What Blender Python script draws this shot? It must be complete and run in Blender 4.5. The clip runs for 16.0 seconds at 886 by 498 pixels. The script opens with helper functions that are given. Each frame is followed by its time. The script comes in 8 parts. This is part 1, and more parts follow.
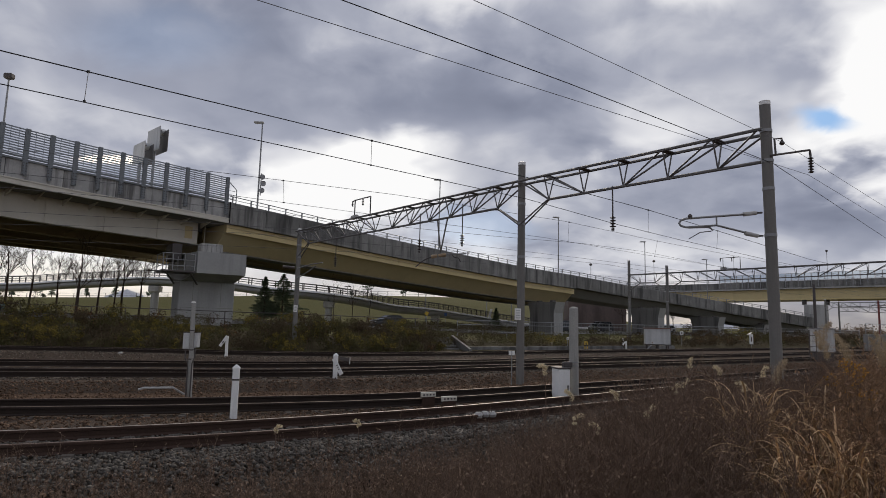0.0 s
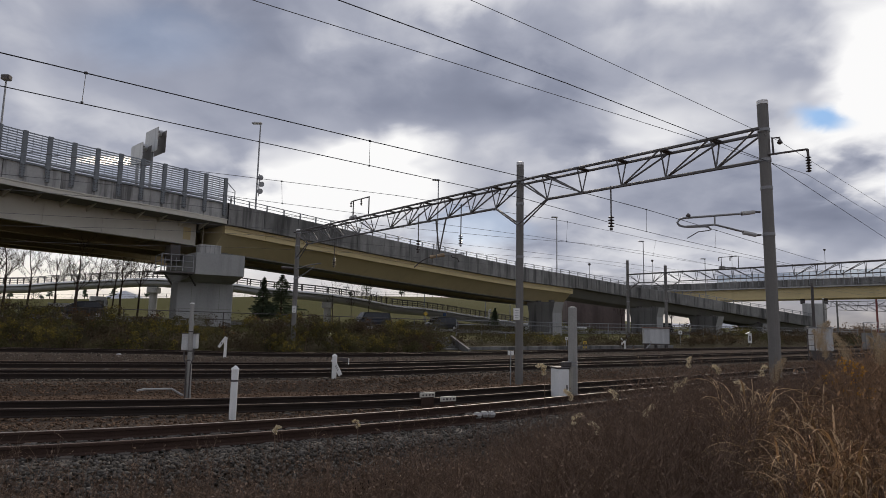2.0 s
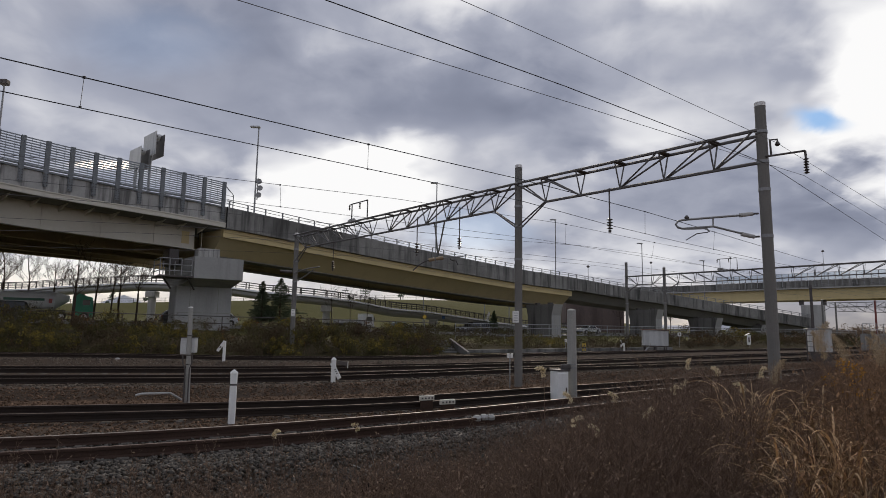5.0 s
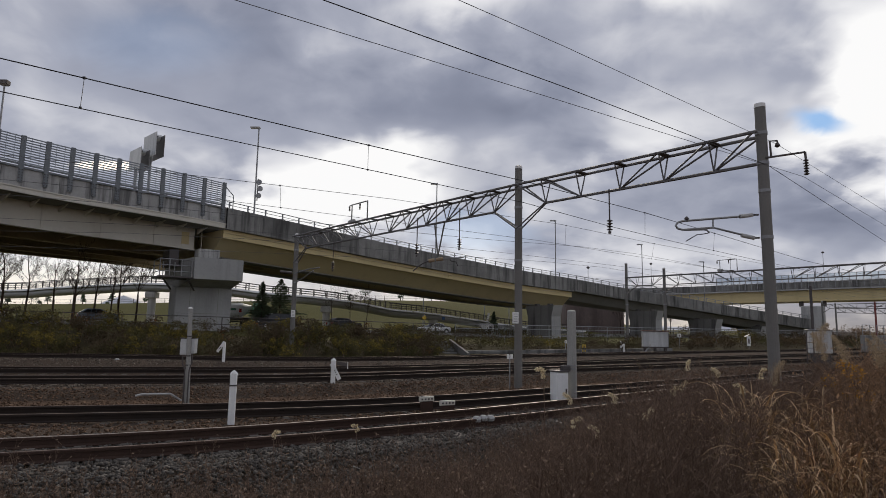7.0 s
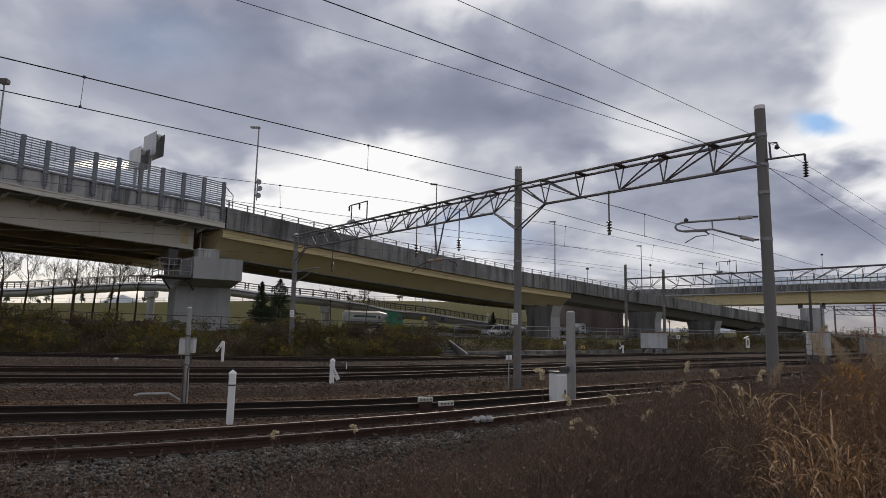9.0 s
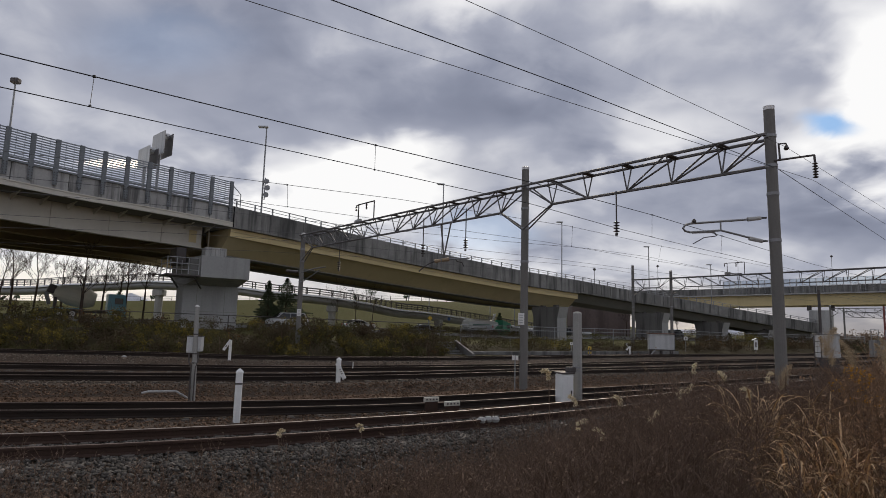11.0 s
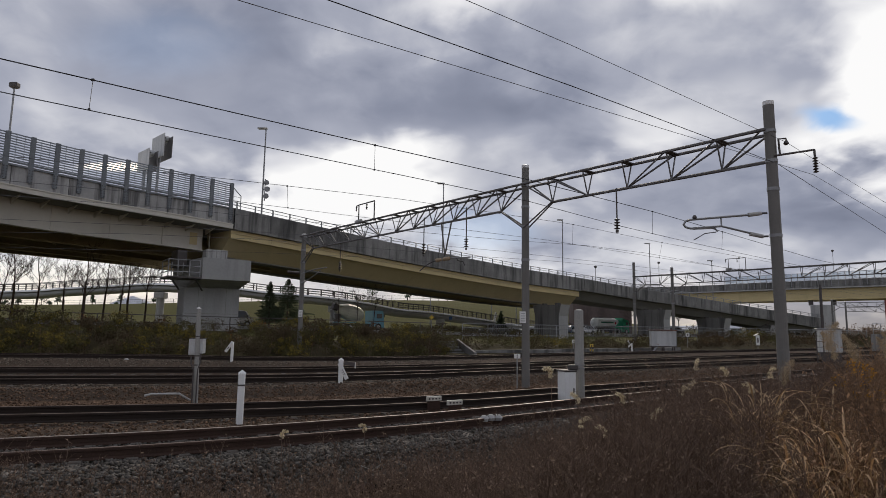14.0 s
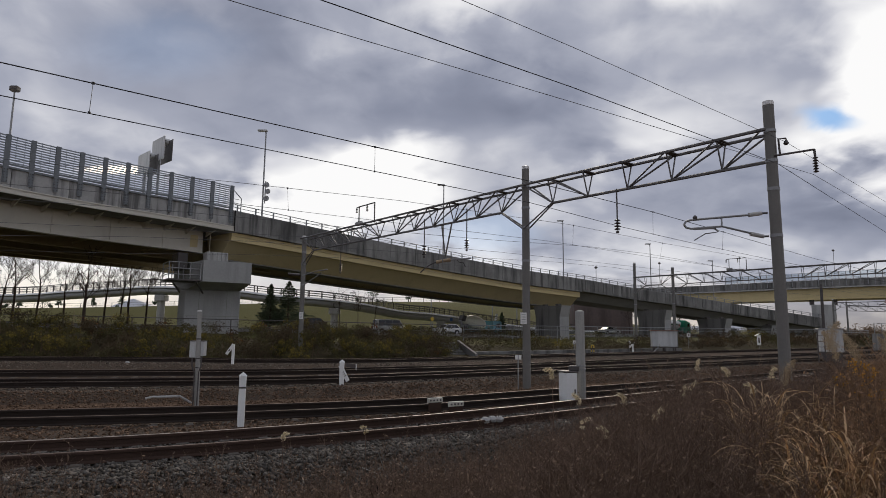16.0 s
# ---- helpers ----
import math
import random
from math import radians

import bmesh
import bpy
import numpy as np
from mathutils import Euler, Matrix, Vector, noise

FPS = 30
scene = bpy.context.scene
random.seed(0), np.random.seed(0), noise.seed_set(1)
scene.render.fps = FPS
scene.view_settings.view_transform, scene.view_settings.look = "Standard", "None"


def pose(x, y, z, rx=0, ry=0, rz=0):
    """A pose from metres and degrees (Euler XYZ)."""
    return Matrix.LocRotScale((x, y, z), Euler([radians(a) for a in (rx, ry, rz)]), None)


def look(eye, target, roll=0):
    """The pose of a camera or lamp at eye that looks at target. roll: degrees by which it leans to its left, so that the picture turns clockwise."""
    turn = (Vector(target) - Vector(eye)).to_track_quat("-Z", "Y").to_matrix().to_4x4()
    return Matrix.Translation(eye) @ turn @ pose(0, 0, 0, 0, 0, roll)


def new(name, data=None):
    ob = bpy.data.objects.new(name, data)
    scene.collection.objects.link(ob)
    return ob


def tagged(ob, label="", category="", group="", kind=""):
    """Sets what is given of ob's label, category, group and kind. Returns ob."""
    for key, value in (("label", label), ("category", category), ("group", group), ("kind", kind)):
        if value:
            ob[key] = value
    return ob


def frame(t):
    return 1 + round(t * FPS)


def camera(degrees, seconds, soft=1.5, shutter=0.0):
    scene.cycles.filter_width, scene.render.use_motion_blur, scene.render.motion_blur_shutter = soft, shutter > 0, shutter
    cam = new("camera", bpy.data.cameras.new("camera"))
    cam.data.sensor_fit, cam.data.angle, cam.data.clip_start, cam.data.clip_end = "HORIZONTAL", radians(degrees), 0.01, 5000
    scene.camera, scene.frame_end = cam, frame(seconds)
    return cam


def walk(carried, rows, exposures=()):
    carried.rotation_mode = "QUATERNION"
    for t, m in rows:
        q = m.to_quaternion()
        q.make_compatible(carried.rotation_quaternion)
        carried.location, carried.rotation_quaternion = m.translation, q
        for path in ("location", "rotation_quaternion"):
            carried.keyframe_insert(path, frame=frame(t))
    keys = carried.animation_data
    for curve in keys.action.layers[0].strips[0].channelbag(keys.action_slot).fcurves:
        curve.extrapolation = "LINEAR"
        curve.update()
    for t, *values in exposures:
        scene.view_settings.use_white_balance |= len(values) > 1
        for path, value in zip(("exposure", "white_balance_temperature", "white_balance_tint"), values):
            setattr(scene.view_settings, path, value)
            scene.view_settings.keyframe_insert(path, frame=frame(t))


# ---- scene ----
cam = camera(73.2, 16.0, soft=0.72)
EYE_Z = 1.67
walk(cam, [
    (0.0, pose(0, 0, EYE_Z, 96.920, -1.411, -0.171)),
    (0.5, pose(0, 0, EYE_Z, 96.935, -1.336, -0.234)),
    (1.0, pose(0, 0, EYE_Z, 96.946, -1.260, -0.279)),
    (1.5, pose(0, 0, EYE_Z, 96.957, -1.270, -0.286)),
    (2.0, pose(0, 0, EYE_Z, 96.944, -1.201, -0.283)),
    (2.5, pose(0, 0, EYE_Z, 96.999, -1.110, -0.290)),
    (3.0, pose(0, 0, EYE_Z, 97.040, -1.083, -0.371)),
    (3.5, pose(0, 0, EYE_Z, 97.071, -1.095, -0.373)),
    (4.0, pose(0, 0, EYE_Z, 97.138, -1.012, -0.322)),
    (6.5, pose(0, 0, EYE_Z, 97.274, -0.911, -0.407)),
    (7.0, pose(0, 0, EYE_Z, 97.310, -1.010, -0.383)),
    (7.5, pose(0, 0, EYE_Z, 97.371, -1.015, -0.335)),
    (8.0, pose(0, 0, EYE_Z, 97.410, -1.004, -0.410)),
    (8.5, pose(0, 0, EYE_Z, 97.399, -1.030, -0.443)),
    (9.0, pose(0, 0, EYE_Z, 97.364, -1.233, -0.467)),
    (11.5, pose(0, 0, EYE_Z, 97.335, -1.463, 0.328)),
    (12.0, pose(0, 0, EYE_Z, 97.299, -1.246, 0.426)),
    (12.5, pose(0, 0, EYE_Z, 97.288, -0.976, 0.155)),
    (13.0, pose(0, 0, EYE_Z, 97.288, -0.939, 0.114)),
    (13.5, pose(0, 0, EYE_Z, 97.275, -0.890, 0.246)),
    (14.0, pose(0, 0, EYE_Z, 97.264, -0.899, 0.296)),
    (14.5, pose(0, 0, EYE_Z, 97.246, -1.070, 0.249)),
    (15.0, pose(0, 0, EYE_Z, 97.336, -0.968, 0.043)),
    (15.5, pose(0, 0, EYE_Z, 97.401, -0.706, 0.134)),
    (16.0, pose(0, 0, EYE_Z, 97.400, -0.646, 0.374)),
], [(0.0, 0.0), (16.0, 0.0)])

# ---- world, sun ----
SUN_EL, SUN_AZ = 32.0, 8.0      # degrees above the horizon, to the right of +y


def make_world():
    world = bpy.data.worlds.new("cloudy_sky")
    scene.world = world
    world.use_nodes = True
    nt = world.node_tree
    nt.nodes.clear()
    N, L = nt.nodes.new, nt.links.new

    def math_node(op, a, b=None, c=None, clamp=False):
        n = N("ShaderNodeMath")
        n.operation, n.use_clamp = op, clamp
        for i, v in enumerate((a, b, c)):
            if v is None:
                continue
            if isinstance(v, (int, float)):
                n.inputs[i].default_value = v
            else:
                L(v, n.inputs[i])
        return n.outputs[0]

    coord = N("ShaderNodeTexCoord")
    way = coord.outputs["Generated"]
    sep = N("ShaderNodeSeparateXYZ")
    L(way, sep.inputs[0])
    up = math_node("ADD", math_node("MAXIMUM", sep.outputs[2], 0.0), 0.34)
    flat = N("ShaderNodeCombineXYZ")
    L(math_node("DIVIDE", sep.outputs[0], up), flat.inputs[0])
    L(math_node("DIVIDE", sep.outputs[1], up), flat.inputs[1])
    flat.inputs[2].default_value = 3.7

    def clouds(scale, detail, rough, distortion):
        n = N("ShaderNodeTexNoise")
        n.inputs["Scale"].default_value, n.inputs["Detail"].default_value = scale, detail
        n.inputs["Roughness"].default_value, n.inputs["Distortion"].default_value = rough, distortion
        L(flat.outputs[0], n.inputs["Vector"])
        return n

    big = clouds(1.5, 3.0, 0.5, 0.2).outputs["Fac"]
    mid_n = clouds(3.2, 3.5, 0.45, 0.25)
    mid = mid_n.outputs["Fac"]
    fine = clouds(8.0, 5.0, 0.5, 0.3).outputs["Fac"]
    warp = N("ShaderNodeSeparateColor")
    L(mid_n.outputs["Color"], warp.inputs[0])
    ahead = math_node("MAXIMUM", sep.outputs[1], 0.02)
    bump_v = math_node("MULTIPLY", math_node("SUBTRACT", fine, 0.5), 0.085)
    su = math_node("ADD", math_node("DIVIDE", sep.outputs[0], ahead), math_node("MULTIPLY", math_node("SUBTRACT", warp.outputs[0], 0.5), 0.34))
    sv = math_node("ADD", math_node("DIVIDE", sep.outputs[2], ahead), math_node("MULTIPLY", math_node("SUBTRACT", warp.outputs[1], 0.5), 0.20))
    su, sv = math_node("ADD", su, bump_v), math_node("ADD", sv, bump_v)

    ru_, rv_ = math_node("DIVIDE", sep.outputs[0], ahead), math_node("DIVIDE", sep.outputs[2], ahead)
    gu = math_node("ADD", math_node("DIVIDE", sep.outputs[0], ahead), bump_v)
    gv = math_node("ADD", math_node("DIVIDE", sep.outputs[2], ahead), bump_v)

    def spot(u, v, ru, rv, su=su, sv=sv):
        """An oval thinning of the clouds around one direction ahead, ragged by the noise."""
        a = math_node("DIVIDE", math_node("SUBTRACT", su, u), ru)
        b = math_node("DIVIDE", math_node("SUBTRACT", sv, v), rv)
        r = math_node("SQRT", math_node("ADD", math_node("MULTIPLY", a, a), math_node("MULTIPLY", b, b)))
        m = N("ShaderNodeMapRange")
        m.interpolation_type = "SMOOTHSTEP"
        L(r, m.inputs["Value"])
        m.inputs["From Min"].default_value, m.inputs["From Max"].default_value = 0.25, 1.55
        m.inputs["To Min"].default_value, m.inputs["To Max"].default_value = 1.0, 0.0
        return m.outputs[0]

    # cloud thickness: thin (bright) towards 1, heavy (grey) towards 0
    dens = math_node("ADD", math_node("MULTIPLY", big, 0.45), math_node("MULTIPLY", mid, 0.55))
    dens = math_node("ADD", dens, math_node("MULTIPLY", fine, 0.33))
    bright = math_node("MULTIPLY_ADD", math_node("SUBTRACT", dens, 0.665), SKY_CONTRAST, SKY_BASE)
    for u, v, ru, rv, gain in SOFT_SPOTS:
        bright = math_node("ADD", bright, math_node("MULTIPLY", spot(u, v, ru, rv, ru_, rv_), gain))
    for u, v, ru, rv, gain in SKY_SPOTS:
        bright = math_node("ADD", bright, math_node("MULTIPLY", spot(u, v, ru, rv), gain))
    low = N("ShaderNodeMapRange")            # paler towards the horizon
    L(sep.outputs[2], low.inputs["Value"])
    low.inputs["From Min"].default_value, low.inputs["From Max"].default_value = 0.0, 0.16
    low.inputs["To Min"].default_value, low.inputs["To Max"].default_value = 0.30, 0.0
    bright = math_node("ADD", bright, low.outputs[0])
    ramp = N("ShaderNodeValToRGB")
    L(bright, ramp.inputs[0])
    el = ramp.color_ramp.elements
    el[0].position, el[0].color = 0.0, (0.192, 0.212, 0.285, 1)
    el[1].position, el[1].color = 1.0, (0.97, 0.965, 0.965, 1)
    for p, c in ((0.22, (0.260, 0.282, 0.365, 1)), (0.45, (0.382, 0.402, 0.485, 1)), (0.70, (0.685, 0.69, 0.735, 1))):
        e = el.new(p)
        e.color = c
    sky = N("ShaderNodeTexSky")
    sky.sky_type, sky.sun_disc = "NISHITA", False
    sky.sun_elevation, sky.sun_rotation = radians(SUN_EL), radians(SUN_AZ)
    sky.air_density, sky.dust_density = 1.2, 1.5
    clear = N("ShaderNodeMix")
    clear.data_type = "RGBA"
    clear.blend_type = "MULTIPLY"
    clear.inputs[0].default_value = 1.0
    L(sky.outputs[0], clear.inputs[6])
    clear.inputs[7].default_value = (0.12, 0.12, 0.12, 1)
    blue = N("ShaderNodeMix")
    blue.data_type = "RGBA"
    blue.inputs[0].default_value = 0.8
    L(clear.outputs[2], blue.inputs[6])
    blue.inputs[7].default_value = (0.17, 0.40, 0.76, 1)
    gap = None
    for u, v, ru, rv, gain in BLUE_GAPS:
        g = math_node("MULTIPLY", spot(u, v, ru, rv, gu, gv), gain)
        gap = g if gap is None else math_node("MAXIMUM", gap, g)
    mix = N("ShaderNodeMix")
    mix.data_type = "RGBA"
    L(gap, mix.inputs[0])
    L(ramp.outputs[0], mix.inputs[6])
    L(blue.outputs[2], mix.inputs[7])
    # the sun's own glow through a thin place in the clouds
    glow = N("ShaderNodeMix")
    glow.data_type = "RGBA"
    glow.blend_type = "ADD"
    L(math_node("MULTIPLY", spot(-0.572, 0.262, 0.052, 0.0062, ru_, rv_), math_node("MULTIPLY_ADD", mid, 3.0, -0.9, clamp=True)), glow.inputs[0])
    L(mix.outputs[2], glow.inputs[6])
    glow.inputs[7].default_value = (4.5, 3.8, 2.9, 1)
    # warm strip of evening light low over the fields
    warm = N("ShaderNodeMix")
    warm.data_type = "RGBA"
    warm.blend_type = "MULTIPLY"
    wr = N("ShaderNodeMapRange")
    L(sep.outputs[2], wr.inputs["Value"])
    wr.inputs["From Min"].default_value, wr.inputs["From Max"].default_value = 0.0, 0.09
    wr.inputs["To Min"].default_value, wr.inputs["To Max"].default_value = 1.0, 0.0
    L(wr.outputs[0], warm.inputs[0])
    L(glow.outputs[2], warm.inputs[6])
    warm.inputs[7].default_value = (1.0, 0.88, 0.71, 1)
    bg = N("ShaderNodeBackground")
    L(warm.outputs[2], bg.inputs[0])
    bg.inputs[1].default_value = 1.0
    out = N("ShaderNodeOutputWorld")
    L(bg.outputs[0], out.inputs[0])


SKY_BASE, SKY_CONTRAST = 0.465, 1.3
# direction to the right and up, half widths, strength
SKY_SPOTS = [
    (-0.181, 0.230, 0.190, 0.076, 0.58),
    (-0.085, 0.257, 0.085, 0.052, 0.25),
    (-0.266, 0.203, 0.095, 0.043, 0.30),
    (0.025, 0.575, 0.100, 0.055, 0.38),
    (0.468, 0.600, 0.100, 0.050, 0.35),
    (0.79, 0.440, 0.125, 0.200, 0.80),
    (0.637, 0.325, 0.095, 0.057, 0.40),
    (0.751, 0.278, 0.104, 0.057, 0.10),
    (0.30, 0.135, 0.26, 0.057, 0.12),
    (0.609, 0.147, 0.066, 0.027, 0.12),
    (0.373, 0.319, 0.095, 0.043, 0.25),
    (-0.619, 0.069, 0.313, 0.057, 0.35),
    (-0.46, 0.48, 0.17, 0.080, -0.20),
    (0.50, 0.37, 0.12, 0.060, 0.22),
    (0.62, 0.20, 0.20, 0.075, -0.22),
    (0.08, 0.38, 0.12, 0.080, -0.12),
    (0.10, 0.20, 0.12, 0.050, 0.04),
    (-0.12, 0.390, 0.26, 0.075, -0.20),
]
# smooth thin and thick places in the clouds
SOFT_SPOTS = [
    (-0.66, 0.060, 0.10, 0.030, 0.12),
    (-0.55, 0.340, 0.20, 0.050, 0.05),
    (-0.74, 0.520, 0.12, 0.090, -0.10),
    (0.05, 0.150, 0.11, 0.045, -0.08),
    (0.70, 0.030, 0.15, 0.050, -0.32),
]
BLUE_GAPS = [
    (0.661, 0.370, 0.049, 0.023, 1.00),
    (-0.516, 0.486, 0.142, 0.057, 0.14),
    (0.062, 0.158, 0.095, 0.034, 0.42),
]
make_world()

sun = new("sun", bpy.data.lights.new("sun", "SUN"))
sun.data.energy, sun.data.angle, sun.data.color = 1.7, radians(12), (1.0, 0.88, 0.72)
_a, _e = radians(SUN_AZ), radians(SUN_EL)
sun.matrix_world = look((math.sin(_a) * math.cos(_e) * 80, math.cos(_a) * math.cos(_e) * 80, math.sin(_e) * 80), (0, 0, 0))


# ---- materials ----
def mat(name, col, col2=None, rough=0.8, metal=0.0, scale=1.5, fine=25.0, bump=0.25, streak=0.0, island=0.0,
        objvar=0.0, stain=None, stain_at=0.6, trans=0.0, bump_dist=0.02, spec=0.5, grain_mix=0.55,
        streak_at=0.46):
    """Two-scale procedural surface: col and col2 blended by coarse and fine noise, vertical streaks, per-piece value change."""
    m = bpy.data.materials.new(name)
    m.use_nodes = True
    nt = m.node_tree
    N, L = nt.nodes.new, nt.links.new
    bsdf = nt.nodes["Principled BSDF"]
    tc = N("ShaderNodeTexCoord")
    col2 = col2 or tuple(c * 0.7 for c in col)

    def noise_tex(s, detail, vec, ro=0.6):
        n = N("ShaderNodeTexNoise")
        n.inputs["Scale"].default_value, n.inputs["Detail"].default_value, n.inputs["Roughness"].default_value = s, detail, ro
        L(vec, n.inputs["Vector"])
        return n.outputs["Fac"]

    def spread(v, lo, hi):
        r = N("ShaderNodeMapRange")
        L(v, r.inputs["Value"])
        r.inputs["From Min"].default_value, r.inputs["From Max"].default_value = lo, hi
        return r.outputs[0]

    def mixed(f, a, b, mode="MIX"):
        x = N("ShaderNodeMix")
        x.data_type, x.blend_type = "RGBA", mode
        if isinstance(f, float):
            x.inputs[0].default_value = f
        else:
            L(f, x.inputs[0])
        for sock, v in ((x.inputs[6], a), (x.inputs[7], b)):
            if isinstance(v, tuple):
                sock.default_value = (*v, 1)
            else:
                L(v, sock)
        return x.outputs[2]

    o = tc.outputs["Object"]
    coarse = spread(noise_tex(scale, 5, o), 0.32, 0.68)
    c = mixed(coarse, col, col2)
    grain = noise_tex(fine, 4, o, 0.7)
    g = spread(grain, 0.25, 0.75)
    c = mixed(grain_mix, c, mixed(g, tuple(x * 0.62 for x in col), tuple(min(1.0, x * 1.35) for x in col)))
    if streak:
        mp = N("ShaderNodeMapping")
        L(o, mp.inputs[0])
        mp.inputs["Scale"].default_value = (1.0, 1.0, 0.10)
        s = spread(noise_tex(scale * 1.3, 6, mp.outputs[0]), streak_at, streak_at + 0.16)
        sm = N("ShaderNodeMath")
        sm.operation = "MULTIPLY"
        L(s, sm.inputs[0])
        sm.inputs[1].default_value = streak
        c = mixed(sm.outputs[0], c, tuple(x * 0.28 for x in col))
    if stain:
        s = spread(noise_tex(scale * 0.7, 6, o), stain_at, stain_at + 0.1)
        c = mixed(s, c, stain)
    if island or objvar:
        src = N("ShaderNodeNewGeometry").outputs["Random Per Island"] if island else N("ShaderNodeObjectInfo").outputs["Random"]
        amount = island or objvar
        r = N("ShaderNodeMapRange")
        L(src, r.inputs["Value"])
        r.inputs["To Min"].default_value, r.inputs["To Max"].default_value = 1 - amount, 1 + amount
        hs = N("ShaderNodeHueSaturation")
        L(r.outputs[0], hs.inputs["Value"])
        L(c, hs.inputs["Color"])
        c = hs.outputs[0]
    L(c, bsdf.inputs["Base Color"])
    bsdf.inputs["Metallic"].default_value = metal
    bsdf.inputs["Specular IOR Level"].default_value = spec
    rr = N("ShaderNodeMapRange")
    L(grain, rr.inputs["Value"])
    rr.inputs["To Min"].default_value, rr.inputs["To Max"].default_value = max(0.02, rough - 0.12), min(1.0, rough + 0.12)
    L(rr.outputs[0], bsdf.inputs["Roughness"])
    if bump:
        b = N("ShaderNodeBump")
        b.inputs["Strength"].default_value, b.inputs["Distance"].default_value = bump, bump_dist
        L(grain, b.inputs["Height"])
        L(b.outputs[0], bsdf.inputs["Normal"])
    if trans:
        t = N("ShaderNodeBsdfTranslucent")
        L(c, t.inputs[0])
        ms = N("ShaderNodeMixShader")
        ms.inputs[0].default_value = trans
        L(bsdf.outputs[0], ms.inputs[1])
        L(t.outputs[0], ms.inputs[2])
        L(ms.outputs[0], nt.nodes["Material Output"].inputs[0])
    return m


M_SOIL = mat("brown_soil", (0.125, 0.081, 0.055), (0.090, 0.062, 0.045), 0.95, scale=0.6, fine=18, bump=0.8, bump_dist=0.05, spec=0.06)
M_BALLAST = mat("ballast", (0.090, 0.070, 0.056), (0.115, 0.080, 0.058), 0.95, scale=0.5, fine=16, bump=1.0, bump_dist=0.08, spec=0.06)
M_STONE = mat("ballast_stone", (0.122, 0.112, 0.100), (0.080, 0.071, 0.062), 0.97, scale=3, fine=30, bump=0.4, island=0.42, spec=0.06)
M_STONE_RUST = mat("rusty_ballast_stone", (0.145, 0.095, 0.065), (0.102, 0.069, 0.049), 1.0, scale=3, fine=30, bump=0.5, island=0.4, spec=0.06)
M_STONE_GREY = mat("grey_brown_ballast_stone", (0.150, 0.128, 0.104), (0.102, 0.084, 0.068), 1.0, scale=3, fine=30, bump=0.5, island=0.45, spec=0.06)
M_GRASS = mat("levee_grass", (0.080, 0.078, 0.026), (0.100, 0.090, 0.036), 0.95, scale=0.12, fine=3, bump=0.6, bump_dist=0.15, spec=0.06)
M_BANK = mat("leaf_litter_bank", (0.046, 0.040, 0.020), (0.058, 0.042, 0.026), 0.95, scale=0.5, fine=6, bump=0.8, bump_dist=0.08, spec=0.06)
M_ASPHALT = mat("asphalt", (0.055, 0.055, 0.058), (0.045, 0.045, 0.047), 0.9, scale=0.5, fine=30, spec=0.1)
M_CONC = mat("weathered_concrete", (0.25, 0.246, 0.234), (0.152, 0.149, 0.142), 0.85, scale=0.75, fine=5, bump=0.2, streak=0.95, streak_at=0.47, objvar=0.16, grain_mix=0.3)
M_CONC_PIER = mat("pier_concrete", (0.36, 0.36, 0.35), (0.30, 0.30, 0.295), 0.85, scale=0.4, fine=6, bump=0.15, streak=0.4, streak_at=0.54, grain_mix=0.22)
M_CONC_LIGHT = mat("pale_concrete", (0.46, 0.455, 0.44), (0.38, 0.375, 0.36), 0.8, scale=0.8, fine=12, bump=0.15, streak=0.3)
M_CONC_PALE = mat("pale_dripped_concrete", (0.45, 0.445, 0.43), (0.31, 0.31, 0.30), 0.85, scale=1.1, fine=6, bump=0.2, streak=0.95, streak_at=0.47, objvar=0.10, grain_mix=0.3)
M_RUBBER = mat("black_rubber", (0.02, 0.019, 0.018), (0.03, 0.028, 0.026), 0.95, scale=4, fine=30, bump=0.3, spec=0.1)
M_POLE = mat("pole_concrete", (0.185, 0.178, 0.165), (0.145, 0.14, 0.13), 0.75, scale=1.2, fine=22, bump=0.1, streak=0.35, streak_at=0.52, grain_mix=0.3)
M_POST = mat("bare_concrete_post", (0.36, 0.355, 0.33), (0.29, 0.285, 0.27), 0.85, scale=2, fine=40, bump=0.2, streak=0.3)
M_YELLOW = mat("cream_yellow_girder_paint", (0.57, 0.475, 0.275), (0.51, 0.425, 0.245), 0.5, scale=0.35, fine=5, bump=0.03, streak=0.2, streak_at=0.56, grain_mix=0.12)
M_CREAM = mat("pale_cream_girder_paint", (0.64, 0.61, 0.53), (0.57, 0.54, 0.47), 0.5, scale=0.35, fine=5, bump=0.03, streak=0.15, streak_at=0.56, grain_mix=0.10)
# unpainted concrete grey, also darkened in place of shade on undersides
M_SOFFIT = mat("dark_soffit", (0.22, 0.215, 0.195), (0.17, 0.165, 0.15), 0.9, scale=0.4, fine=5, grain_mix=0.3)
M_STEEL = mat("galvanised_steel", (0.30, 0.305, 0.31), (0.24, 0.245, 0.25), 0.55, 0.6, scale=3, fine=40, bump=0.05)
M_STEEL_DARK = mat("dark_weathered_steel", (0.085, 0.08, 0.08), (0.11, 0.08, 0.065), 0.6, 0.3, scale=3, fine=30, bump=0.1)
M_TRUSS = mat("truss_steel", (0.17, 0.165, 0.165), (0.12, 0.11, 0.105), 0.6, 0.4, scale=2, fine=30, bump=0.1)
M_FENCE = mat("blue_grey_fence_steel", (0.20, 0.218, 0.232), (0.16, 0.175, 0.187), 0.8, 0.0, scale=2, fine=20, bump=0.05)
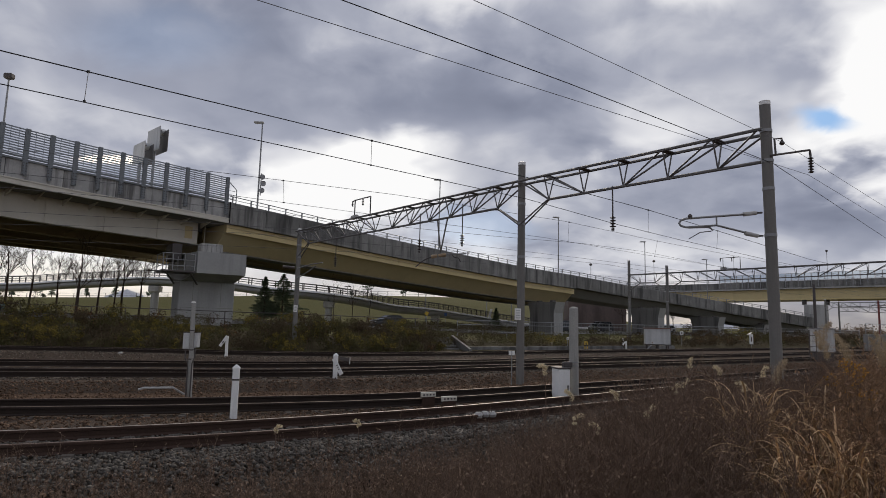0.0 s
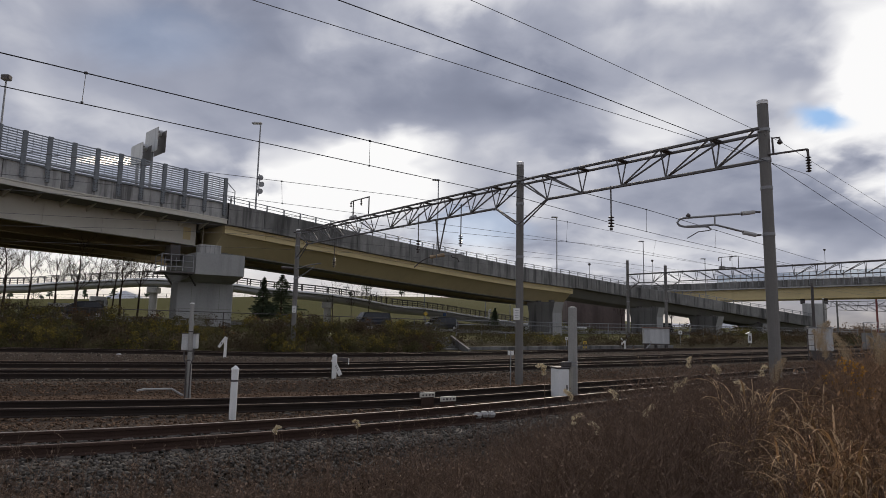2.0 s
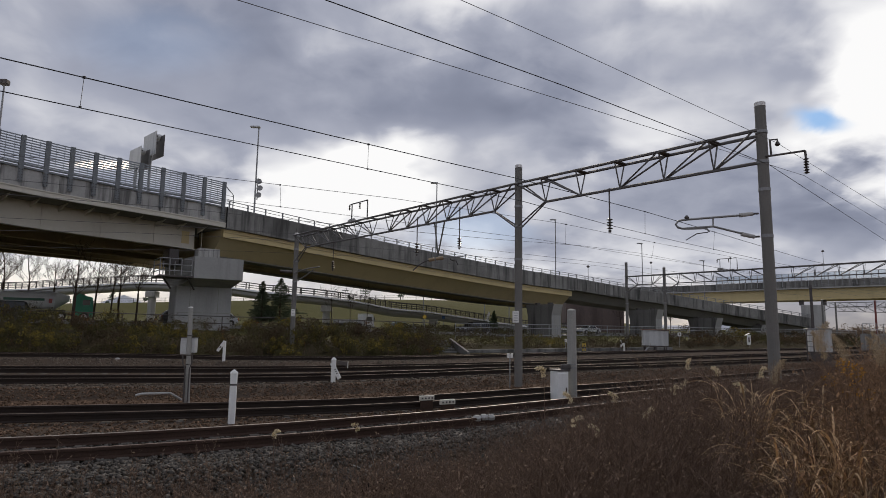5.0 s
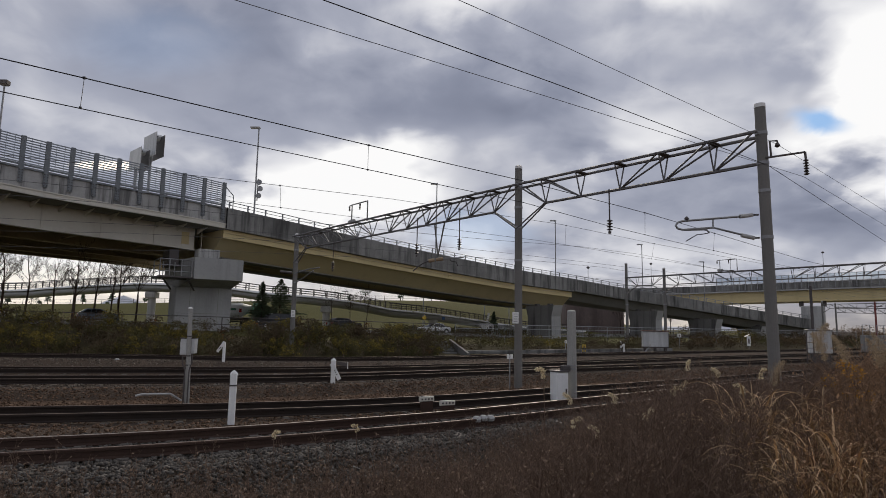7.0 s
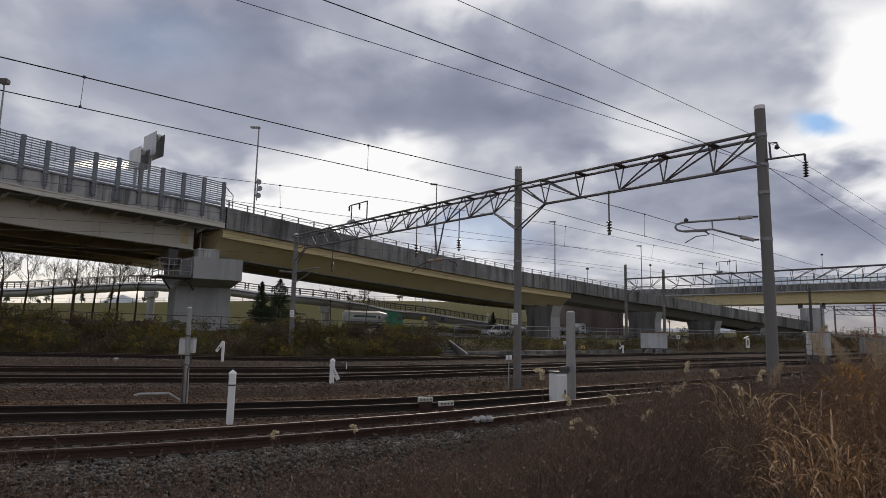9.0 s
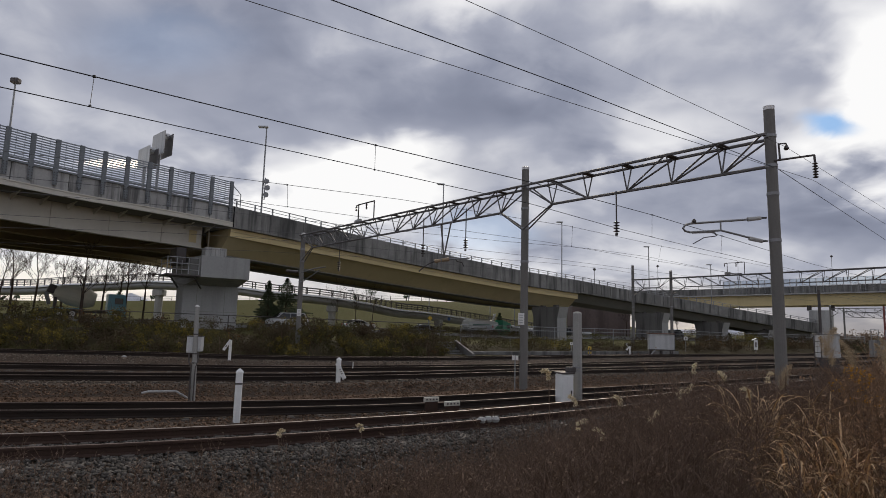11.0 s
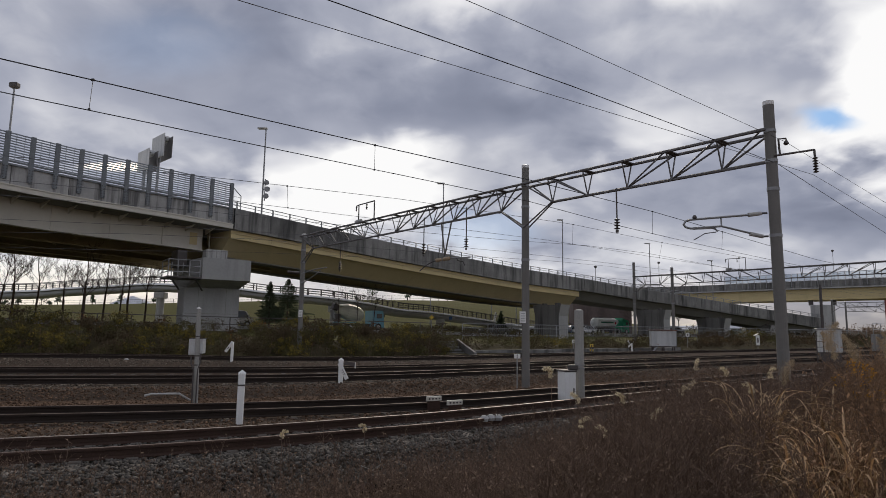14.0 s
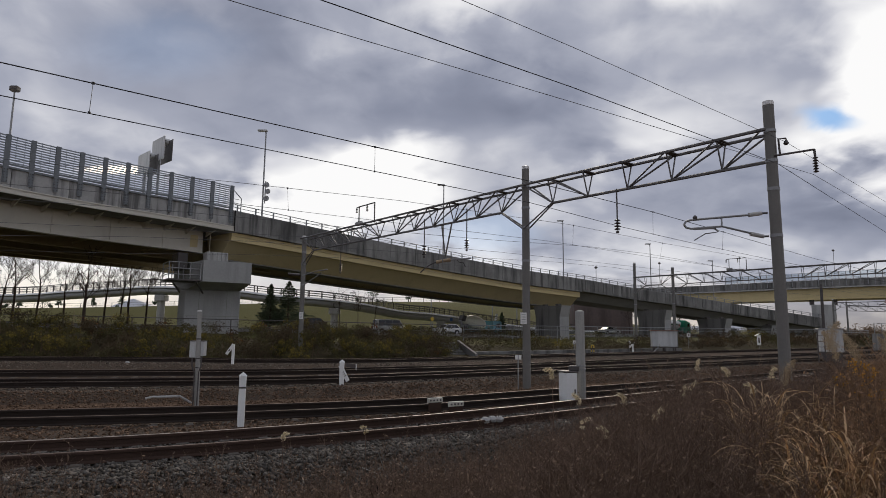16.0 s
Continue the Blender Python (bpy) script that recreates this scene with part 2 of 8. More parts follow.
M_LOUVRE = mat("grey_louvre_panel", (0.25, 0.275, 0.30), (0.20, 0.22, 0.245), 0.5, 0.3, scale=2, fine=20, bump=0.05)
M_RAIL = mat("rusty_rail", (0.068, 0.041, 0.030), (0.045, 0.030, 0.024), 0.8, 0.2, scale=2, fine=40, bump=0.3, spec=0.25)
M_RAIL_DARK = mat("dark_oiled_rail", (0.030, 0.023, 0.019), (0.045, 0.030, 0.023), 0.8, 0.1, scale=2, fine=40, bump=0.3, spec=0.2)
M_RAILTOP = mat("polished_rail_top", (0.36, 0.30, 0.255), (0.26, 0.21, 0.175), 0.5, 0.7, scale=2, fine=60, bump=0.03)
M_RAILTOP_DULL = mat("dull_rail_top", (0.15, 0.105, 0.08), (0.10, 0.07, 0.055), 0.6, 0.5, scale=2, fine=60, bump=0.05)
M_SLEEPER = mat("sleeper_concrete", (0.165, 0.145, 0.125), (0.105, 0.088, 0.075), 0.9, scale=2, fine=30, bump=0.3, objvar=0.3, spec=0.2)
M_WHITE = mat("white_painted_concrete", (0.84, 0.84, 0.82), (0.76, 0.76, 0.74), 0.55, scale=3, fine=40, bump=0.08, streak=0.2, streak_at=0.58, grain_mix=0.2)
M_GREYBOX = mat("grey_painted_metal", (0.55, 0.56, 0.56), (0.47, 0.48, 0.48), 0.5, 0.1, scale=2, fine=30, bump=0.05, streak=0.3)
M_WIRE = mat("dark_wire", (0.035, 0.035, 0.037), (0.05, 0.045, 0.04), 0.6, 0.5, scale=5, fine=40, bump=0)
M_PORCELAIN = mat("brown_porcelain", (0.06, 0.045, 0.04), (0.04, 0.035, 0.03), 0.25, scale=5, fine=40, bump=0)
M_TUBE = mat("pale_walkway_girder", (0.37, 0.375, 0.375), (0.31, 0.315, 0.318), 0.5, scale=0.5, fine=6, bump=0.03, streak=0.3, streak_at=0.54, grain_mix=0.15)
M_BARK = mat("bark", (0.075, 0.055, 0.045), (0.050, 0.038, 0.032), 0.95, scale=4, fine=30, bump=0.6, spec=0.06)
M_NEEDLE = mat("spruce_needles", (0.120, 0.155, 0.100), (0.140, 0.175, 0.112), 0.9, scale=1, fine=10, bump=0, island=0.45, trans=0.15, spec=0.06)
M_LEAF = mat("hedge_leaf", (0.082, 0.078, 0.034), (0.088, 0.071, 0.039), 0.95, scale=0.35, fine=5, bump=0, island=0.25, trans=0.25, spec=0.06)
M_LEAF_GOLD = mat("yellow_autumn_leaf", (0.20, 0.155, 0.038), (0.13, 0.115, 0.034), 0.95, scale=0.8, fine=6, bump=0, island=0.4, trans=0.3, spec=0.06)
M_LEAF_RUST = mat("rust_autumn_leaf", (0.16, 0.075, 0.03), (0.11, 0.06, 0.03), 0.8, scale=0.8, fine=6, bump=0, island=0.5, trans=0.3, spec=0.06)
M_TWIG = mat("dry_brown_stem", (0.180, 0.125, 0.095), (0.135, 0.098, 0.075), 0.9, scale=2, fine=20, bump=0, island=0.3, trans=0.15, spec=0.06)
M_DRYLEAF = mat("withered_leaf", (0.240, 0.175, 0.130), (0.170, 0.125, 0.095), 0.9, scale=1.2, fine=12, bump=0, island=0.4, trans=0.25, spec=0.06)
M_STRAW = mat("golden_dry_grass", (0.64, 0.48, 0.30), (0.46, 0.335, 0.205), 0.85, scale=2, fine=20, bump=0, island=0.4, trans=0.4, spec=0.06)
M_FLUFF = mat("pale_seed_fluff", (0.78, 0.67, 0.48), (0.62, 0.52, 0.36), 0.95, scale=20, fine=90, bump=0.6, island=0.2, trans=0.3, spec=0.06)
M_PLUME = mat("beige_reed_plume", (0.42, 0.34, 0.235), (0.32, 0.25, 0.17), 0.95, scale=9, fine=60, bump=0, island=0.35, trans=0.35, spec=0.06)
M_LEAF_ORANGE = mat("orange_autumn_leaf", (0.46, 0.23, 0.04), (0.31, 0.17, 0.04), 0.9, scale=4, fine=30, bump=0, island=0.4, trans=0.4, spec=0.06)
M_REDREED = mat("russet_dry_reed", (0.31, 0.20, 0.125), (0.215, 0.145, 0.096), 0.9, scale=2, fine=20, bump=0, island=0.45, trans=0.3, spec=0.06)
M_GREENWEED = mat("small_green_weed", (0.07, 0.085, 0.03), (0.10, 0.09, 0.035), 0.9, scale=3, fine=20, bump=0, island=0.5, trans=0.25, spec=0.06)


# ---- mesh tools ----
class Geo:
    def __init__(self):
        self.v, self.f = [], []

    def add(self, verts, faces):
        n = len(self.v)
        self.v.extend(tuple(p) for p in verts)
        self.f.extend(tuple(i + n for i in f) for f in faces)
        return self

    def box(self, c, s, m=None, bevel=0.0):
        """A box at c of size s, turned by the matrix m; bevel cuts its edges."""
        hx, hy, hz = s[0] / 2, s[1] / 2, s[2] / 2
        if bevel:
            bm = bmesh.new()
            bmesh.ops.create_cube(bm, size=1.0, matrix=Matrix.Diagonal((s[0], s[1], s[2], 1)))
            bmesh.ops.bevel(bm, geom=bm.edges[:], offset=bevel, segments=1, affect="EDGES")
            bm.verts.index_update()
            vs, fs = [v.co.copy() for v in bm.verts], [[v.index for v in f.verts] for f in bm.faces]
            bm.free()
        else:
            vs = [Vector((x, y, z)) for x in (-hx, hx) for y in (-hy, hy) for z in (-hz, hz)]
            fs = [(0, 1, 3, 2), (4, 6, 7, 5), (0, 4, 5, 1), (2, 3, 7, 6), (0, 2, 6, 4), (1, 5, 7, 3)]
        if m is not None:
            vs = [m @ p for p in vs]
        return self.add([p + Vector(c) for p in vs], fs)

    def tube(self, p0, p1, r0, r1=None, n=8, caps=True):
        r1 = r0 if r1 is None else r1
        p0, p1 = Vector(p0), Vector(p1)
        d = (p1 - p0).normalized()
        a = d.orthogonal().normalized()
        b = d.cross(a)
        ring = [(math.cos(2 * math.pi * i / n), math.sin(2 * math.pi * i / n)) for i in range(n)]
        vs = [p0 + (a * c + b * s) * r0 for c, s in ring] + [p1 + (a * c + b * s) * r1 for c, s in ring]
        fs = [(i, (i + 1) % n, n + (i + 1) % n, n + i) for i in range(n)]
        if caps:
            fs += [tuple(range(n - 1, -1, -1)), tuple(range(n, 2 * n))]
        return self.add(vs, fs)

    def pipe(self, pts, r, n=6):
        """One continuous round bar through the points."""
        pts = [Vector(p) for p in pts]
        vs, fs, a = [], [], None
        for i, p in enumerate(pts):
            d = (pts[min(i + 1, len(pts) - 1)] - pts[max(i - 1, 0)]).normalized()
            a = d.orthogonal() if a is None else a - d * a.dot(d)
            a.normalize()
            b = d.cross(a)
            vs += [p + (a * math.cos(2 * math.pi * k / n) + b * math.sin(2 * math.pi * k / n)) * r for k in range(n)]
        for i in range(len(pts) - 1):
            fs += [(i * n + k, i * n + (k + 1) % n, (i + 1) * n + (k + 1) % n, (i + 1) * n + k) for k in range(n)]
        fs += [tuple(range(n - 1, -1, -1)), tuple(range((len(pts) - 1) * n, len(pts) * n))]
        return self.add(vs, fs)

    def lathe(self, base, prof, n=10, axis=None):
        """A turned body: prof is (radius, height) from the bottom."""
        vs, fs = [], []
        for r, h in prof:
            vs += [Vector(base) + Vector((r * math.cos(2 * math.pi * i / n), r * math.sin(2 * math.pi * i / n), h)) for i in range(n)]
        for k in range(len(prof) - 1):
            fs += [(k * n + i, k * n + (i + 1) % n, (k + 1) * n + (i + 1) % n, (k + 1) * n + i) for i in range(n)]
        fs += [tuple(range(n - 1, -1, -1)), tuple(range((len(prof) - 1) * n, len(prof) * n))]
        return self.add(vs, fs)

    def sweep(self, path, prof, caps=True, closed=True):
        """Carries the profile (offset to the far side, height) along a path of 3D points."""
        path = [Vector(p) for p in path]
        k, vs, fs = len(prof), [], []
        for i, p in enumerate(path):
            t = path[min(i + 1, len(path) - 1)] - path[max(i - 1, 0)]
            side = Vector((-t.y, t.x, 0)).normalized()
            vs += [p + side * a + Vector((0, 0, b)) for a, b in prof]
        for i in range(len(path) - 1):
            for j in range(k if closed else k - 1):
                j2 = (j + 1) % k
                fs.append((i * k + j, (i + 1) * k + j, (i + 1) * k + j2, i * k + j2))
        if caps and closed:
            fs += [tuple(range(k)), tuple(range(len(path) * k - 1, (len(path) - 1) * k - 1, -1))]
        return self.add(vs, fs)


def part(name, geo, material, parent=None, label="", smooth=False, world=True):
    """Links a Geo as one mesh object under parent. world: its points are given in the place's own axes."""
    me = bpy.data.meshes.new(name)
    me.from_pydata([tuple(p) for p in geo.v], [], geo.f)
    me.materials.append(material)
    if smooth:
        me.shade_smooth()
    ob = new(name, me)
    if parent is not None:
        ob.parent = parent
        if world:
            base = parent
            m = Matrix.Identity(4)
            while base is not None:
                m = base.matrix_basis @ m
                base = base.parent
            me.transform(m.inverted())
    if label:
        tagged(ob, label)
    return ob


def thing(name, at, label, category, group="", kind="", rz=0.0):
    ob = new(name)
    ob.matrix_basis = pose(at[0], at[1], at[2], 0, 0, rz)
    ob.empty_display_size = 0.2
    return tagged(ob, label, category, group, kind)


def spline(pts, step=1.0):
    """A smooth line through the points (Catmull-Rom)."""
    pts = [Vector(p) for p in pts]
    q = [pts[0] * 2 - pts[1]] + pts + [pts[-1] * 2 - pts[-2]]
    out = []
    for i in range(1, len(q) - 2):
        a, b, c, d = q[i - 1:i + 3]
        n = max(2, int((c - b).length / step))
        for k in range(n):
            t = k / n
            out.append(0.5 * (2 * b + (c - a) * t + (2 * a - 5 * b + 4 * c - d) * t * t + (3 * b - a - 3 * c + d) * t ** 3))
    out.append(pts[-1])
    return out


def along(path, step, start=0.0, stop=1e9):
    """Points and unit tangents every step metres along a path."""
    out, done, want = [], 0.0, start
    for a, b in zip(path, path[1:]):
        n = (b - a).length
        while done + n >= want and want <= stop:
            out.append((a.lerp(b, (want - done) / n), (b - a).normalized()))
            want += step
        done += n
    return out


def shift(path, side, up=0.0):
    """The path moved sideways (towards its far side) and up."""
    out = []
    for i, p in enumerate(path):
        t = path[min(i + 1, len(path) - 1)] - path[max(i - 1, 0)]
        out.append(p + Vector((-t.y, t.x, 0)).normalized() * side + Vector((0, 0, up)))
    return out


def height_on(path, x):
    """The y of a plan line at x (the line runs on straight past its ends)."""
    a, b = path[0], path[1]
    if x > path[-1].x:
        a, b = path[-2], path[-1]
    elif x > path[0].x:
        for a, b in zip(path, path[1:]):
            if a.x <= x <= b.x:
                break
    return a.y + (b.y - a.y) * (x - a.x) / (b.x - a.x)


# ---- plan: tracks, road ----
track_near = spline([(-40, -4, 0), (-20, 3.3, 0), (-10.5, 6.6, 0), (-5.7, 8.15, 0), (-3.2, 9.28, 0), (-1.2, 10.46, 0), (0.9, 11.9, 0), (6, 16.0, 0), (14, 22.6, 0), (40, 43.5, 0), (90, 82, 0)], 0.8)
track_second = spline([(-50, 0.5, 0), (-20, 8.2, 0), (-8.1, 11.05, 0), (-3.3, 12.5, 0), (-0.2, 13.95, 0), (2.95, 16.15, 0), (6.95, 19.0, 0), (13.1, 23.6, 0), (40, 44.9, 0), (90, 84, 0)], 0.8)
track_third = spline([(-60, 7, 0), (-25, 14.2, 0), (-12.6, 17.2, 0), (-8.95, 18.05, 0), (-4.9, 19.2, 0), (-1.35, 21.15, 0), (3.05, 24.2, 0), (12.4, 30.2, 0), (40, 49.5, 0), (90, 86.5, 0)], 1.0)
track_fourth = spline([(-60, 11, 0), (-25, 18.4, 0), (-14.9, 20.5, 0), (-10.6, 21.45, 0), (-5.8, 22.65, 0), (0.8, 26.2, 0), (6.6, 30.2, 0), (17.4, 38.3, 0), (40, 54.5, 0), (90, 90.5, 0)], 1.0)
track_far = spline([(-60, 23, 0), (-30, 27.3, 0), (-20, 28.7, 0), (-13.8, 29.3, 0), (-8.6, 29.2, 0), (-2.1, 31.4, 0), (8.5, 39.4, 0), (22.0, 48.9, 0), (40, 61, 0), (90, 95, 0)], 1.0)
TRACKS = [track_near, track_second, track_third, track_fourth, track_far]
ROAD_SLOPE = 0.7


def road_z(x):
    return 0.5 + 0.022 * max(0.0, -x) - 0.30 * smooth_step(0, 10, x) * smooth_step(27, 13, x)


def far_drop(x):
    """How far the carriageway behind the median lies below the front one."""
    return 0.45 * smooth_step(-14, 5, x) * smooth_step(27, 13, x)


def smooth_step(a, b, x):
    t = min(1.0, max(0.0, (x - a) / (b - a)))
    return t * t * (3 - 2 * t)


def ground_z(x, y):
    d1 = (height_on(TRACKS[0], x) - y) * 0.82          # in front of the nearest track
    d5 = (y - height_on(TRACKS[4], x)) * 0.83          # behind the furthest track
    dr = (y - (88.25 + ROAD_SLOPE * x)) * 0.819        # behind the road's middle
    z = -0.42
    if d1 > 1.4:
        z = -0.42 - 0.33 * smooth_step(1.4, 2.8, d1) + 0.75 * smooth_step(3.0, 6.5, d1)
    if d5 > 2.0:
        lift = smooth_step(2.0, 8.5, d5)
        z = -0.42 + (road_z(x) - 0.25 + 0.42) * lift
    if dr > -6.5:
        z = road_z(x) - 0.12 - far_drop(x) * smooth_step(0.3, 1.3, dr) * smooth_step(9.5, 6.6, dr)
    ridge = max(150.0, 138.0 + ROAD_SLOPE * x)
    top = 5.0 + 2.7 * smooth_step(-115, -5, x) - 6.2 * smooth_step(5, 75, x)
    if y > ridge - 40 and dr > 8:
        z += (top - z) * smooth_step(ridge - 40, ridge, y)
    if y > ridge + 8:
        z += (-1.0 - z) * smooth_step(ridge + 8, ridge + 90, y)
    return z


def make_ground():
    def axis(near, far, step, grow):
        out, x, s = [0.0], 0.0, step
        while x < far:
            if x > near:
                s *= grow
            x += s
            out.append(x)
        return out
    half = axis(70, 4000, 1.1, 1.22)
    xs = [-v for v in reversed(half[1:])] + half
    ys = [-v for v in reversed(axis(4, 3000, 1.0, 1.5)[1:])] + axis(165, 4500, 0.9, 1.22)
    g = Geo()
    g.v = [(x, y, ground_z(x, y) + (0.04 * noise.noise((x * 0.9, y * 0.9, 0)) if abs(x) < 90 and y < 80 else 0)) for y in ys for x in xs]
    n = len(xs)
    mats = []
    for j in range(len(ys) - 1):
        for i in range(n - 1):
            g.f.append((j * n + i, j * n + i + 1, (j + 1) * n + i + 1, (j + 1) * n + i))
            x, y = xs[i], ys[j]
            d5 = (y - height_on(TRACKS[4], x)) * 0.83
            mats.append(0 if d5 <= 1.5 else 2 if d5 < 13 else 1)
    ob = part("ground", g, M_SOIL, smooth=True)
    ob.data.materials.append(M_GRASS)
    ob.data.materials.append(M_BANK)
    for p, k in zip(ob.data.polygons, mats):
        p.material_index = k
    return tagged(ob, "brown soil between tracks and olive grass on the levee", "ground", kind="structure")


make_ground()


# ---- tracks ----
def rail_profile(o):
    return [(o - 0.06, -0.15), (o + 0.06, -0.15), (o + 0.06, -0.138), (o + 0.012, -0.115), (o + 0.010, -0.045), (o + 0.034, -0.035),
            (o + 0.034, -0.008), (o + 0.026, 0), (o - 0.026, 0), (o - 0.034, -0.008), (o - 0.034, -0.035), (o - 0.010, -0.045), (o - 0.012, -0.115), (o - 0.06, -0.138)]


SLEEPER_MESH = None


def make_track(path, far, shiny, lo, hi):
    mid = path[len(path) // 2]
    words = "rusty rails on sleepers in rust-brown ballast" if far else "rusty steel rails on concrete sleepers in grey ballast"
    tr = thing("railway_track", (mid.x, mid.y, -0.4), words, "railway track", "railway tracks")
    for o in (-0.495, 0.56):
        ob = part("rail", Geo().sweep(path, rail_profile(o)), M_RAIL if shiny else M_RAIL_DARK, tr)
        part("railhead", Geo().sweep(path, [(o - 0.024, 0.001), (o + 0.024, 0.001), (o + 0.024, 0.004), (o - 0.024, 0.004)]),
             M_RAILTOP if (shiny and o > 0) else M_RAILTOP_DULL, ob, "worn steel running surface")
    part("ballast_bed", Geo().sweep(path, [(-2.3, -0.5), (-1.45, -0.19), (1.45, -0.19), (2.3, -0.5)]), M_BALLAST, tr)
    rest = Geo()
    for p, t in along(path, 0.62):
        ang = math.atan2(t.y, t.x)
        if lo <= p.x <= hi:
            global SLEEPER_MESH
            if SLEEPER_MESH is None:
                s = Geo().box((0, 0, 0), (0.24, 2.05, 0.16), bevel=0.02)
                for y in (-0.495, 0.56):
                    s.box((0, y, 0.085), (0.15, 0.30, 0.035), bevel=0.008)
                SLEEPER_MESH = bpy.data.meshes.new("sleeper")
                SLEEPER_MESH.from_pydata([tuple(v) for v in s.v], [], s.f)
                SLEEPER_MESH.materials.append(M_SLEEPER)
            ob = new("sleeper", SLEEPER_MESH)
            ob.parent = tr
            ob.matrix_basis = tr.matrix_basis.inverted() @ (Matrix.Translation((p.x, p.y, -0.240 if path is TRACKS[0] else -0.275)) @ Matrix.Rotation(ang, 4, "Z"))
        elif -45 < p.x < 70:
            rest.box((p.x, p.y, -0.275), (0.24, 2.05, 0.16), Matrix.Rotation(ang, 3, "Z"))
    if rest.v:
        tagged(part("far_sleepers", rest, M_SLEEPER, tr), kind="stuff")
    return tr


for i, path in enumerate(TRACKS):
    make_track(path, i > 1, i == 0, *((-14, 22) if i < 2 else (-16, 14)))


# ---- viaduct ----
EDGE = spline([(-58, 8, 16.8), (-46, 26.5, 14.95), (-33.7, 44, 13.48), (-21.1, 58, 12.85), (-5, 74.0, 11.45), (11, 88, 10.17), (21.6, 96, 9.54),
               (32, 103, 8.66), (43.1, 109, 7.75), (55.6, 113.5, 6.34), (71.7, 118, 4.43), (75.5, 118.9, 4.0)], 1.5)
J1 = min(range(len(EDGE)), key=lambda i: abs(EDGE[i].x + 21.1))
J2 = min(range(len(EDGE)), key=lambda i: abs(EDGE[i].x - 21.8))
LEFT, MIDDLE, RIGHT = EDGE[:J1 + 1], EDGE[J1:J2 + 1], EDGE[J2:]


def cross(path, g, o0, o1, z0, z1, skew=0.0):
    """A bar of the cross-section between two offsets and two heights."""
    return g.sweep(path, [(o0 + skew, z0), (o0, z1), (o1, z1), (o1 - skew, z0)])


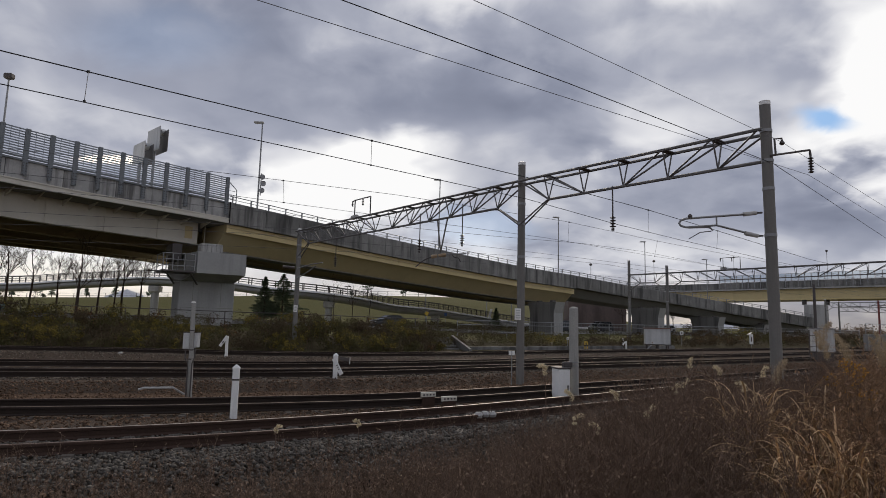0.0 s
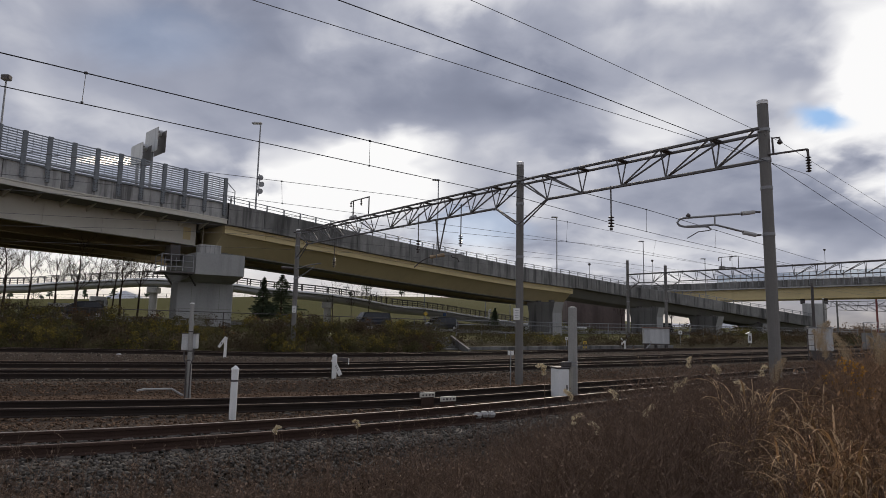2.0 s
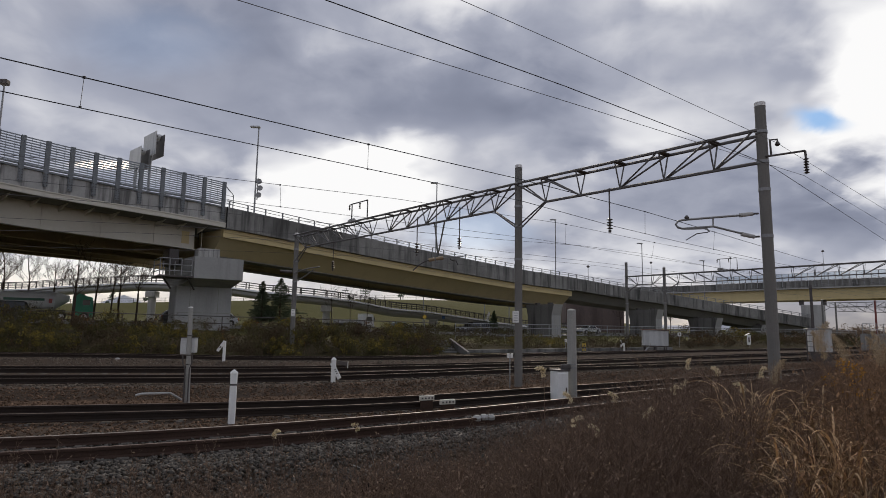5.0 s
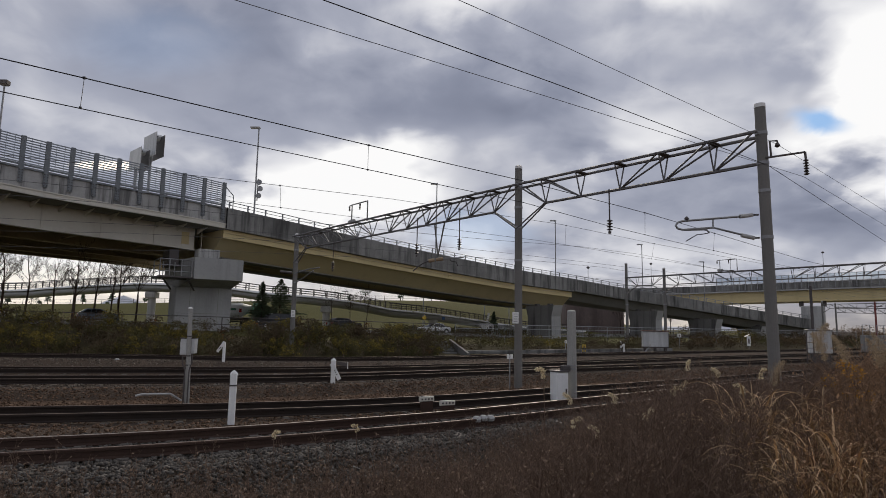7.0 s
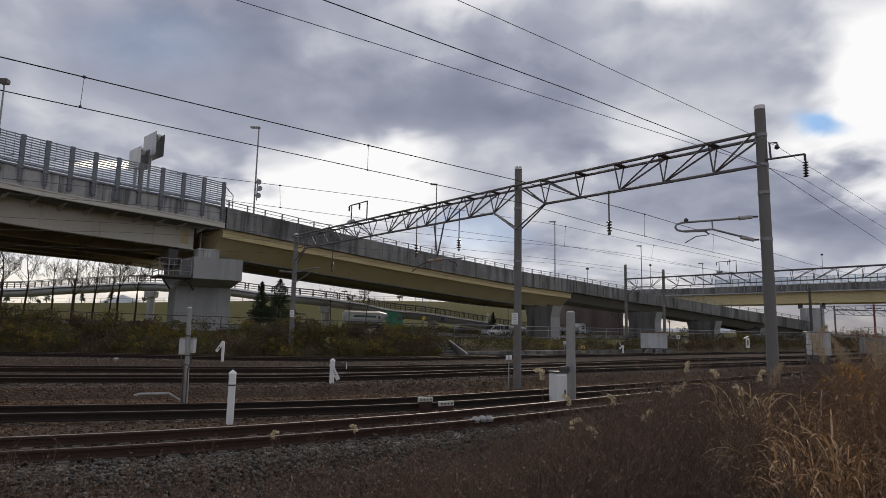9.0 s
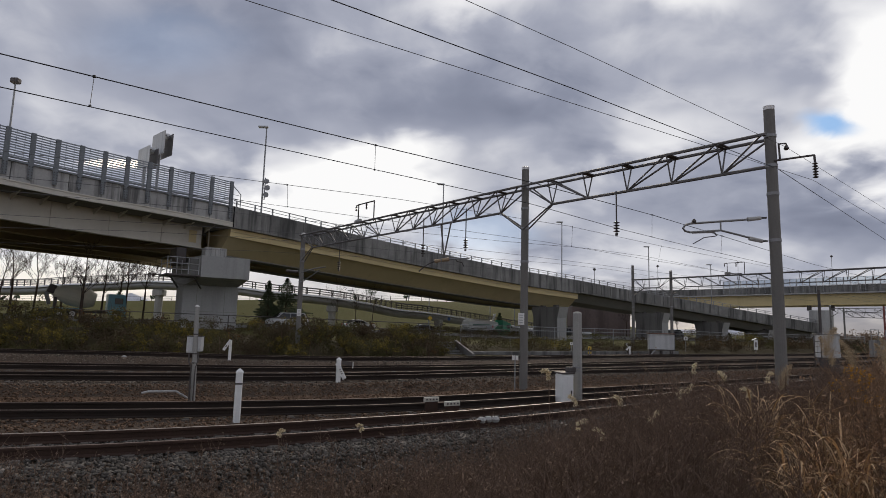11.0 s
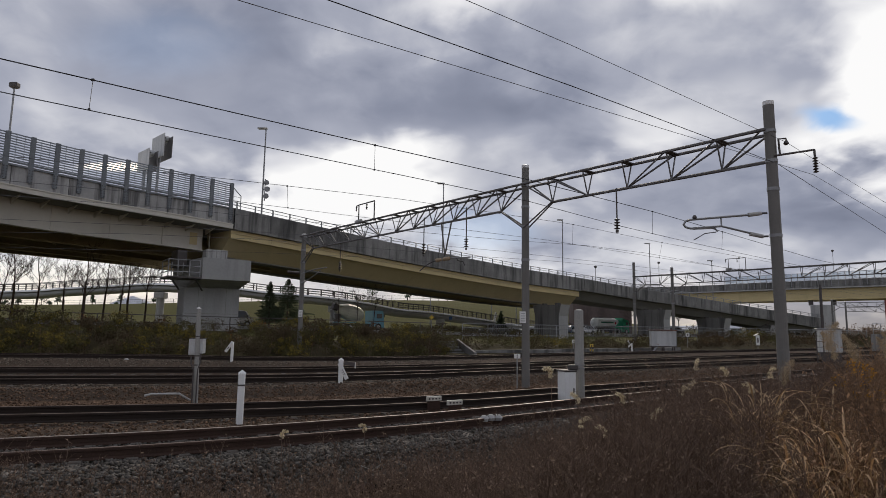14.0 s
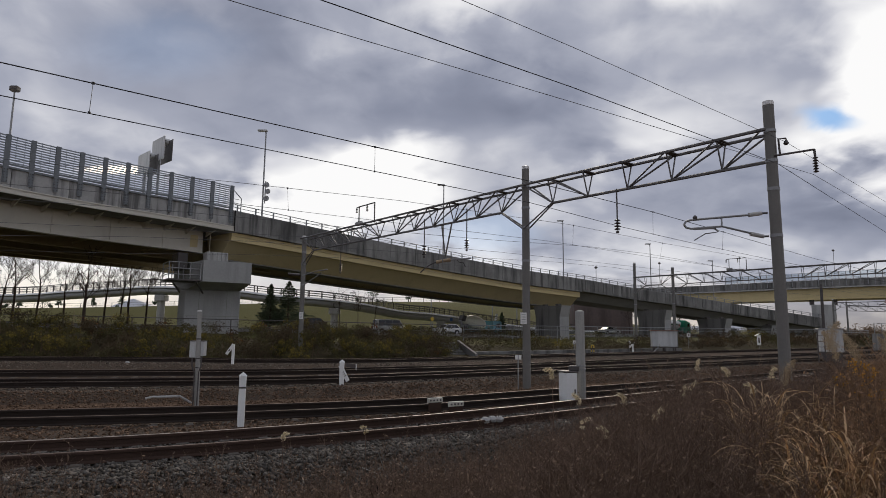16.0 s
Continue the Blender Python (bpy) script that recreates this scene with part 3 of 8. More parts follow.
def make_span(path, label, girder, mat_girder, fascia, width, rib_step):
    a = path[len(path) // 2]
    sp = thing("viaduct_span", (a.x, a.y, 0), label, "viaduct", "viaduct spans", "structure")
    step = along(path, 4.0)
    sill, low = {"plate": (-1.62, -2.10), "box": (-1.90, -2.12), "slab": (-1.75, -1.98)}[girder]
    part("deck_slab", Geo().sweep(path, [(0.0, low), (0.0, sill), (width, sill), (width, low)]), fascia, sp)
    part("soffit", Geo().sweep(path, [(0.14, low - 0.03), (0.14, low - 0.004), (width - 0.1, low - 0.004), (width - 0.1, low - 0.03)]), M_SOFFIT, sp, "concrete underside of the deck, darkened for shade")
    part("far_parapet", Geo().sweep(path, [(width - 0.3, sill + 0.005), (width - 0.25, 0), (width, 0), (width, sill + 0.005)]), M_CONC, sp)
    for (p, t), (q, u) in zip(step, step[1:] + [(path[-1], step[-1][1])]):
        if (q - p).length < 0.4:
            continue
        d = (q - p)
        p2, q2 = p + d * 0.005, q - d * 0.005
        part("parapet_panel", Geo().sweep([p2, p.lerp(q, 0.5), q2], [(0.02, sill + 0.005), (0.02, -0.1), (0.06, 0), (0.28, 0), (0.34, sill + 0.005)]), M_CONC_PALE if girder == "plate" else M_CONC, sp)
    if girder == "plate":
        part("drip_edge", Geo().sweep(path, [(-0.06, sill - 0.10), (-0.06, sill), (0.02, sill), (0.02, sill - 0.10)]), fascia, sp)
    if rib_step:
        for p, t in along(path, rib_step, 1.0):
            s = Vector((-t.y, t.x, 0)).normalized()
            m = Matrix((Vector((t.x, t.y, 0)).normalized(), s, (0, 0, 1))).transposed()
            part("parapet_rib", Geo().box(p + s * -0.02 + Vector((0, 0, -0.90)), (0.30, 0.12, 1.55), m, 0.02), M_CONC, sp)
    if girder == "box":
        for o in (0.9, 8.6):
            w = 5.0
            # the inner girder's yellow has under-deck shade put into it
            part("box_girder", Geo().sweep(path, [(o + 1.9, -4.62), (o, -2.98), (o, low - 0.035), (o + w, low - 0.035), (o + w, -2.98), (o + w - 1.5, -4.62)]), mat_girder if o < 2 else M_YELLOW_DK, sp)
            # the flange takes the dark soffit tone as shade below the girder
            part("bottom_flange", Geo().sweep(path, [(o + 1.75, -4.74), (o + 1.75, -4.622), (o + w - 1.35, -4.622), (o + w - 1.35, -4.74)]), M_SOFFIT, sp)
        part("girder_flange", Geo().sweep(path, [(0.45, -3.0), (0.45, low - 0.035), (0.88, low - 0.035), (0.88, -3.0)]), M_CREAM_Y, sp)
        part("web_stiffener", Geo().sweep(path, [(0.36, -2.50), (0.36, -2.44), (0.6, -2.44), (0.6, -2.50)]), mat_girder, sp)
        for p, t in along(path, 9.0, 4.5):
            s = Vector((-t.y, t.x, 0)).normalized()
            m = Matrix((Vector((t.x, t.y, 0)).normalized(), s, (0, 0, 1))).transposed()
            part("splice_plate", Geo().box(p + s * 0.47 + Vector((0, 0, -2.57)), (0.10, 0.08, 0.84), m, 0.01), M_CREAM_Y, sp)
    elif girder == "plate":
        for o in (3.1, 8.5, 14.0, 19.0, width - 2.0):
            path_o = path[:-1] if o < 4 else EDGE[:J1 + 7]
            # girders further in are coloured darker in place of shade
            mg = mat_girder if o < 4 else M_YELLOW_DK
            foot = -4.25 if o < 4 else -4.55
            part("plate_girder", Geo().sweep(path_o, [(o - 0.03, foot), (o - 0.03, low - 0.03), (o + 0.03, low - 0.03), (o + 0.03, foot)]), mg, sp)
            part("lower_flange", Geo().sweep(path_o, [(o - 0.35, foot - 0.07), (o - 0.35, foot), (o + 0.35, foot), (o + 0.35, foot - 0.07)]), mg, sp)
        for p, t in along(path, 2.0, 1.0):
            s = Vector((-t.y, t.x, 0)).normalized()
            g = Geo()
            top = low - 0.03
            a, b, c = p + s * 0.9 + Vector((0, 0, top)), p + s * 3.06 + Vector((0, 0, top)), p + s * 3.06 + Vector((0, 0, top - 0.5))
            w = Vector((t.x, t.y, 0)).normalized() * 0.05
            g.add([a - w, b - w, c - w, a + w, b + w, c + w], [(0, 1, 2), (5, 4, 3), (0, 3, 4, 1), (1, 4, 5, 2), (2, 5, 3, 0)])
            part("cantilever_bracket", g, mat_girder, sp)
        for p, t in along(path, 6.0, 3.0):
            s = Vector((-t.y, t.x, 0)).normalized()
            # frames share the shade-darkened yellow
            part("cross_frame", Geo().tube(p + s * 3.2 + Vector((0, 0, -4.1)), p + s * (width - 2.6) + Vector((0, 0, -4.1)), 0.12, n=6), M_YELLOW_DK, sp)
    else:
        # ramp underside, part of its shade held in the soffit colour
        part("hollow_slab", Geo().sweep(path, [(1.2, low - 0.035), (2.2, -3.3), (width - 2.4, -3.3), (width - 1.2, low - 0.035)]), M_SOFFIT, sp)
    return sp


M_CREAM_Y = mat("cream_flange_paint", (0.62, 0.50, 0.26), (0.55, 0.45, 0.23), 0.5, scale=0.35, fine=5, bump=0.03, streak=0.2, streak_at=0.56, grain_mix=0.12)
# girder yellow darkened to carry the shade under the deck
M_YELLOW_DK = mat("shaded_yellow_paint", (0.38, 0.31, 0.17), (0.29, 0.24, 0.14), 0.7, scale=0.3, fine=5, bump=0.03, grain_mix=0.2)
left_span = make_span(LEFT, "pale cream plate-girder viaduct span with concrete parapet", "plate", M_CREAM, M_CREAM, 25.0, 0)
make_span(MIDDLE, "yellow box-girder viaduct span with stained concrete parapet", "box", M_YELLOW, M_CONC, 14.6, 0)
make_span(RIGHT, "grey concrete ramp span descending from the viaduct", "slab", M_SOFFIT, M_CONC, 10.5, 2.2)


_p, _t = EDGE[J1], (EDGE[J1 + 1] - EDGE[J1 - 1]).normalized()
_m = Matrix.Rotation(math.atan2(_t.y, _t.x), 3, "Z")
part("expansion_joint", Geo().box(_p + _m @ Vector((0, 0.05, 0)) + Vector((0, 0, -1.05)), (0.07, 0.30, 2.08), _m), M_RUBBER, left_span, "black rubber expansion joint")


def make_handrail(path, top, name, label, post_step=2.0, h=0.62):
    a = path[len(path) // 2]
    rl = thing(name, (a.x, a.y, a.z), label, "railing")
    for z, r in ((h, 0.045), (h * 0.5, 0.03)):
        part("rail", Geo().pipe([p + Vector((0, 0, z)) for p in shift(path, 0.17)][::2] + [shift(path, 0.17)[-1] + Vector((0, 0, z))], r, 6), top, rl)
    for p, t in along(shift(path, 0.17), post_step, 0.3):
        part("post", Geo().box(p + Vector((0, 0, h / 2)), (0.12, 0.10, h), Matrix.Rotation(math.atan2(t.y, t.x), 3, "Z")), top, rl)
    return rl


make_handrail(MIDDLE + RIGHT[1:], M_STEEL, "parapet_railing", "galvanised steel railing on the viaduct parapet")


def make_snow_fence(path, step, label, h=2.0, foot=1.45, rows=12, slat=0.075, taper=0.0):
    """Louvre fence on a parapet: H-posts bolted to the outer face, slatted panels, a rail along the foot."""
    a = path[-1]
    fe = thing("snow_fence", (a.x, a.y, a.z), label, "fence")
    outer = shift(path, -0.06)
    posts, at, gap = [], 0.0, step
    back = list(reversed(outer))
    if taper:
        at = 0.45
        while gap > 1.2 and at < 34:
            posts += along(back, 1e6, at)[:1]
            at, gap = at + gap, max(1.66, gap - taper)
    else:
        posts = along(back, step)
    for k, (p, t) in enumerate(posts):
        m = Matrix.Rotation(math.atan2(t.y, t.x), 3, "Z")
        g = Geo()
        g.box(p + m @ Vector((0, -0.08, 0)) + Vector((0, 0, (h - foot) / 2)), (0.34, 0.03, h + foot), m)
        g.box(p + m @ Vector((0, 0.08, 0)) + Vector((0, 0, (h - foot) / 2)), (0.34, 0.03, h + foot), m)
        g.box(p + Vector((0, 0, (h - foot) / 2)), (0.03, 0.16, h + foot), m)
        post = part("post", g, M_FENCE, fe)
        for b in range(5 if slat < 0.1 else 0):
            for k in (-0.1, 0.1):
                part("bolt", Geo().box(p + m @ Vector((k, 0.12, 0)) + Vector((0, 0, -foot + 0.12 + b * 0.22)), (0.06, 0.05, 0.06), m), M_STEEL_DARK, post)
    for (p, t), (q, u) in zip(posts, posts[1:]):
        d = q - p
        m = Matrix((d.normalized(), Vector((-d.y, d.x, 0)).normalized(), Vector((0, 0, 1)))).transposed()
        g = Geo()
        for r in range(rows):
            z = 0.15 + (h - 0.25) * r / (rows - 1)
            mid = p.lerp(q, 0.5)
            g.box(mid + Vector((0, 0, z)), (d.length - 0.26, 0.05, slat), m)
        for k in (0.33, 0.67):
            g.box(p.lerp(q, k) + Vector((0, 0, h / 2 + 0.05)), (0.03, 0.03, h - 0.15), m)
        part("louvre_panel", g, M_LOUVRE, fe)
        g = Geo()
        for z in (0.0, -0.25):
            g.box(p.lerp(q, 0.5) + Vector((0, 0, z)), (d.length, 0.14, 0.13), m)
        part("foot_rail", g, M_FENCE, fe)
    return fe, posts


fence, fence_posts = make_snow_fence([p + Vector((0, 0, 0.12)) for p in LEFT[8:]], 2.0, "blue-grey slatted steel snow fence on the viaduct parapet", h=2.27, rows=11, slat=0.095, taper=0.035)
g = Geo()
p = fence_posts[0][0]
t = fence_posts[0][1]
g.pipe([p + Vector((0, 0, 2.0)), p - t * 1.0 + Vector((0, 0, 1.15)), p - t * 1.0 + Vector((0, 0, -0.4))], 0.05)
for z in (0.2, 0.6, 1.0):
    g.tube(p + Vector((0, 0, z)), p - t * 1.0 + Vector((0, 0, z)), 0.02, n=5)
part("end_frame", g, M_FENCE, fence)


# ---- big pier under the joint ----
def make_main_pier():
    c = Vector((-23.6, 59.2, 0))
    pr = thing("bridge_pier", (c.x, c.y, 0.4), "grey concrete pier with an overhanging cap under the girder joint", "bridge pier", "bridge piers", "structure")
    rot = Matrix.Rotation(math.atan2(0.573, 0.819), 3, "Z")
    part("column", Geo().box((c.x, c.y, 2.6), (5.2, 2.9, 4.6), rot, 0.08), M_CONC_PIER, pr)
    # cap: block with sloping underside
    def loc(a, b, z):
        return c + rot @ Vector((a, b, 0)) + Vector((0, 0, z))
    top, mid, bot = 7.55, 5.55, 4.9
    vs = [loc(-1.7, -4.2, top), loc(2.75, -4.2, top), loc(2.75, 4.6, top), loc(-2.6, 4.6, top),
          loc(-1.7, -4.2, mid), loc(2.75, -4.2, mid), loc(2.75, 4.6, mid), loc(-2.6, 4.6, mid),
          loc(-2.4, -1.35, bot), loc(2.5, -1.35, bot), loc(2.5, 1.35, bot), loc(-2.4, 1.35, bot)]
    part("cap", Geo().add(vs, [(0, 1, 2, 3), (0, 4, 5, 1), (1, 5, 6, 2), (2, 6, 7, 3), (3, 7, 4, 0), (4, 8, 9, 5), (5, 9, 10, 6), (6, 10, 11, 7), (7, 11, 8, 4), (8, 11, 10, 9)]), M_CONC_PIER, pr)
    part("bearing_seat", Geo().box(loc(-0.4, -3.0, top + 0.42), (1.9, 1.5, 0.85), rot, 0.04), M_CONC_LIGHT, pr)
    for k in range(5):
        part("cover_rib", Geo().box(loc(-1.2 + k * 0.42, -3.8, top + 0.42), (0.16, 0.14, 0.8), rot, 0.02), M_CONC_LIGHT, pr)
    part("end_bracket", Geo().box(loc(-2.9, 0.5, top + 0.1), (0.9, 3.0, 1.6), rot, 0.05), M_STEEL_DARK, pr)
    for k in (-1.3, 1.3):
        part("formwork_joint", Geo().box(loc(k, -1.452, 2.6), (0.03, 0.012, 4.4), rot), M_SOFFIT, pr)
    part("formwork_joint", Geo().box(loc(0, -1.452, 2.4), (5.0, 0.012, 0.03), rot), M_SOFFIT, pr)
    pl = thing("service_platform", loc(-3.3, -3.0, 5.5), "grey steel maintenance platform with railings beside the pier cap", "platform")
    part("deck", Geo().box(loc(-3.2, -2.6, 5.62), (2.9, 3.2, 0.14), rot), M_STEEL_DARK, pl)
    for a in (-4.6, -3.8, -2.8, -1.9):
        for b in (-4.15, -1.2):
            part("railing_post", Geo().tube(loc(a, b, 5.6), loc(a, b, 7.2), 0.05, n=6), M_STEEL, pl)
    for z in (6.1, 6.65, 7.2):
        part("railing_bar", Geo().pipe([loc(-1.9, -4.15, z), loc(-4.6, -4.15, z), loc(-4.6, -1.2, z)], 0.045, 6), M_STEEL, pl)
    for a in (-4.3, -2.2):
        part("bracket", Geo().tube(loc(a, -4.0, 5.5), loc(a + 1.2, -1.5, 4.6), 0.08, n=6), M_STEEL_DARK, pl)
    return pr


make_main_pier()


M_CLADDING = mat("brown_cladding", (0.15, 0.11, 0.10), (0.115, 0.09, 0.085), 0.8, scale=0.4, fine=3, bump=0.05, streak=0.5)
# streaked concrete, dark enough to stand in for shade on the ramp piers
M_CONC_DARK = mat("dark_streaked_concrete", (0.175, 0.17, 0.162), (0.115, 0.11, 0.105), 0.85, scale=0.5, fine=9, bump=0.2, streak=0.9, streak_at=0.50)


def make_wall_pier(x, y, w, d, z0, z1, rz, flare=0.5):
    pr = thing("bridge_pier", (x, y, z0), "dark concrete wall pier under the ramp, flared at its top", "bridge pier", "bridge piers", "structure")
    rot = Matrix.Rotation(radians(rz), 3, "Z")
    def loc(a, b, z):
        return Vector((x, y, 0)) + rot @ Vector((a, b, 0)) + Vector((0, 0, z))
    vs = []
    for z, ww in ((z0 - 0.5, w - flare), (z1 - 1.6, w - flare), (z1, w + flare)):
        vs += [loc(sx * ww / 2, sy * d / 2, z) for sx, sy in ((-1, -1), (1, -1), (1, 1), (-1, 1))]
    fs = [(0, 3, 2, 1), (8, 9, 10, 11)] + [(k * 4 + i, k * 4 + (i + 1) % 4, k * 4 + 4 + (i + 1) % 4, k * 4 + 4 + i) for k in (0, 1) for i in range(4)]
    part("wall", Geo().add(vs, fs), M_CONC_PIER, pr)
    # thin skin over one wide side, coloured dark as shade under the deck
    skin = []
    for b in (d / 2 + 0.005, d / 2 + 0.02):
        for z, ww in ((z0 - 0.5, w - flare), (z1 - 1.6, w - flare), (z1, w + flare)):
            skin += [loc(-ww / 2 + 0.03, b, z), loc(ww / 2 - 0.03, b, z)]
    part("shaded_face", Geo().add(skin, [(0, 1, 3, 2), (2, 3, 5, 4), (6, 8, 9, 7), (8, 10, 11, 9), (0, 2, 8, 6), (2, 4, 10, 8), (1, 7, 9, 3), (3, 9, 11, 5), (4, 5, 11, 10), (0, 6, 7, 1)]), M_CONC_DARK, pr, "streaked concrete face with shade put into its colour")
    for k in (-0.25, 0.25):
        part("bearing", Geo().box(loc(k * w, 0, z1 + 0.12), (0.6, 0.6, 0.3), rot), M_STEEL_DARK, pr)
    return pr


make_wall_pier(15.5, 88.8, 6.2, 1.66, 0.0, 4.85, 118)
make_wall_pier(35.2, 102.3, 6.5, 1.4, -0.4, 4.75, 116)
make_wall_pier(49.4, 111.4, 6.6, 1.45, -0.6, 3.65, 112)
make_wall_pier(61.8, 118.5, 6.0, 1.5, 0.3, 2.6, 108)


# ---- catenary portals ----
def chord(a, b, r, name, parent, material=None):
    return part(name, Geo().tube(a, b, r, n=6), material or M_TRUSS, parent)


def make_portal(poles, z_top, depth, panels, pole_bottom, pole_top, label, lean=0.0):
    """Round concrete poles in one line that carry a three-chord lattice beam."""
    po = thing("catenary_portal", (*poles[0], pole_bottom[0]), label, "catenary portal", "catenary portals")
    for (x, y), zb, zt in zip(poles, pole_bottom, pole_top):
        tilt = lean if (x, y) == poles[0] else 0.0
        pl = part("pole", Geo().tube((x + tilt * (zt - zb), y, zb - 0.3), (x, y, zt), 0.140, 0.130, 18), M_POLE, po)
        part("pole_cap", Geo().lathe((x, y, zt + 0.002), [(0.134, -0.10), (0.134, 0.0), (0.08, 0.02)], 14), M_WHITE, pl, "pale cap")
        for z in (z_top, z_top - depth, z_top - 1.5, 4.0):
            if z < zt:
                part("band", Geo().lathe((x + tilt * (zt - z), y, z - 0.04), [(0.146, 0), (0.146, 0.08)], 18), M_STEEL, pl)
    for (a, b), n in zip(zip(poles, poles[1:]), panels):
        A, B = Vector((*a, 0)), Vector((*b, 0))
        d = (B - A).normalized()
        s = Vector((-d.y, d.x, 0))
        L = (B - A).length
        w = 0.26
        for k in (-w, w):
            chord(A + s * k + Vector((0, 0, z_top)), B + s * k + Vector((0, 0, z_top)), 0.045, "top_chord", po)
        lo0, lo1 = L / n * 0.9, L - L / n * 0.9
        first_full = panels.index(n) == 0
        z0 = z_top - depth
        chord(A + d * (0.0 if first_full else lo0) + Vector((0, 0, z0)), A + d * lo1 + Vector((0, 0, z0)), 0.045, "bottom_chord", po)
        nodes = [lo0 + (lo1 - lo0) * i / (n - 2) for i in range(n - 1)]
        for i, q in enumerate(nodes):
            node = A + d * q + Vector((0, 0, z0))
            for k in (-w, w):
                chord(node, A + d * q + s * k + Vector((0, 0, z_top)), 0.022, "vertical", po)
                nxt = q + (lo1 - lo0) / (n - 2) * (0.97 if q > L / 2 else -0.97)
                nxt = min(max(nxt, 0.1), L - 0.1)
                chord(node, A + d * nxt + s * k + Vector((0, 0, z_top)), 0.028, "diagonal", po)
            part("gusset", Geo().box(A + d * q + Vector((0, 0, z_top + 0.01)), (0.20, 2 * w + 0.08, 0.03), Matrix((d, s, (0, 0, 1))).transposed()), M_STEEL_DARK, po)
        for end, inward, q in (((A, d, lo0),) if not first_full else ()) + ((B, -d, L - lo1),):
            for k in (-0.12, 0.12):
                chord(end + s * k + Vector((0, 0, z_top - 1.55)), end + inward * q + s * k * 0.3 + Vector((0, 0, z0)), 0.03, "knee_brace", po)
    return po


A1, B1, C1 = (8.145, 14.70), (2.77, 20.97), (-8.43, 34.7)
make_portal([A1, B1, C1], 6.68, 0.78, [6, 13], [-0.55, -0.32, -0.22], [7.46, 7.42, 6.85], "grey concrete poles carrying a dark steel lattice catenary beam", 0.005)
A2, B2, C2 = (33.6, 39.2), (20.92, 55.4), (18.36, 58.5)
make_portal([A2, B2, C2], 6.65, 0.85, [13, 3], [-0.4, -0.3, -0.3], [8.0, 7.37, 8.1], "distant grey poles carrying a steel lattice catenary beam")
make_portal([(80.0, 88.0), (75.0, 96.0), (68.0, 106.0)], 6.6, 0.8, [7, 9], [0.2, 0.2, 0.2], [7.2, 7.2, 7.2], "far reddish-grey poles carrying a pale lattice catenary beam")


# ---- wires ----
M_WIRE_GREY = mat("weathered_grey_wire", (0.15, 0.15, 0.155), (0.11, 0.11, 0.112), 0.6, 0.4, scale=5, fine=40, bump=0)


def make_wire(points, r, label, metal=None):
    w = thing("overhead_wire", points[0], label, "overhead wire", "overhead wires")
    pts = []
    for a, b in zip(points, points[1:]):
        a, b = Vector(a), Vector(b)
        for i in range(8):
            t = i / 8
            pts.append(a.lerp(b, t))
    pts.append(Vector(points[-1]))
    part("wire", Geo().pipe(pts, r, 5), metal or M_WIRE, w)
    return w


def make_dropper(a, b):
    d = thing("dropper", a, "thin steel dropper between catenary wires", "dropper", "droppers")
    part("rod", Geo().tube(a, b, 0.006, n=4), M_WIRE, d)
    part("clip", Geo().box(a, (0.05, 0.03, 0.045)), M_WIRE, d)
    part("clip", Geo().box(b, (0.035, 0.025, 0.035)), M_WIRE, d)


MESSENGER = [(-13.0, 5.0, 6.0), (-7.52, 9.56, 6.0), (-1.79, 14.06, 5.98), (2.42, 17.47, 6.02), (7.65, 21.98, 6.0), (12.3, 26.42, 6.0), (22.55, 36.55, 6.05), (45, 56, 6.1)]
CONTACT = [(-11.5, 4.8, 5.1), (-6.82, 8.75, 5.1), (-1.64, 13.04, 5.1), (2.25, 16.23, 5.1), (5.86, 20.03, 5.1), (9.24, 23.23, 5.1), (16.08, 29.38, 5.1), (45, 54, 5.1)]
make_wire(MESSENGER, 0.012, "dark stranded messenger wire above the near tracks")
make_wire(CONTACT, 0.009, "dark contact wire above the near tracks")
make_wire([(-14.0, -0.85, 5.53), (-2.43, 6.86, 5.53), (2.10, 9.87, 5.53), (9.09, 14.556, 5.53), (16.1, 21.2, 5.53), (44, 47.7, 5.6)], 0.0055, "grey feeder wire held by the pole's side arm", metal=M_WIRE_GREY)
make_wire([(-14.0, -1.55, 5.84), (-1.47, 7.37, 5.84), (2.11, 9.96, 5.84), (8.30, 14.70, 5.84), (20.53, 27.1, 5.84), (45, 52, 5.9)], 0.008, "dark feeder wire clamped to the pole beside the beam")
make_wire([(-14.0, -2.65, 6.36), (0.31, 8.21, 6.36), (2.02, 9.50, 6.36), (8.444, 14.545, 6.36), (17.19, 22.6, 6.36), (45, 48.2, 6.4)], 0.0055, "grey feeder wire on the pole's small insulator", metal=M_WIRE_GREY)
make_wire([(-20, 12.0, 6.0), (-6.69, 17.84, 6.0), (-1.7, 20.37, 6.0), (5.14, 24.9, 6.0), (10.91, 30.09, 6.0), (40, 54, 6.0)], 0.008, "grey messenger wire above the middle tracks", metal=M_WIRE_GREY)
make_wire([(-20, 10.8, 5.1), (-6.22, 16.71, 5.1), (-3.33, 18.67, 5.1), (4.0, 23.6, 5.1), (9.8, 28.6, 5.1), (40, 53, 5.1)], 0.0065, "grey contact wire above the middle tracks", metal=M_WIRE_GREY)
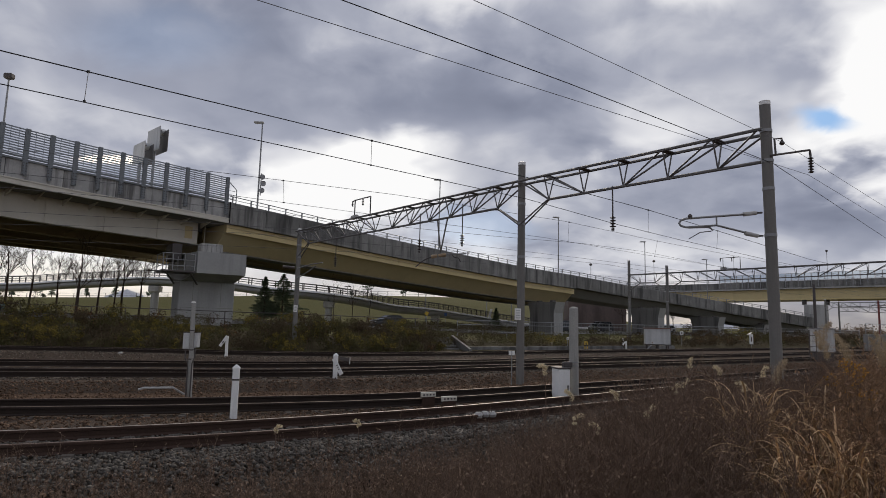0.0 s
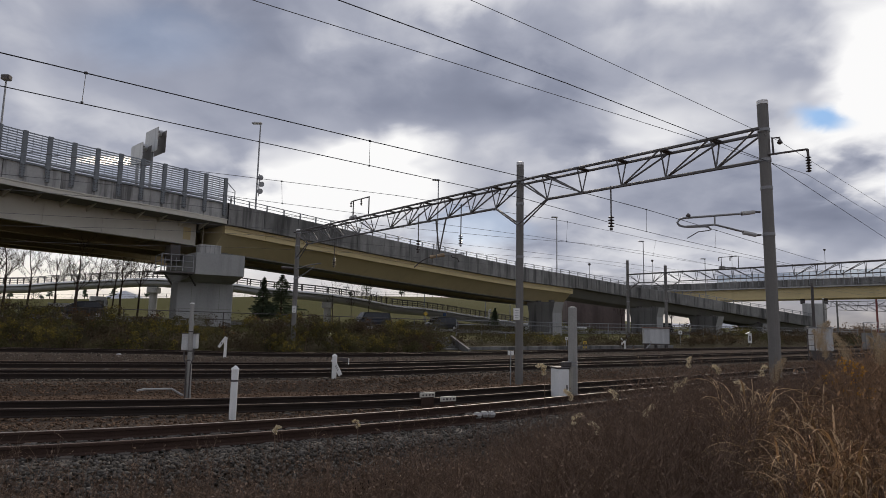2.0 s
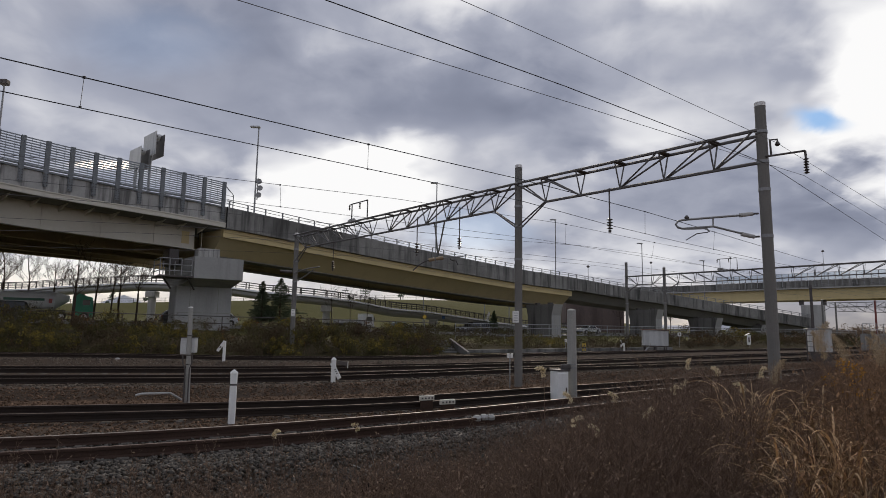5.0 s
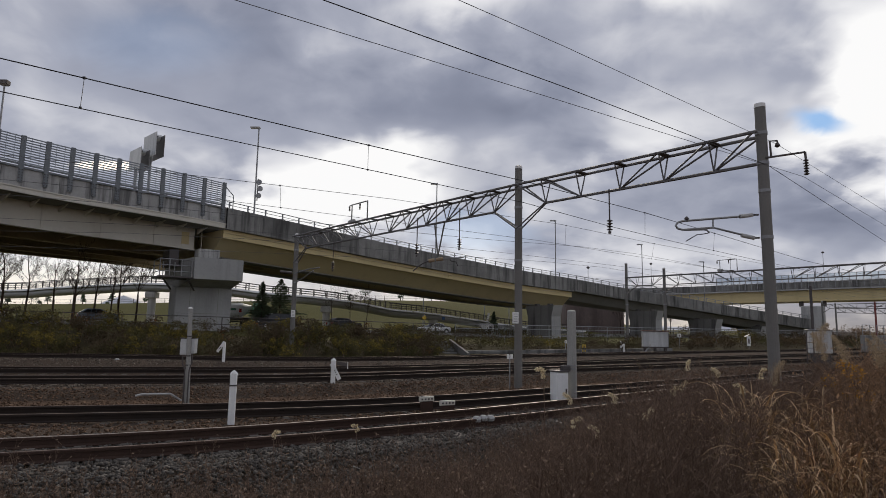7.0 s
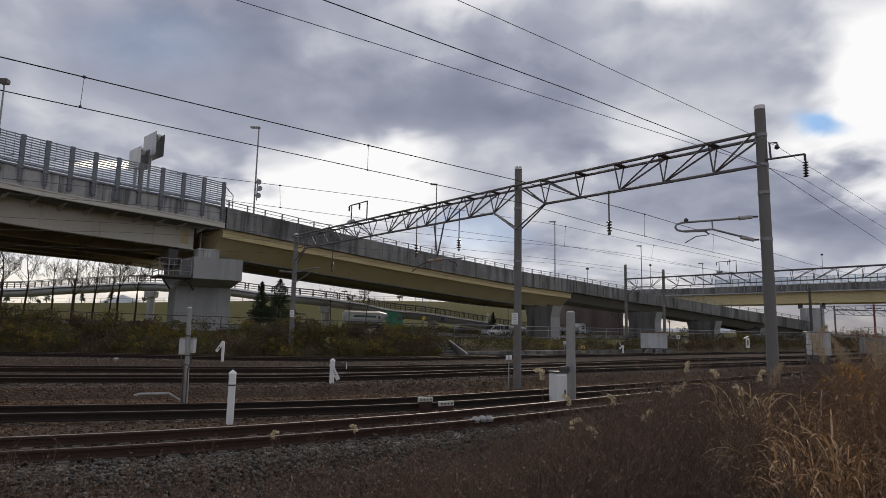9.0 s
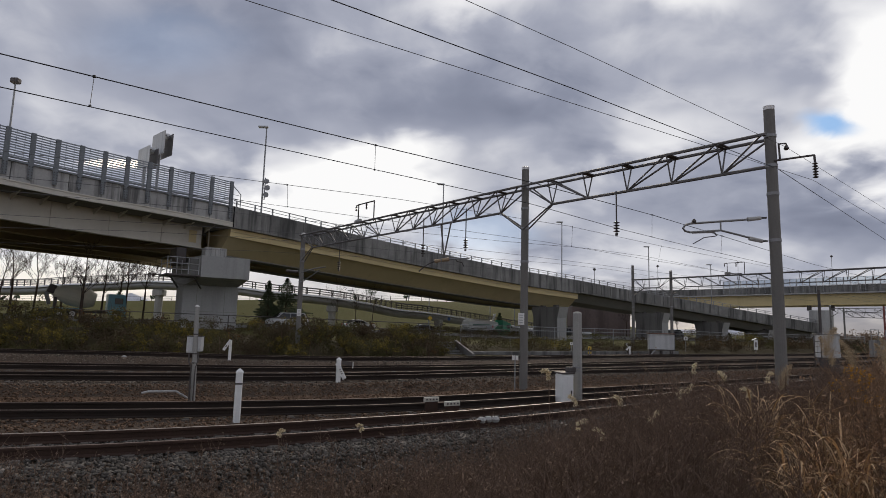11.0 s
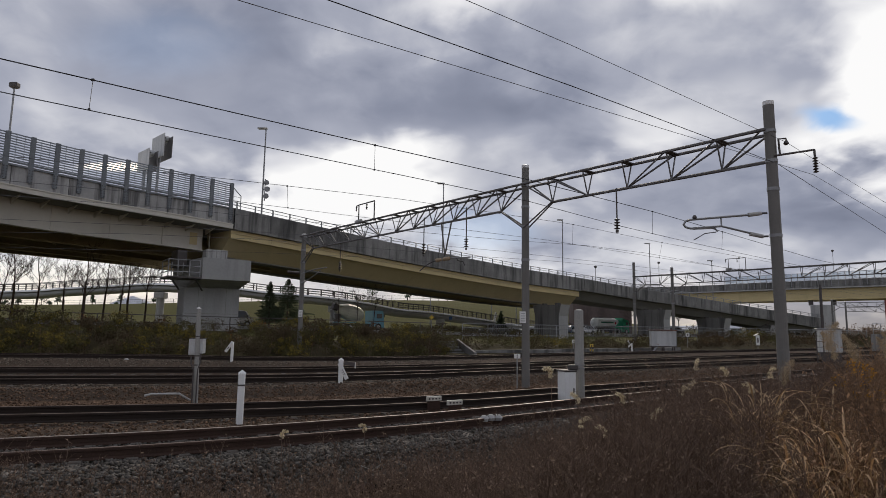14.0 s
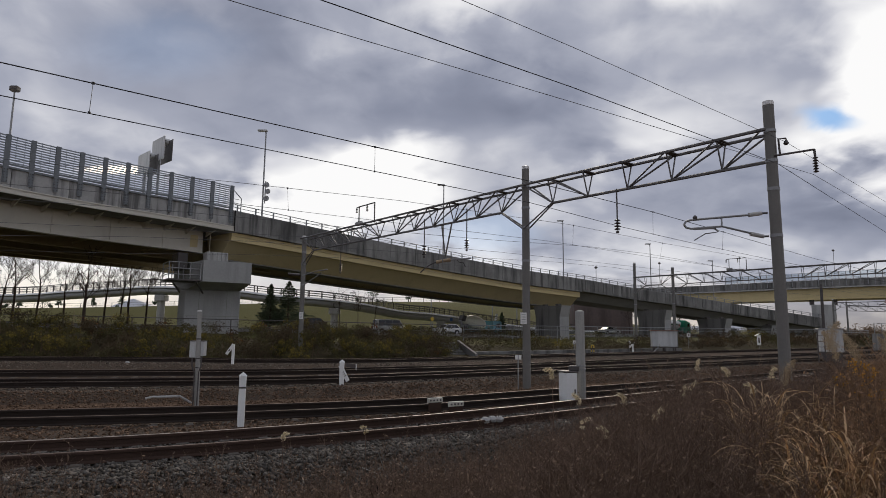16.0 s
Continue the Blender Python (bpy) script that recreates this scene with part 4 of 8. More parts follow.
for tr, off in ((TRACKS[3], 0.1), (TRACKS[4], 0.2)):
    line = [p for p in tr if -45 < p.x < 60][::6]
    make_wire([(p.x, p.y + off, 5.1) for p in line], 0.007, "grey contact wire above the far tracks", metal=M_WIRE_GREY)
    make_wire([(p.x, p.y + off, 5.75 + 0.2 * math.cos(i * 1.3)) for i, p in enumerate(line)], 0.008, "grey messenger wire above the far tracks", metal=M_WIRE_GREY)
for a, b in (((-6.5, 10.36, 6.0), (-5.93, 9.42, 5.1)), ((-1.79, 14.06, 5.98), (-1.66, 13.04, 5.1)), ((7.65, 21.98, 6.0), (7.49, 21.57, 5.1)), ((12.3, 26.42, 6.0), (11.83, 25.56, 5.1)),
             ((-5.14, 18.63, 6.0), (-4.82, 17.66, 5.1)), ((5.34, 25.08, 6.0), (5.2, 24.63, 5.1)), ((10.91, 30.09, 6.0), (10.4, 29.1, 5.1))):
    make_dropper(a, b)


# ---- walkway ramp behind the road ----
WALK = spline([(-140, 80, 4.0), (-95, 86, 4.4), (-65.1, 88, 5.04), (-56.8, 88, 5.60), (-48.5, 88, 6.18), (-42.7, 88, 6.48), (-31.9, 88, 6.05), (-26, 88, 5.42), (-18.6, 88.5, 4.95),
               (-12.2, 91, 4.27), (-7.3, 95, 3.45), (-2, 99, 3.12), (6.8, 105, 2.12), (12.2, 108.5, 1.42), (19.1, 113, 0.85), (28.8, 118, 0.5)], 1.2)


M_EDGE_WHITE = mat("white_edge_paint", (0.86, 0.86, 0.85), (0.80, 0.80, 0.79), 0.5, scale=1, fine=10, bump=0.02)


def make_walkway():
    w = thing("walkway_ramp", (-30, 85.5, 1.5), "pale rounded steel footbridge ramp with dark railings", "footbridge", "", "structure")
    prof = [(0.9 * math.cos(a) + 0.9, 0.60 * math.sin(a)) for a in [2 * math.pi * i / 16 for i in range(16)]]
    part("tube_girder", Geo().sweep(WALK, prof), M_TUBE, w, smooth=True)
    ring = [(0.915 * math.cos(a) + 0.9, 0.615 * math.sin(a)) for a in [2 * math.pi * i / 16 for i in range(16)]]
    for p, t in along(WALK, 3.0, 40.0):
        part("seam", Geo().sweep([p - t * 0.03, p + t * 0.03], ring), M_TUBE, w)
    part("deck", Geo().sweep(WALK, [(0.1, 0.50), (0.1, 0.64), (1.7, 0.64), (1.7, 0.50)]), M_TUBE, w)
    part("edge_strip", Geo().sweep(WALK, [(-0.16, 0.40), (-0.16, 0.46), (0.03, 0.68), (0.095, 0.68), (0.095, 0.40)]), M_EDGE_WHITE, w, "white painted edge strip")
    for p, t in along(WALK, 2.0):
        for o in (0.2, 1.6):
            s = Vector((-t.y, t.x, 0)).normalized()
            part("railing_post", Geo().box(p + s * o + Vector((0, 0, 1.15)), (0.13, 0.12, 1.02)), M_STEEL_DARK, w)
    for o in (0.2, 1.6):
        for z, r in ((1.66, 0.055), (1.32, 0.035), (1.0, 0.035)):
            part("railing_bar", Geo().pipe([p + Vector((0, 0, z)) for p in shift(WALK, o)][::2], r, 5), M_STEEL_DARK, w)
    for x, z in ((-42.6, 5.85), (-16.9, 4.2), (-70, 4.3), (-1.0, 2.6)):
        y = height_on(WALK, x) + 0.9
        gz = ground_z(x, y)
        part("column", Geo().lathe((x, y, gz - 0.3), [(0.55, 0), (0.55, z - gz - 0.6)], 14), M_CONC_LIGHT, w)
        part("column_head", Geo().box((x, y, z - 0.45), (1.5, 1.5, 0.9), None, 0.08), M_CONC_LIGHT, w)


make_walkway()


# ---- road behind the hedge ----
def make_road():
    xs = (-300, -200, -150, -100, -60, -45, -30, -22, -15, -11, -8, -5, -2, 0, 2, 5, 8, 10, 13, 16, 19, 22, 25, 28, 40, 60, 100, 160, 230, 300)
    pts = [Vector((x, 88.25 + ROAD_SLOPE * x, road_z(x))) for x in xs]
    low = [p - Vector((0, 0, far_drop(p.x))) for p in pts]
    rd = tagged(part("road", Geo().sweep(pts, [(-5.7, -0.3), (-5.7, 0), (-1.2, 0), (-1.2, -0.3)]), M_ASPHALT), "grey asphalt road with a planted median beyond the hedge", "road", kind="structure")
    part("far_carriageway", Geo().sweep(low, [(1.2, -0.3), (1.2, 0), (5.7, 0), (5.7, -0.3)]), M_ASPHALT, rd)
    part("median", Geo().sweep(pts, [(-1.19, -0.9), (-1.19, 0.18), (1.19, 0.18), (1.19, -0.9)]), M_GRASS, rd)
    for o in (-5.9, -1.3, 1.3, 5.9):
        part("kerb", Geo().sweep(pts if o < 0 else low, [(o - 0.1, -0.3), (o - 0.1, 0.15), (o + 0.1, 0.15), (o + 0.1, -0.3)]), M_CONC, rd)
    for o in (-5.3, 5.3, -1.7, 1.7):
        part("edge_line", Geo().sweep(pts if o < 0 else low, [(o - 0.08, 0.004), (o - 0.08, 0.007), (o + 0.08, 0.007), (o + 0.08, 0.004)]), M_WHITE, rd)


make_road()


# ---- second bridge beyond the ramp ----
BR2 = [Vector(p) for p in spline([(30, 148, 10.9), (53, 135, 11.15), (67, 124.5, 11.45), (83, 111, 11.75), (110, 90, 12.1), (140, 66, 12.4)], 2.0)]
sp2 = thing("viaduct_span", (82, 111, 0), "yellow girder bridge with a concrete edge crossing beyond the ramp", "viaduct", "viaduct spans", "structure")
part("deck_slab", Geo().sweep(BR2, [(0.1, -1.58), (0.1, -1.0), (9, -1.0), (9, -1.58)]), M_CONC, sp2)
part("girder", Geo().sweep(BR2, [(0.7, -3.70), (0.7, -1.585), (8.2, -1.585), (8.2, -3.70)]), M_CREAM_Y, sp2)
part("lower_flange", Geo().sweep(BR2, [(0.5, -3.80), (0.5, -3.704), (8.4, -3.704), (8.4, -3.80)]), M_CREAM_Y, sp2)
part("cornice", Geo().sweep(BR2, [(-0.12, -1.58), (-0.12, -1.36), (0.095, -1.36), (0.095, -1.58)]), M_CONC_LIGHT, sp2)
_step = along(BR2, 5.0)
for (p, t), (q, u) in zip(_step, _step[1:]):
    part("parapet_panel", Geo().sweep([p.lerp(q, 0.004), p.lerp(q, 0.996)], [(0.0, -1.355), (0.0, 0.05), (0.28, 0.05), (0.30, -1.355)]), M_CONC, sp2)
M_PANE = bpy.data.materials.new("tinted_clear_panel")
M_PANE.use_nodes = True
_b = M_PANE.node_tree.nodes["Principled BSDF"]
_b.inputs["Base Color"].default_value, _b.inputs["Roughness"].default_value = (0.66, 0.72, 0.76, 1), 0.04
_b.inputs["Transmission Weight"].default_value, _b.inputs["IOR"].default_value = 1.0, 1.1


def make_clear_barrier(path, step, label):
    """Steel posts bolted to a parapet that hold clear panels above it, with thin rails."""
    a = path[len(path) // 2]
    fe = thing("clear_barrier", (a.x, a.y, a.z), label, "fence")
    posts = along(shift(path, -0.08), step)
    for k, (p, t) in enumerate(posts):
        m = Matrix.Rotation(math.atan2(t.y, t.x), 3, "Z")
        part("post", Geo().box(p + Vector((0, 0, 0.25)), (0.14, 0.14, 2.7), m, 0.01), M_STEEL, fe)
    for (p, t), (q, u) in zip(posts, posts[1:]):
        d = q - p
        m = Matrix((d.normalized(), Vector((-d.y, d.x, 0)).normalized(), Vector((0, 0, 1)))).transposed()
        pane = part("panel", Geo().box(p.lerp(q, 0.5) + m @ Vector((0, 0.05, 0)) + Vector((0, 0, 0.86)), (d.length - 0.2, 0.03, 1.35), m), M_PANE, fe, "clear blue-tinted panel")
        pane.visible_shadow = False
        for z in (0.12, 0.85, 1.56):
            part("rail", Geo().box(p.lerp(q, 0.5) + Vector((0, 0, z)), (d.length - 0.17, 0.06, 0.06), m), M_FENCE, fe)


make_clear_barrier(BR2[17:34], 1.15, "clear panelled steel barrier along the far bridge")
make_handrail([p + Vector((0, 0, 0.05)) for p in BR2[:18]], M_STEEL, "parapet_railing", "galvanised steel railing on the far bridge", 3.0, 0.7)
pr = thing("bridge_pier", (75.4, 119.5, 0.2), "pale concrete pier with dark bearings under the far bridge", "bridge pier", "bridge piers", "structure")
part("column", Geo().box((75.0, 119.8, 3.3), (4.0, 3.0, 7.0), Matrix.Rotation(radians(-35), 3, "Z"), 0.1), M_CONC_LIGHT, pr)
for k in (-1.6, 1.6):
    part("bearing", Geo().box((75.0 + k, 119.8 - k * 0.7, 7.3), (0.8, 0.8, 1.1), Matrix.Rotation(radians(-35), 3, "Z")), M_STEEL_DARK, pr)


# ---- lamps and signs on the viaduct ----
def make_street_lamp(x, y, z0, z1, head, speakers=False):
    words = {"flat": "slim grey street lamp with a flat lantern on the viaduct", "ball": "thin dark mast with a small round head beyond the viaduct",
             "box": "slim grey mast with a dark boxy head on the viaduct"}[head]
    la = thing("street_lamp", (x, y, z0), words, "street lamp", "street lamps")
    thin = 0.6 if head == "ball" else 1.0
    part("pole", Geo().tube((x, y, z0), (x, y, z1), 0.10 * thin, 0.07 * thin, 8), M_STEEL, la)
    if head == "flat":
        part("lantern", Geo().box((x - 0.38, y, z1 + 0.08), (1.05, 0.45, 0.20), None, 0.06), M_GREYBOX, la)
        part("spigot", Geo().tube((x, y, z1 - 0.25), (x - 0.1, y, z1 + 0.02), 0.06, n=6), M_STEEL, la)
    elif head == "ball":
        part("head", Geo().lathe((x, y, z1), [(0.10, -0.02), (0.26, 0.10), (0.28, 0.24), (0.12, 0.40)], 10), M_STEEL_DARK, la, smooth=True)
    else:
        part("head", Geo().box((x, y, z1 + 0.08), (0.75, 0.6, 0.5), None, 0.1), M_STEEL_DARK, la)
    part("base_plate", Geo().box((x, y, z0 + 0.06), (0.4, 0.4, 0.12), None, 0.02), M_STEEL, la)
    if speakers:
        for dx, dz in ((0.42, 5.05), (0.55, 4.35), (0.44, 3.6)):
            h = part("loudspeaker", Geo().tube((x + dx, y + 0.25, z0 + dz), (x + dx, y - 0.25, z0 + dz), 0.12, 0.30, 12), M_STEEL, la)
            part("bracket", Geo().tube((x, y, z0 + dz), (x + dx, y, z0 + dz), 0.03, n=5), M_STEEL, h)
        part("mounting_bar", Geo().box((x + 0.22, y, z0 + 4.3), (0.10, 0.1, 2.4), None, 0.02), M_STEEL, la)
    return la


for x, y, z0, z1, head, sp in ((-19.7, 62.0, 11.3, 22.3, "flat", True), (-39.0, 51.0, 13.0, 22.3, "box", False), (-0.65, 84, 10.0, 21.8, "flat", False), (18.7, 96, 8.2, 18.9, "flat", False),
                               (38.2, 112, 6.8, 17.5, "flat", False), (25.7, 103, 7.6, 11.9, "ball", False), (42.0, 118, 6.2, 14.4, "ball", False), (52.5, 118, 5.0, 15.1, "flat", False),
                               (68.7, 140, 9.0, 18.2, "ball", False), (81.7, 126, 9.0, 18.4, "ball", False)):
    make_street_lamp(x, y, z0, z1, head, sp)


def make_road_sign(x, y, z, w, h, rz, label, base):
    s = thing("road_sign", (x, y, base), label, "road sign", "road signs on the viaduct")
    m = Matrix.Rotation(radians(rz), 3, "Z")
    c = Vector((x, y, z))
    part("board", Geo().box(c, (w, 0.08, h), m, 0.02), M_GREYBOX, s, "pale grey back of the board")
    for k in (-0.3, 0, 0.3):
        part("stiffener", Geo().box(c + m @ Vector((0, 0.12, k * h)), (w * 0.95, 0.12, 0.08), m), M_STEEL_DARK, s)
    part("second_board", Geo().box(c + m @ Vector((0.1, 0.8, -0.1)), (w * 0.9, 0.06, h * 0.95), m, 0.02), M_TRUSS, s, "dark back of the second board")
    part("junction_drum", Geo().tube(c + m @ Vector((0.2, 0.3, 0.4 * h)), c + m @ Vector((0.2, 0.9, 0.4 * h)), 0.32, n=12), M_GREYBOX, s)
    part("pole", Geo().tube((x, y + 0.35, base), (x, y + 0.35, z + h * 0.3), 0.13, n=8), M_STEEL, s)
    return s


make_road_sign(-28.6, 56.8, 18.6, 3.0, 2.3, -43, "large grey-backed road sign on a pole above the fence", 12.0)
make_road_sign(-29.3, 55.6, 16.9, 2.8, 2.0, -43, "grey-backed road sign low behind the fence", 12.2)


# ---- overhead line fittings ----
def insulator_string(parent, top, n=4, r=0.085, step=0.075):
    x, y, z = top
    prof = []
    for k in range(n):
        b = -(n - k) * step
        prof += [(0.025, b), (r, b + step * 0.3), (r * 0.8, b + step * 0.5), (0.025, b + step * 0.75)]
    ins = part("insulator", Geo().lathe((x, y, z), prof + [(0.025, 0)], 10), M_PORCELAIN, parent, "brown ribbed insulator", smooth=False)
    return ins


def make_hanger(x, y, z_top, z_ins, z_end, label):
    h = thing("wire_hanger", (x, y, z_end), label, "wire hanger", "wire hangers")
    part("rod", Geo().tube((x, y, z_ins), (x, y, z_top), 0.022, n=6), M_STEEL_DARK, h)
    insulator_string(h, (x, y, z_ins), 4, 0.10, (z_ins - z_end) / 4.4)
    part("clamp", Geo().box((x, y, z_end - 0.02), (0.08, 0.08, 0.08), None, 0.01), M_STEEL_DARK, h)


make_hanger(5.20, 18.09, 5.95, 5.02, 4.62, "steel rod with brown insulators hanging from the beam")
make_hanger(0.75, 23.45, 6.35, 5.12, 4.70, "steel rod with brown insulators hanging from the beam")
make_hanger(-1.02, 25.62, 6.30, 5.18, 4.66, "steel rod with brown insulators hanging from the beam")
make_hanger(-5.65, 31.3, 6.0, 4.9, 4.45, "steel rod with brown insulators hanging from the beam")


def make_cantilever():
    a = thing("cantilever_arm", (7.92, 14.7, 4.0), "galvanised tube cantilever with pale insulators on the pole", "cantilever arm")
    p = lambda x, z, y=14.7: Vector((x, y, z))
    part("upper_tube", Geo().pipe([p(7.55, 4.52), p(6.05, 4.37), p(5.93, 4.33), p(5.88, 4.25), p(5.93, 4.18), p(6.05, 4.15), p(6.82, 4.22)], 0.028, 8), M_STEEL, a)
    part("lower_tube", Geo().pipe([p(7.55, 4.05), p(6.82, 4.22)], 0.026, 8), M_STEEL, a)
    part("strut", Geo().tube(p(6.82, 4.22), p(6.82, 4.44), 0.02, n=6), M_STEEL, a)
    part("steady_arm", Geo().pipe([p(6.1, 4.14), p(6.65, 4.17), p(6.72, 4.08)], 0.022, 6), M_STEEL, a)
    part("contact_holder", Geo().pipe([p(6.68, 4.07), p(6.4, 4.03), p(6.12, 3.86)], 0.012, 6), M_STEEL_DARK, a)
    part("messenger_clamp", Geo().lathe(p(6.16, 4.40), [(0.05, 0), (0.06, 0.04), (0.02, 0.09)], 8), M_STEEL_DARK, a)
    for x0, z0, x1, z1 in ((7.50, 4.515, 7.82, 4.56), (7.52, 4.04, 7.84, 3.975)):
        part("insulator", Geo().tube(p(x0, z0), p(x1, z1), 0.055, 0.05, 10), M_CONC_LIGHT, a, "pale composite insulator")
        part("bracket", Geo().tube(p(x1, z1), p(7.97, z1 + 0.01), 0.025, n=6), M_STEEL_DARK, a)
    return a


make_cantilever()


def make_side_arm():
    a = thing("side_arm", (8.2, 14.6, 6.0), "dark steel side arm with hanging insulators on the pole", "side arm")
    y = 14.55
    part("arm", Geo().tube((8.15, y, 6.0), (9.15, y, 6.17), 0.026, n=6), M_STEEL_DARK, a)
    part("upright", Geo().pipe([(8.29, y, 6.0), (8.27, y, 6.44), (8.46, y, 6.45), (8.46, y, 6.40)], 0.026, 6), M_STEEL_DARK, a)
    part("small_insulator", Geo().lathe((8.46, y, 6.28), [(0.03, 0), (0.07, 0.04), (0.03, 0.12)], 8), M_PORCELAIN, a)
    part("hanger_link", Geo().tube((9.15, y, 6.17), (9.16, y, 6.0), 0.03, n=6), M_STEEL_DARK, a)
    insulator_string(a, (9.16, y, 6.0), 6, 0.07, 0.07)
    return a


make_side_arm()


def make_beam_bracket(x, y, dz, label):
    """Steel frame that stands up on the beam and carries a feeder."""
    b = thing("beam_bracket", (x, y, dz), label, "bracket", "beam brackets")
    d = Vector((0.64, -0.77, 0))
    P = lambda a, z: Vector((x, y, dz + z)) + d * a
    part("frame", Geo().pipe([P(0, 0), P(0, 1.0), P(1.45, 1.0), P(1.45, 0.0)], 0.035, 6), M_STEEL_DARK, b)
    part("arm", Geo().tube(P(0.15, 0.1), P(1.2, 0.05), 0.03, n=6), M_STEEL_DARK, b)
    part("outrigger", Geo().tube(P(0, 1.0), P(-0.25, 0.97), 0.03, n=6), M_STEEL_DARK, b)
    insulator_string(b, P(-0.23, 0.95), 3, 0.06, 0.08)
    insulator_string(b, P(0.75, 0.98), 4, 0.06, 0.08)
    for a in (-0.1, 0.14):
        part("drum_insulator", Geo().tube(P(a - 0.1, 0.12), P(a + 0.1, 0.14), 0.11, n=10), M_CONC_LIGHT, b, "pale drum insulator")


make_beam_bracket(-4.55, 30.0, 6.70, "dark steel bracket frame standing on the lattice beam")
make_beam_bracket(24.2, 51.2, 6.70, "dark steel bracket frame standing on the far lattice beam")
f = thing("pole_fittings", (-8.3, 34.4, 4.4), "steel arms and insulators on the hedge-side pole", "pole fitting")
part("arm", Geo().pipe([(-8.4, 34.4, 4.5), (-7.4, 33.6, 4.7), (-6.7, 33.1, 4.75)], 0.03, 6), M_STEEL, f)
part("arm", Geo().pipe([(-8.4, 34.4, 3.9), (-7.6, 33.8, 4.3), (-7.1, 33.4, 4.6)], 0.03, 6), M_STEEL, f)
part("insulator", Geo().tube((-9.3, 34.7, 4.6), (-8.6, 34.7, 4.55), 0.09, n=8), M_PORCELAIN, f)
for (x, y, z) in ((2.65, 20.84, 1.98), (-8.4, 34.54, 2.2)):
    pl = thing("pole_plate", (x, y, z), "small white plate strapped to a catenary pole", "plate", "pole plates")
    part("plate", Geo().box((x, y - 0.03, z), (0.22, 0.02, 0.40), Matrix.Rotation(radians(8), 3, "Z"), 0.005), M_WHITE, pl)
    for k in range(4):
        part("writing_bar", Geo().box((x, y - 0.045, z + 0.13 - k * 0.085), (0.14, 0.006, 0.03), Matrix.Rotation(radians(8), 3, "Z")), M_GREYBOX, pl)

M_TRIM_BLACK = mat("black_marking_paint", (0.025, 0.025, 0.026), (0.035, 0.034, 0.033), 0.6, scale=4, fine=30, bump=0.02)
M_TAN = mat("tan_insulator", (0.34, 0.25, 0.15), (0.28, 0.20, 0.12), 0.5, scale=8, fine=40, bump=0.1)

# ---- registration arm with tan insulators under the beam ----
ra = thing("registration_arm", (-0.21, 25.60, 4.48), "curved steel registration arm with tan insulators under the beam", "registration arm")
part("insulator", Geo().tube((-0.50, 25.60, 4.42), (-0.24, 25.60, 4.47), 0.085, 0.07, 10), M_TAN, ra, "tan composite insulator")
part("insulator", Geo().tube((-0.19, 25.60, 4.48), (0.13, 25.60, 4.53), 0.07, 0.085, 10), M_TAN, ra, "tan composite insulator")
part("tail_rod", Geo().pipe([(0.13, 25.60, 4.53), (0.59, 25.60, 4.57), (1.01, 25.60, 4.60)], 0.03, 6), M_STEEL, ra)
part("curved_arm", Geo().pipe([(-0.50, 25.60, 4.42), (-0.77, 25.60, 4.29), (-0.96, 25.60, 4.16), (-1.17, 25.60, 3.96)], 0.025, 6), M_STEEL_DARK, ra)
for a in ((-0.26, 24.69, 5.90), (0.16, 24.17, 5.90)):
    part("hanger_leg", Geo().tube(a, (-0.10, 25.45, 4.62), 0.032, n=6), M_STEEL, ra, "grey steel hanger under the beam")
part("hook", Geo().pipe([(0.40, 25.60, 4.56), (0.47, 25.60, 4.44), (0.69, 25.60, 4.40), (0.77, 25.60, 4.23)], 0.022, 6), M_STEEL_DARK, ra)


# ---- trackside things ----
def make_white_post(x, y, z0, h, w, sign=0, lean=0.0, label="white square concrete marker post beside the track"):
    p = thing("marker_post", (x, y, z0), label, "marker post", "marker posts")
    g = Geo()
    g.box((x, y, z0 + h / 2 - 0.1), (w, w, h + 0.2), Matrix.Rotation(radians(15), 3, "Z"), w * 0.12)
    part("shaft", g, M_WHITE, p)
    top = z0 + h
    part("cap", Geo().lathe((x, y, top), [(w * 0.62, -0.03), (w * 0.62, 0.0), (0.01, w * 0.45)], 4), M_WHITE, p)
    if sign == 0:
        part("band", Geo().box((x, y, top - 0.22), (w * 1.06, w * 1.06, 0.03), Matrix.Rotation(radians(15), 3, "Z")), M_STEEL_DARK, p, "dark wire band")
    else:
        b = part("board", Geo().box((x + 0.09, y - w * 0.75, top - 0.35), (0.13, 0.02, 0.55), Matrix.Rotation(radians(-28), 3, "Y"), 0.005), M_WHITE, p, "white slanted gradient board")
        for k in range(3):
            part("figure_bar", Geo().box((x + 0.13 - k * 0.03, y - w * 0.75 - 0.014, top - 0.43 + k * 0.06), (0.05, 0.004, 0.025), Matrix.Rotation(radians(-28), 3, "Y")), M_STEEL_DARK, b)
        part("arm_board", Geo().box((x + 0.27, y + 0.05, top - 0.12), (0.34, 0.03, 0.12), Matrix.Rotation(radians(8), 3, "Y"), 0.005), M_STEEL_DARK, p, "dark back of the second board")
        part("arm_edge", Geo().box((x + 0.44, y + 0.05, top - 0.17), (0.02, 0.04, 0.2), None, 0.004), M_WHITE, p)
    return p


make_white_post(-3.77, 11.25, -0.09, 0.82, 0.122)
make_white_post(-3.3, 19.13, -0.42, 0.95, 0.14, 1, label="white gradient post with slanted boards beside the track")
gp = thing("marker_post", (-9.87, 27.9, -0.3), "thin white gradient post with one slanted board by the far track", "marker post", "marker posts")
part("shaft", Geo().box((-9.87, 27.9, 0.22), (0.11, 0.11, 1.04), None, 0.012), M_WHITE, gp)
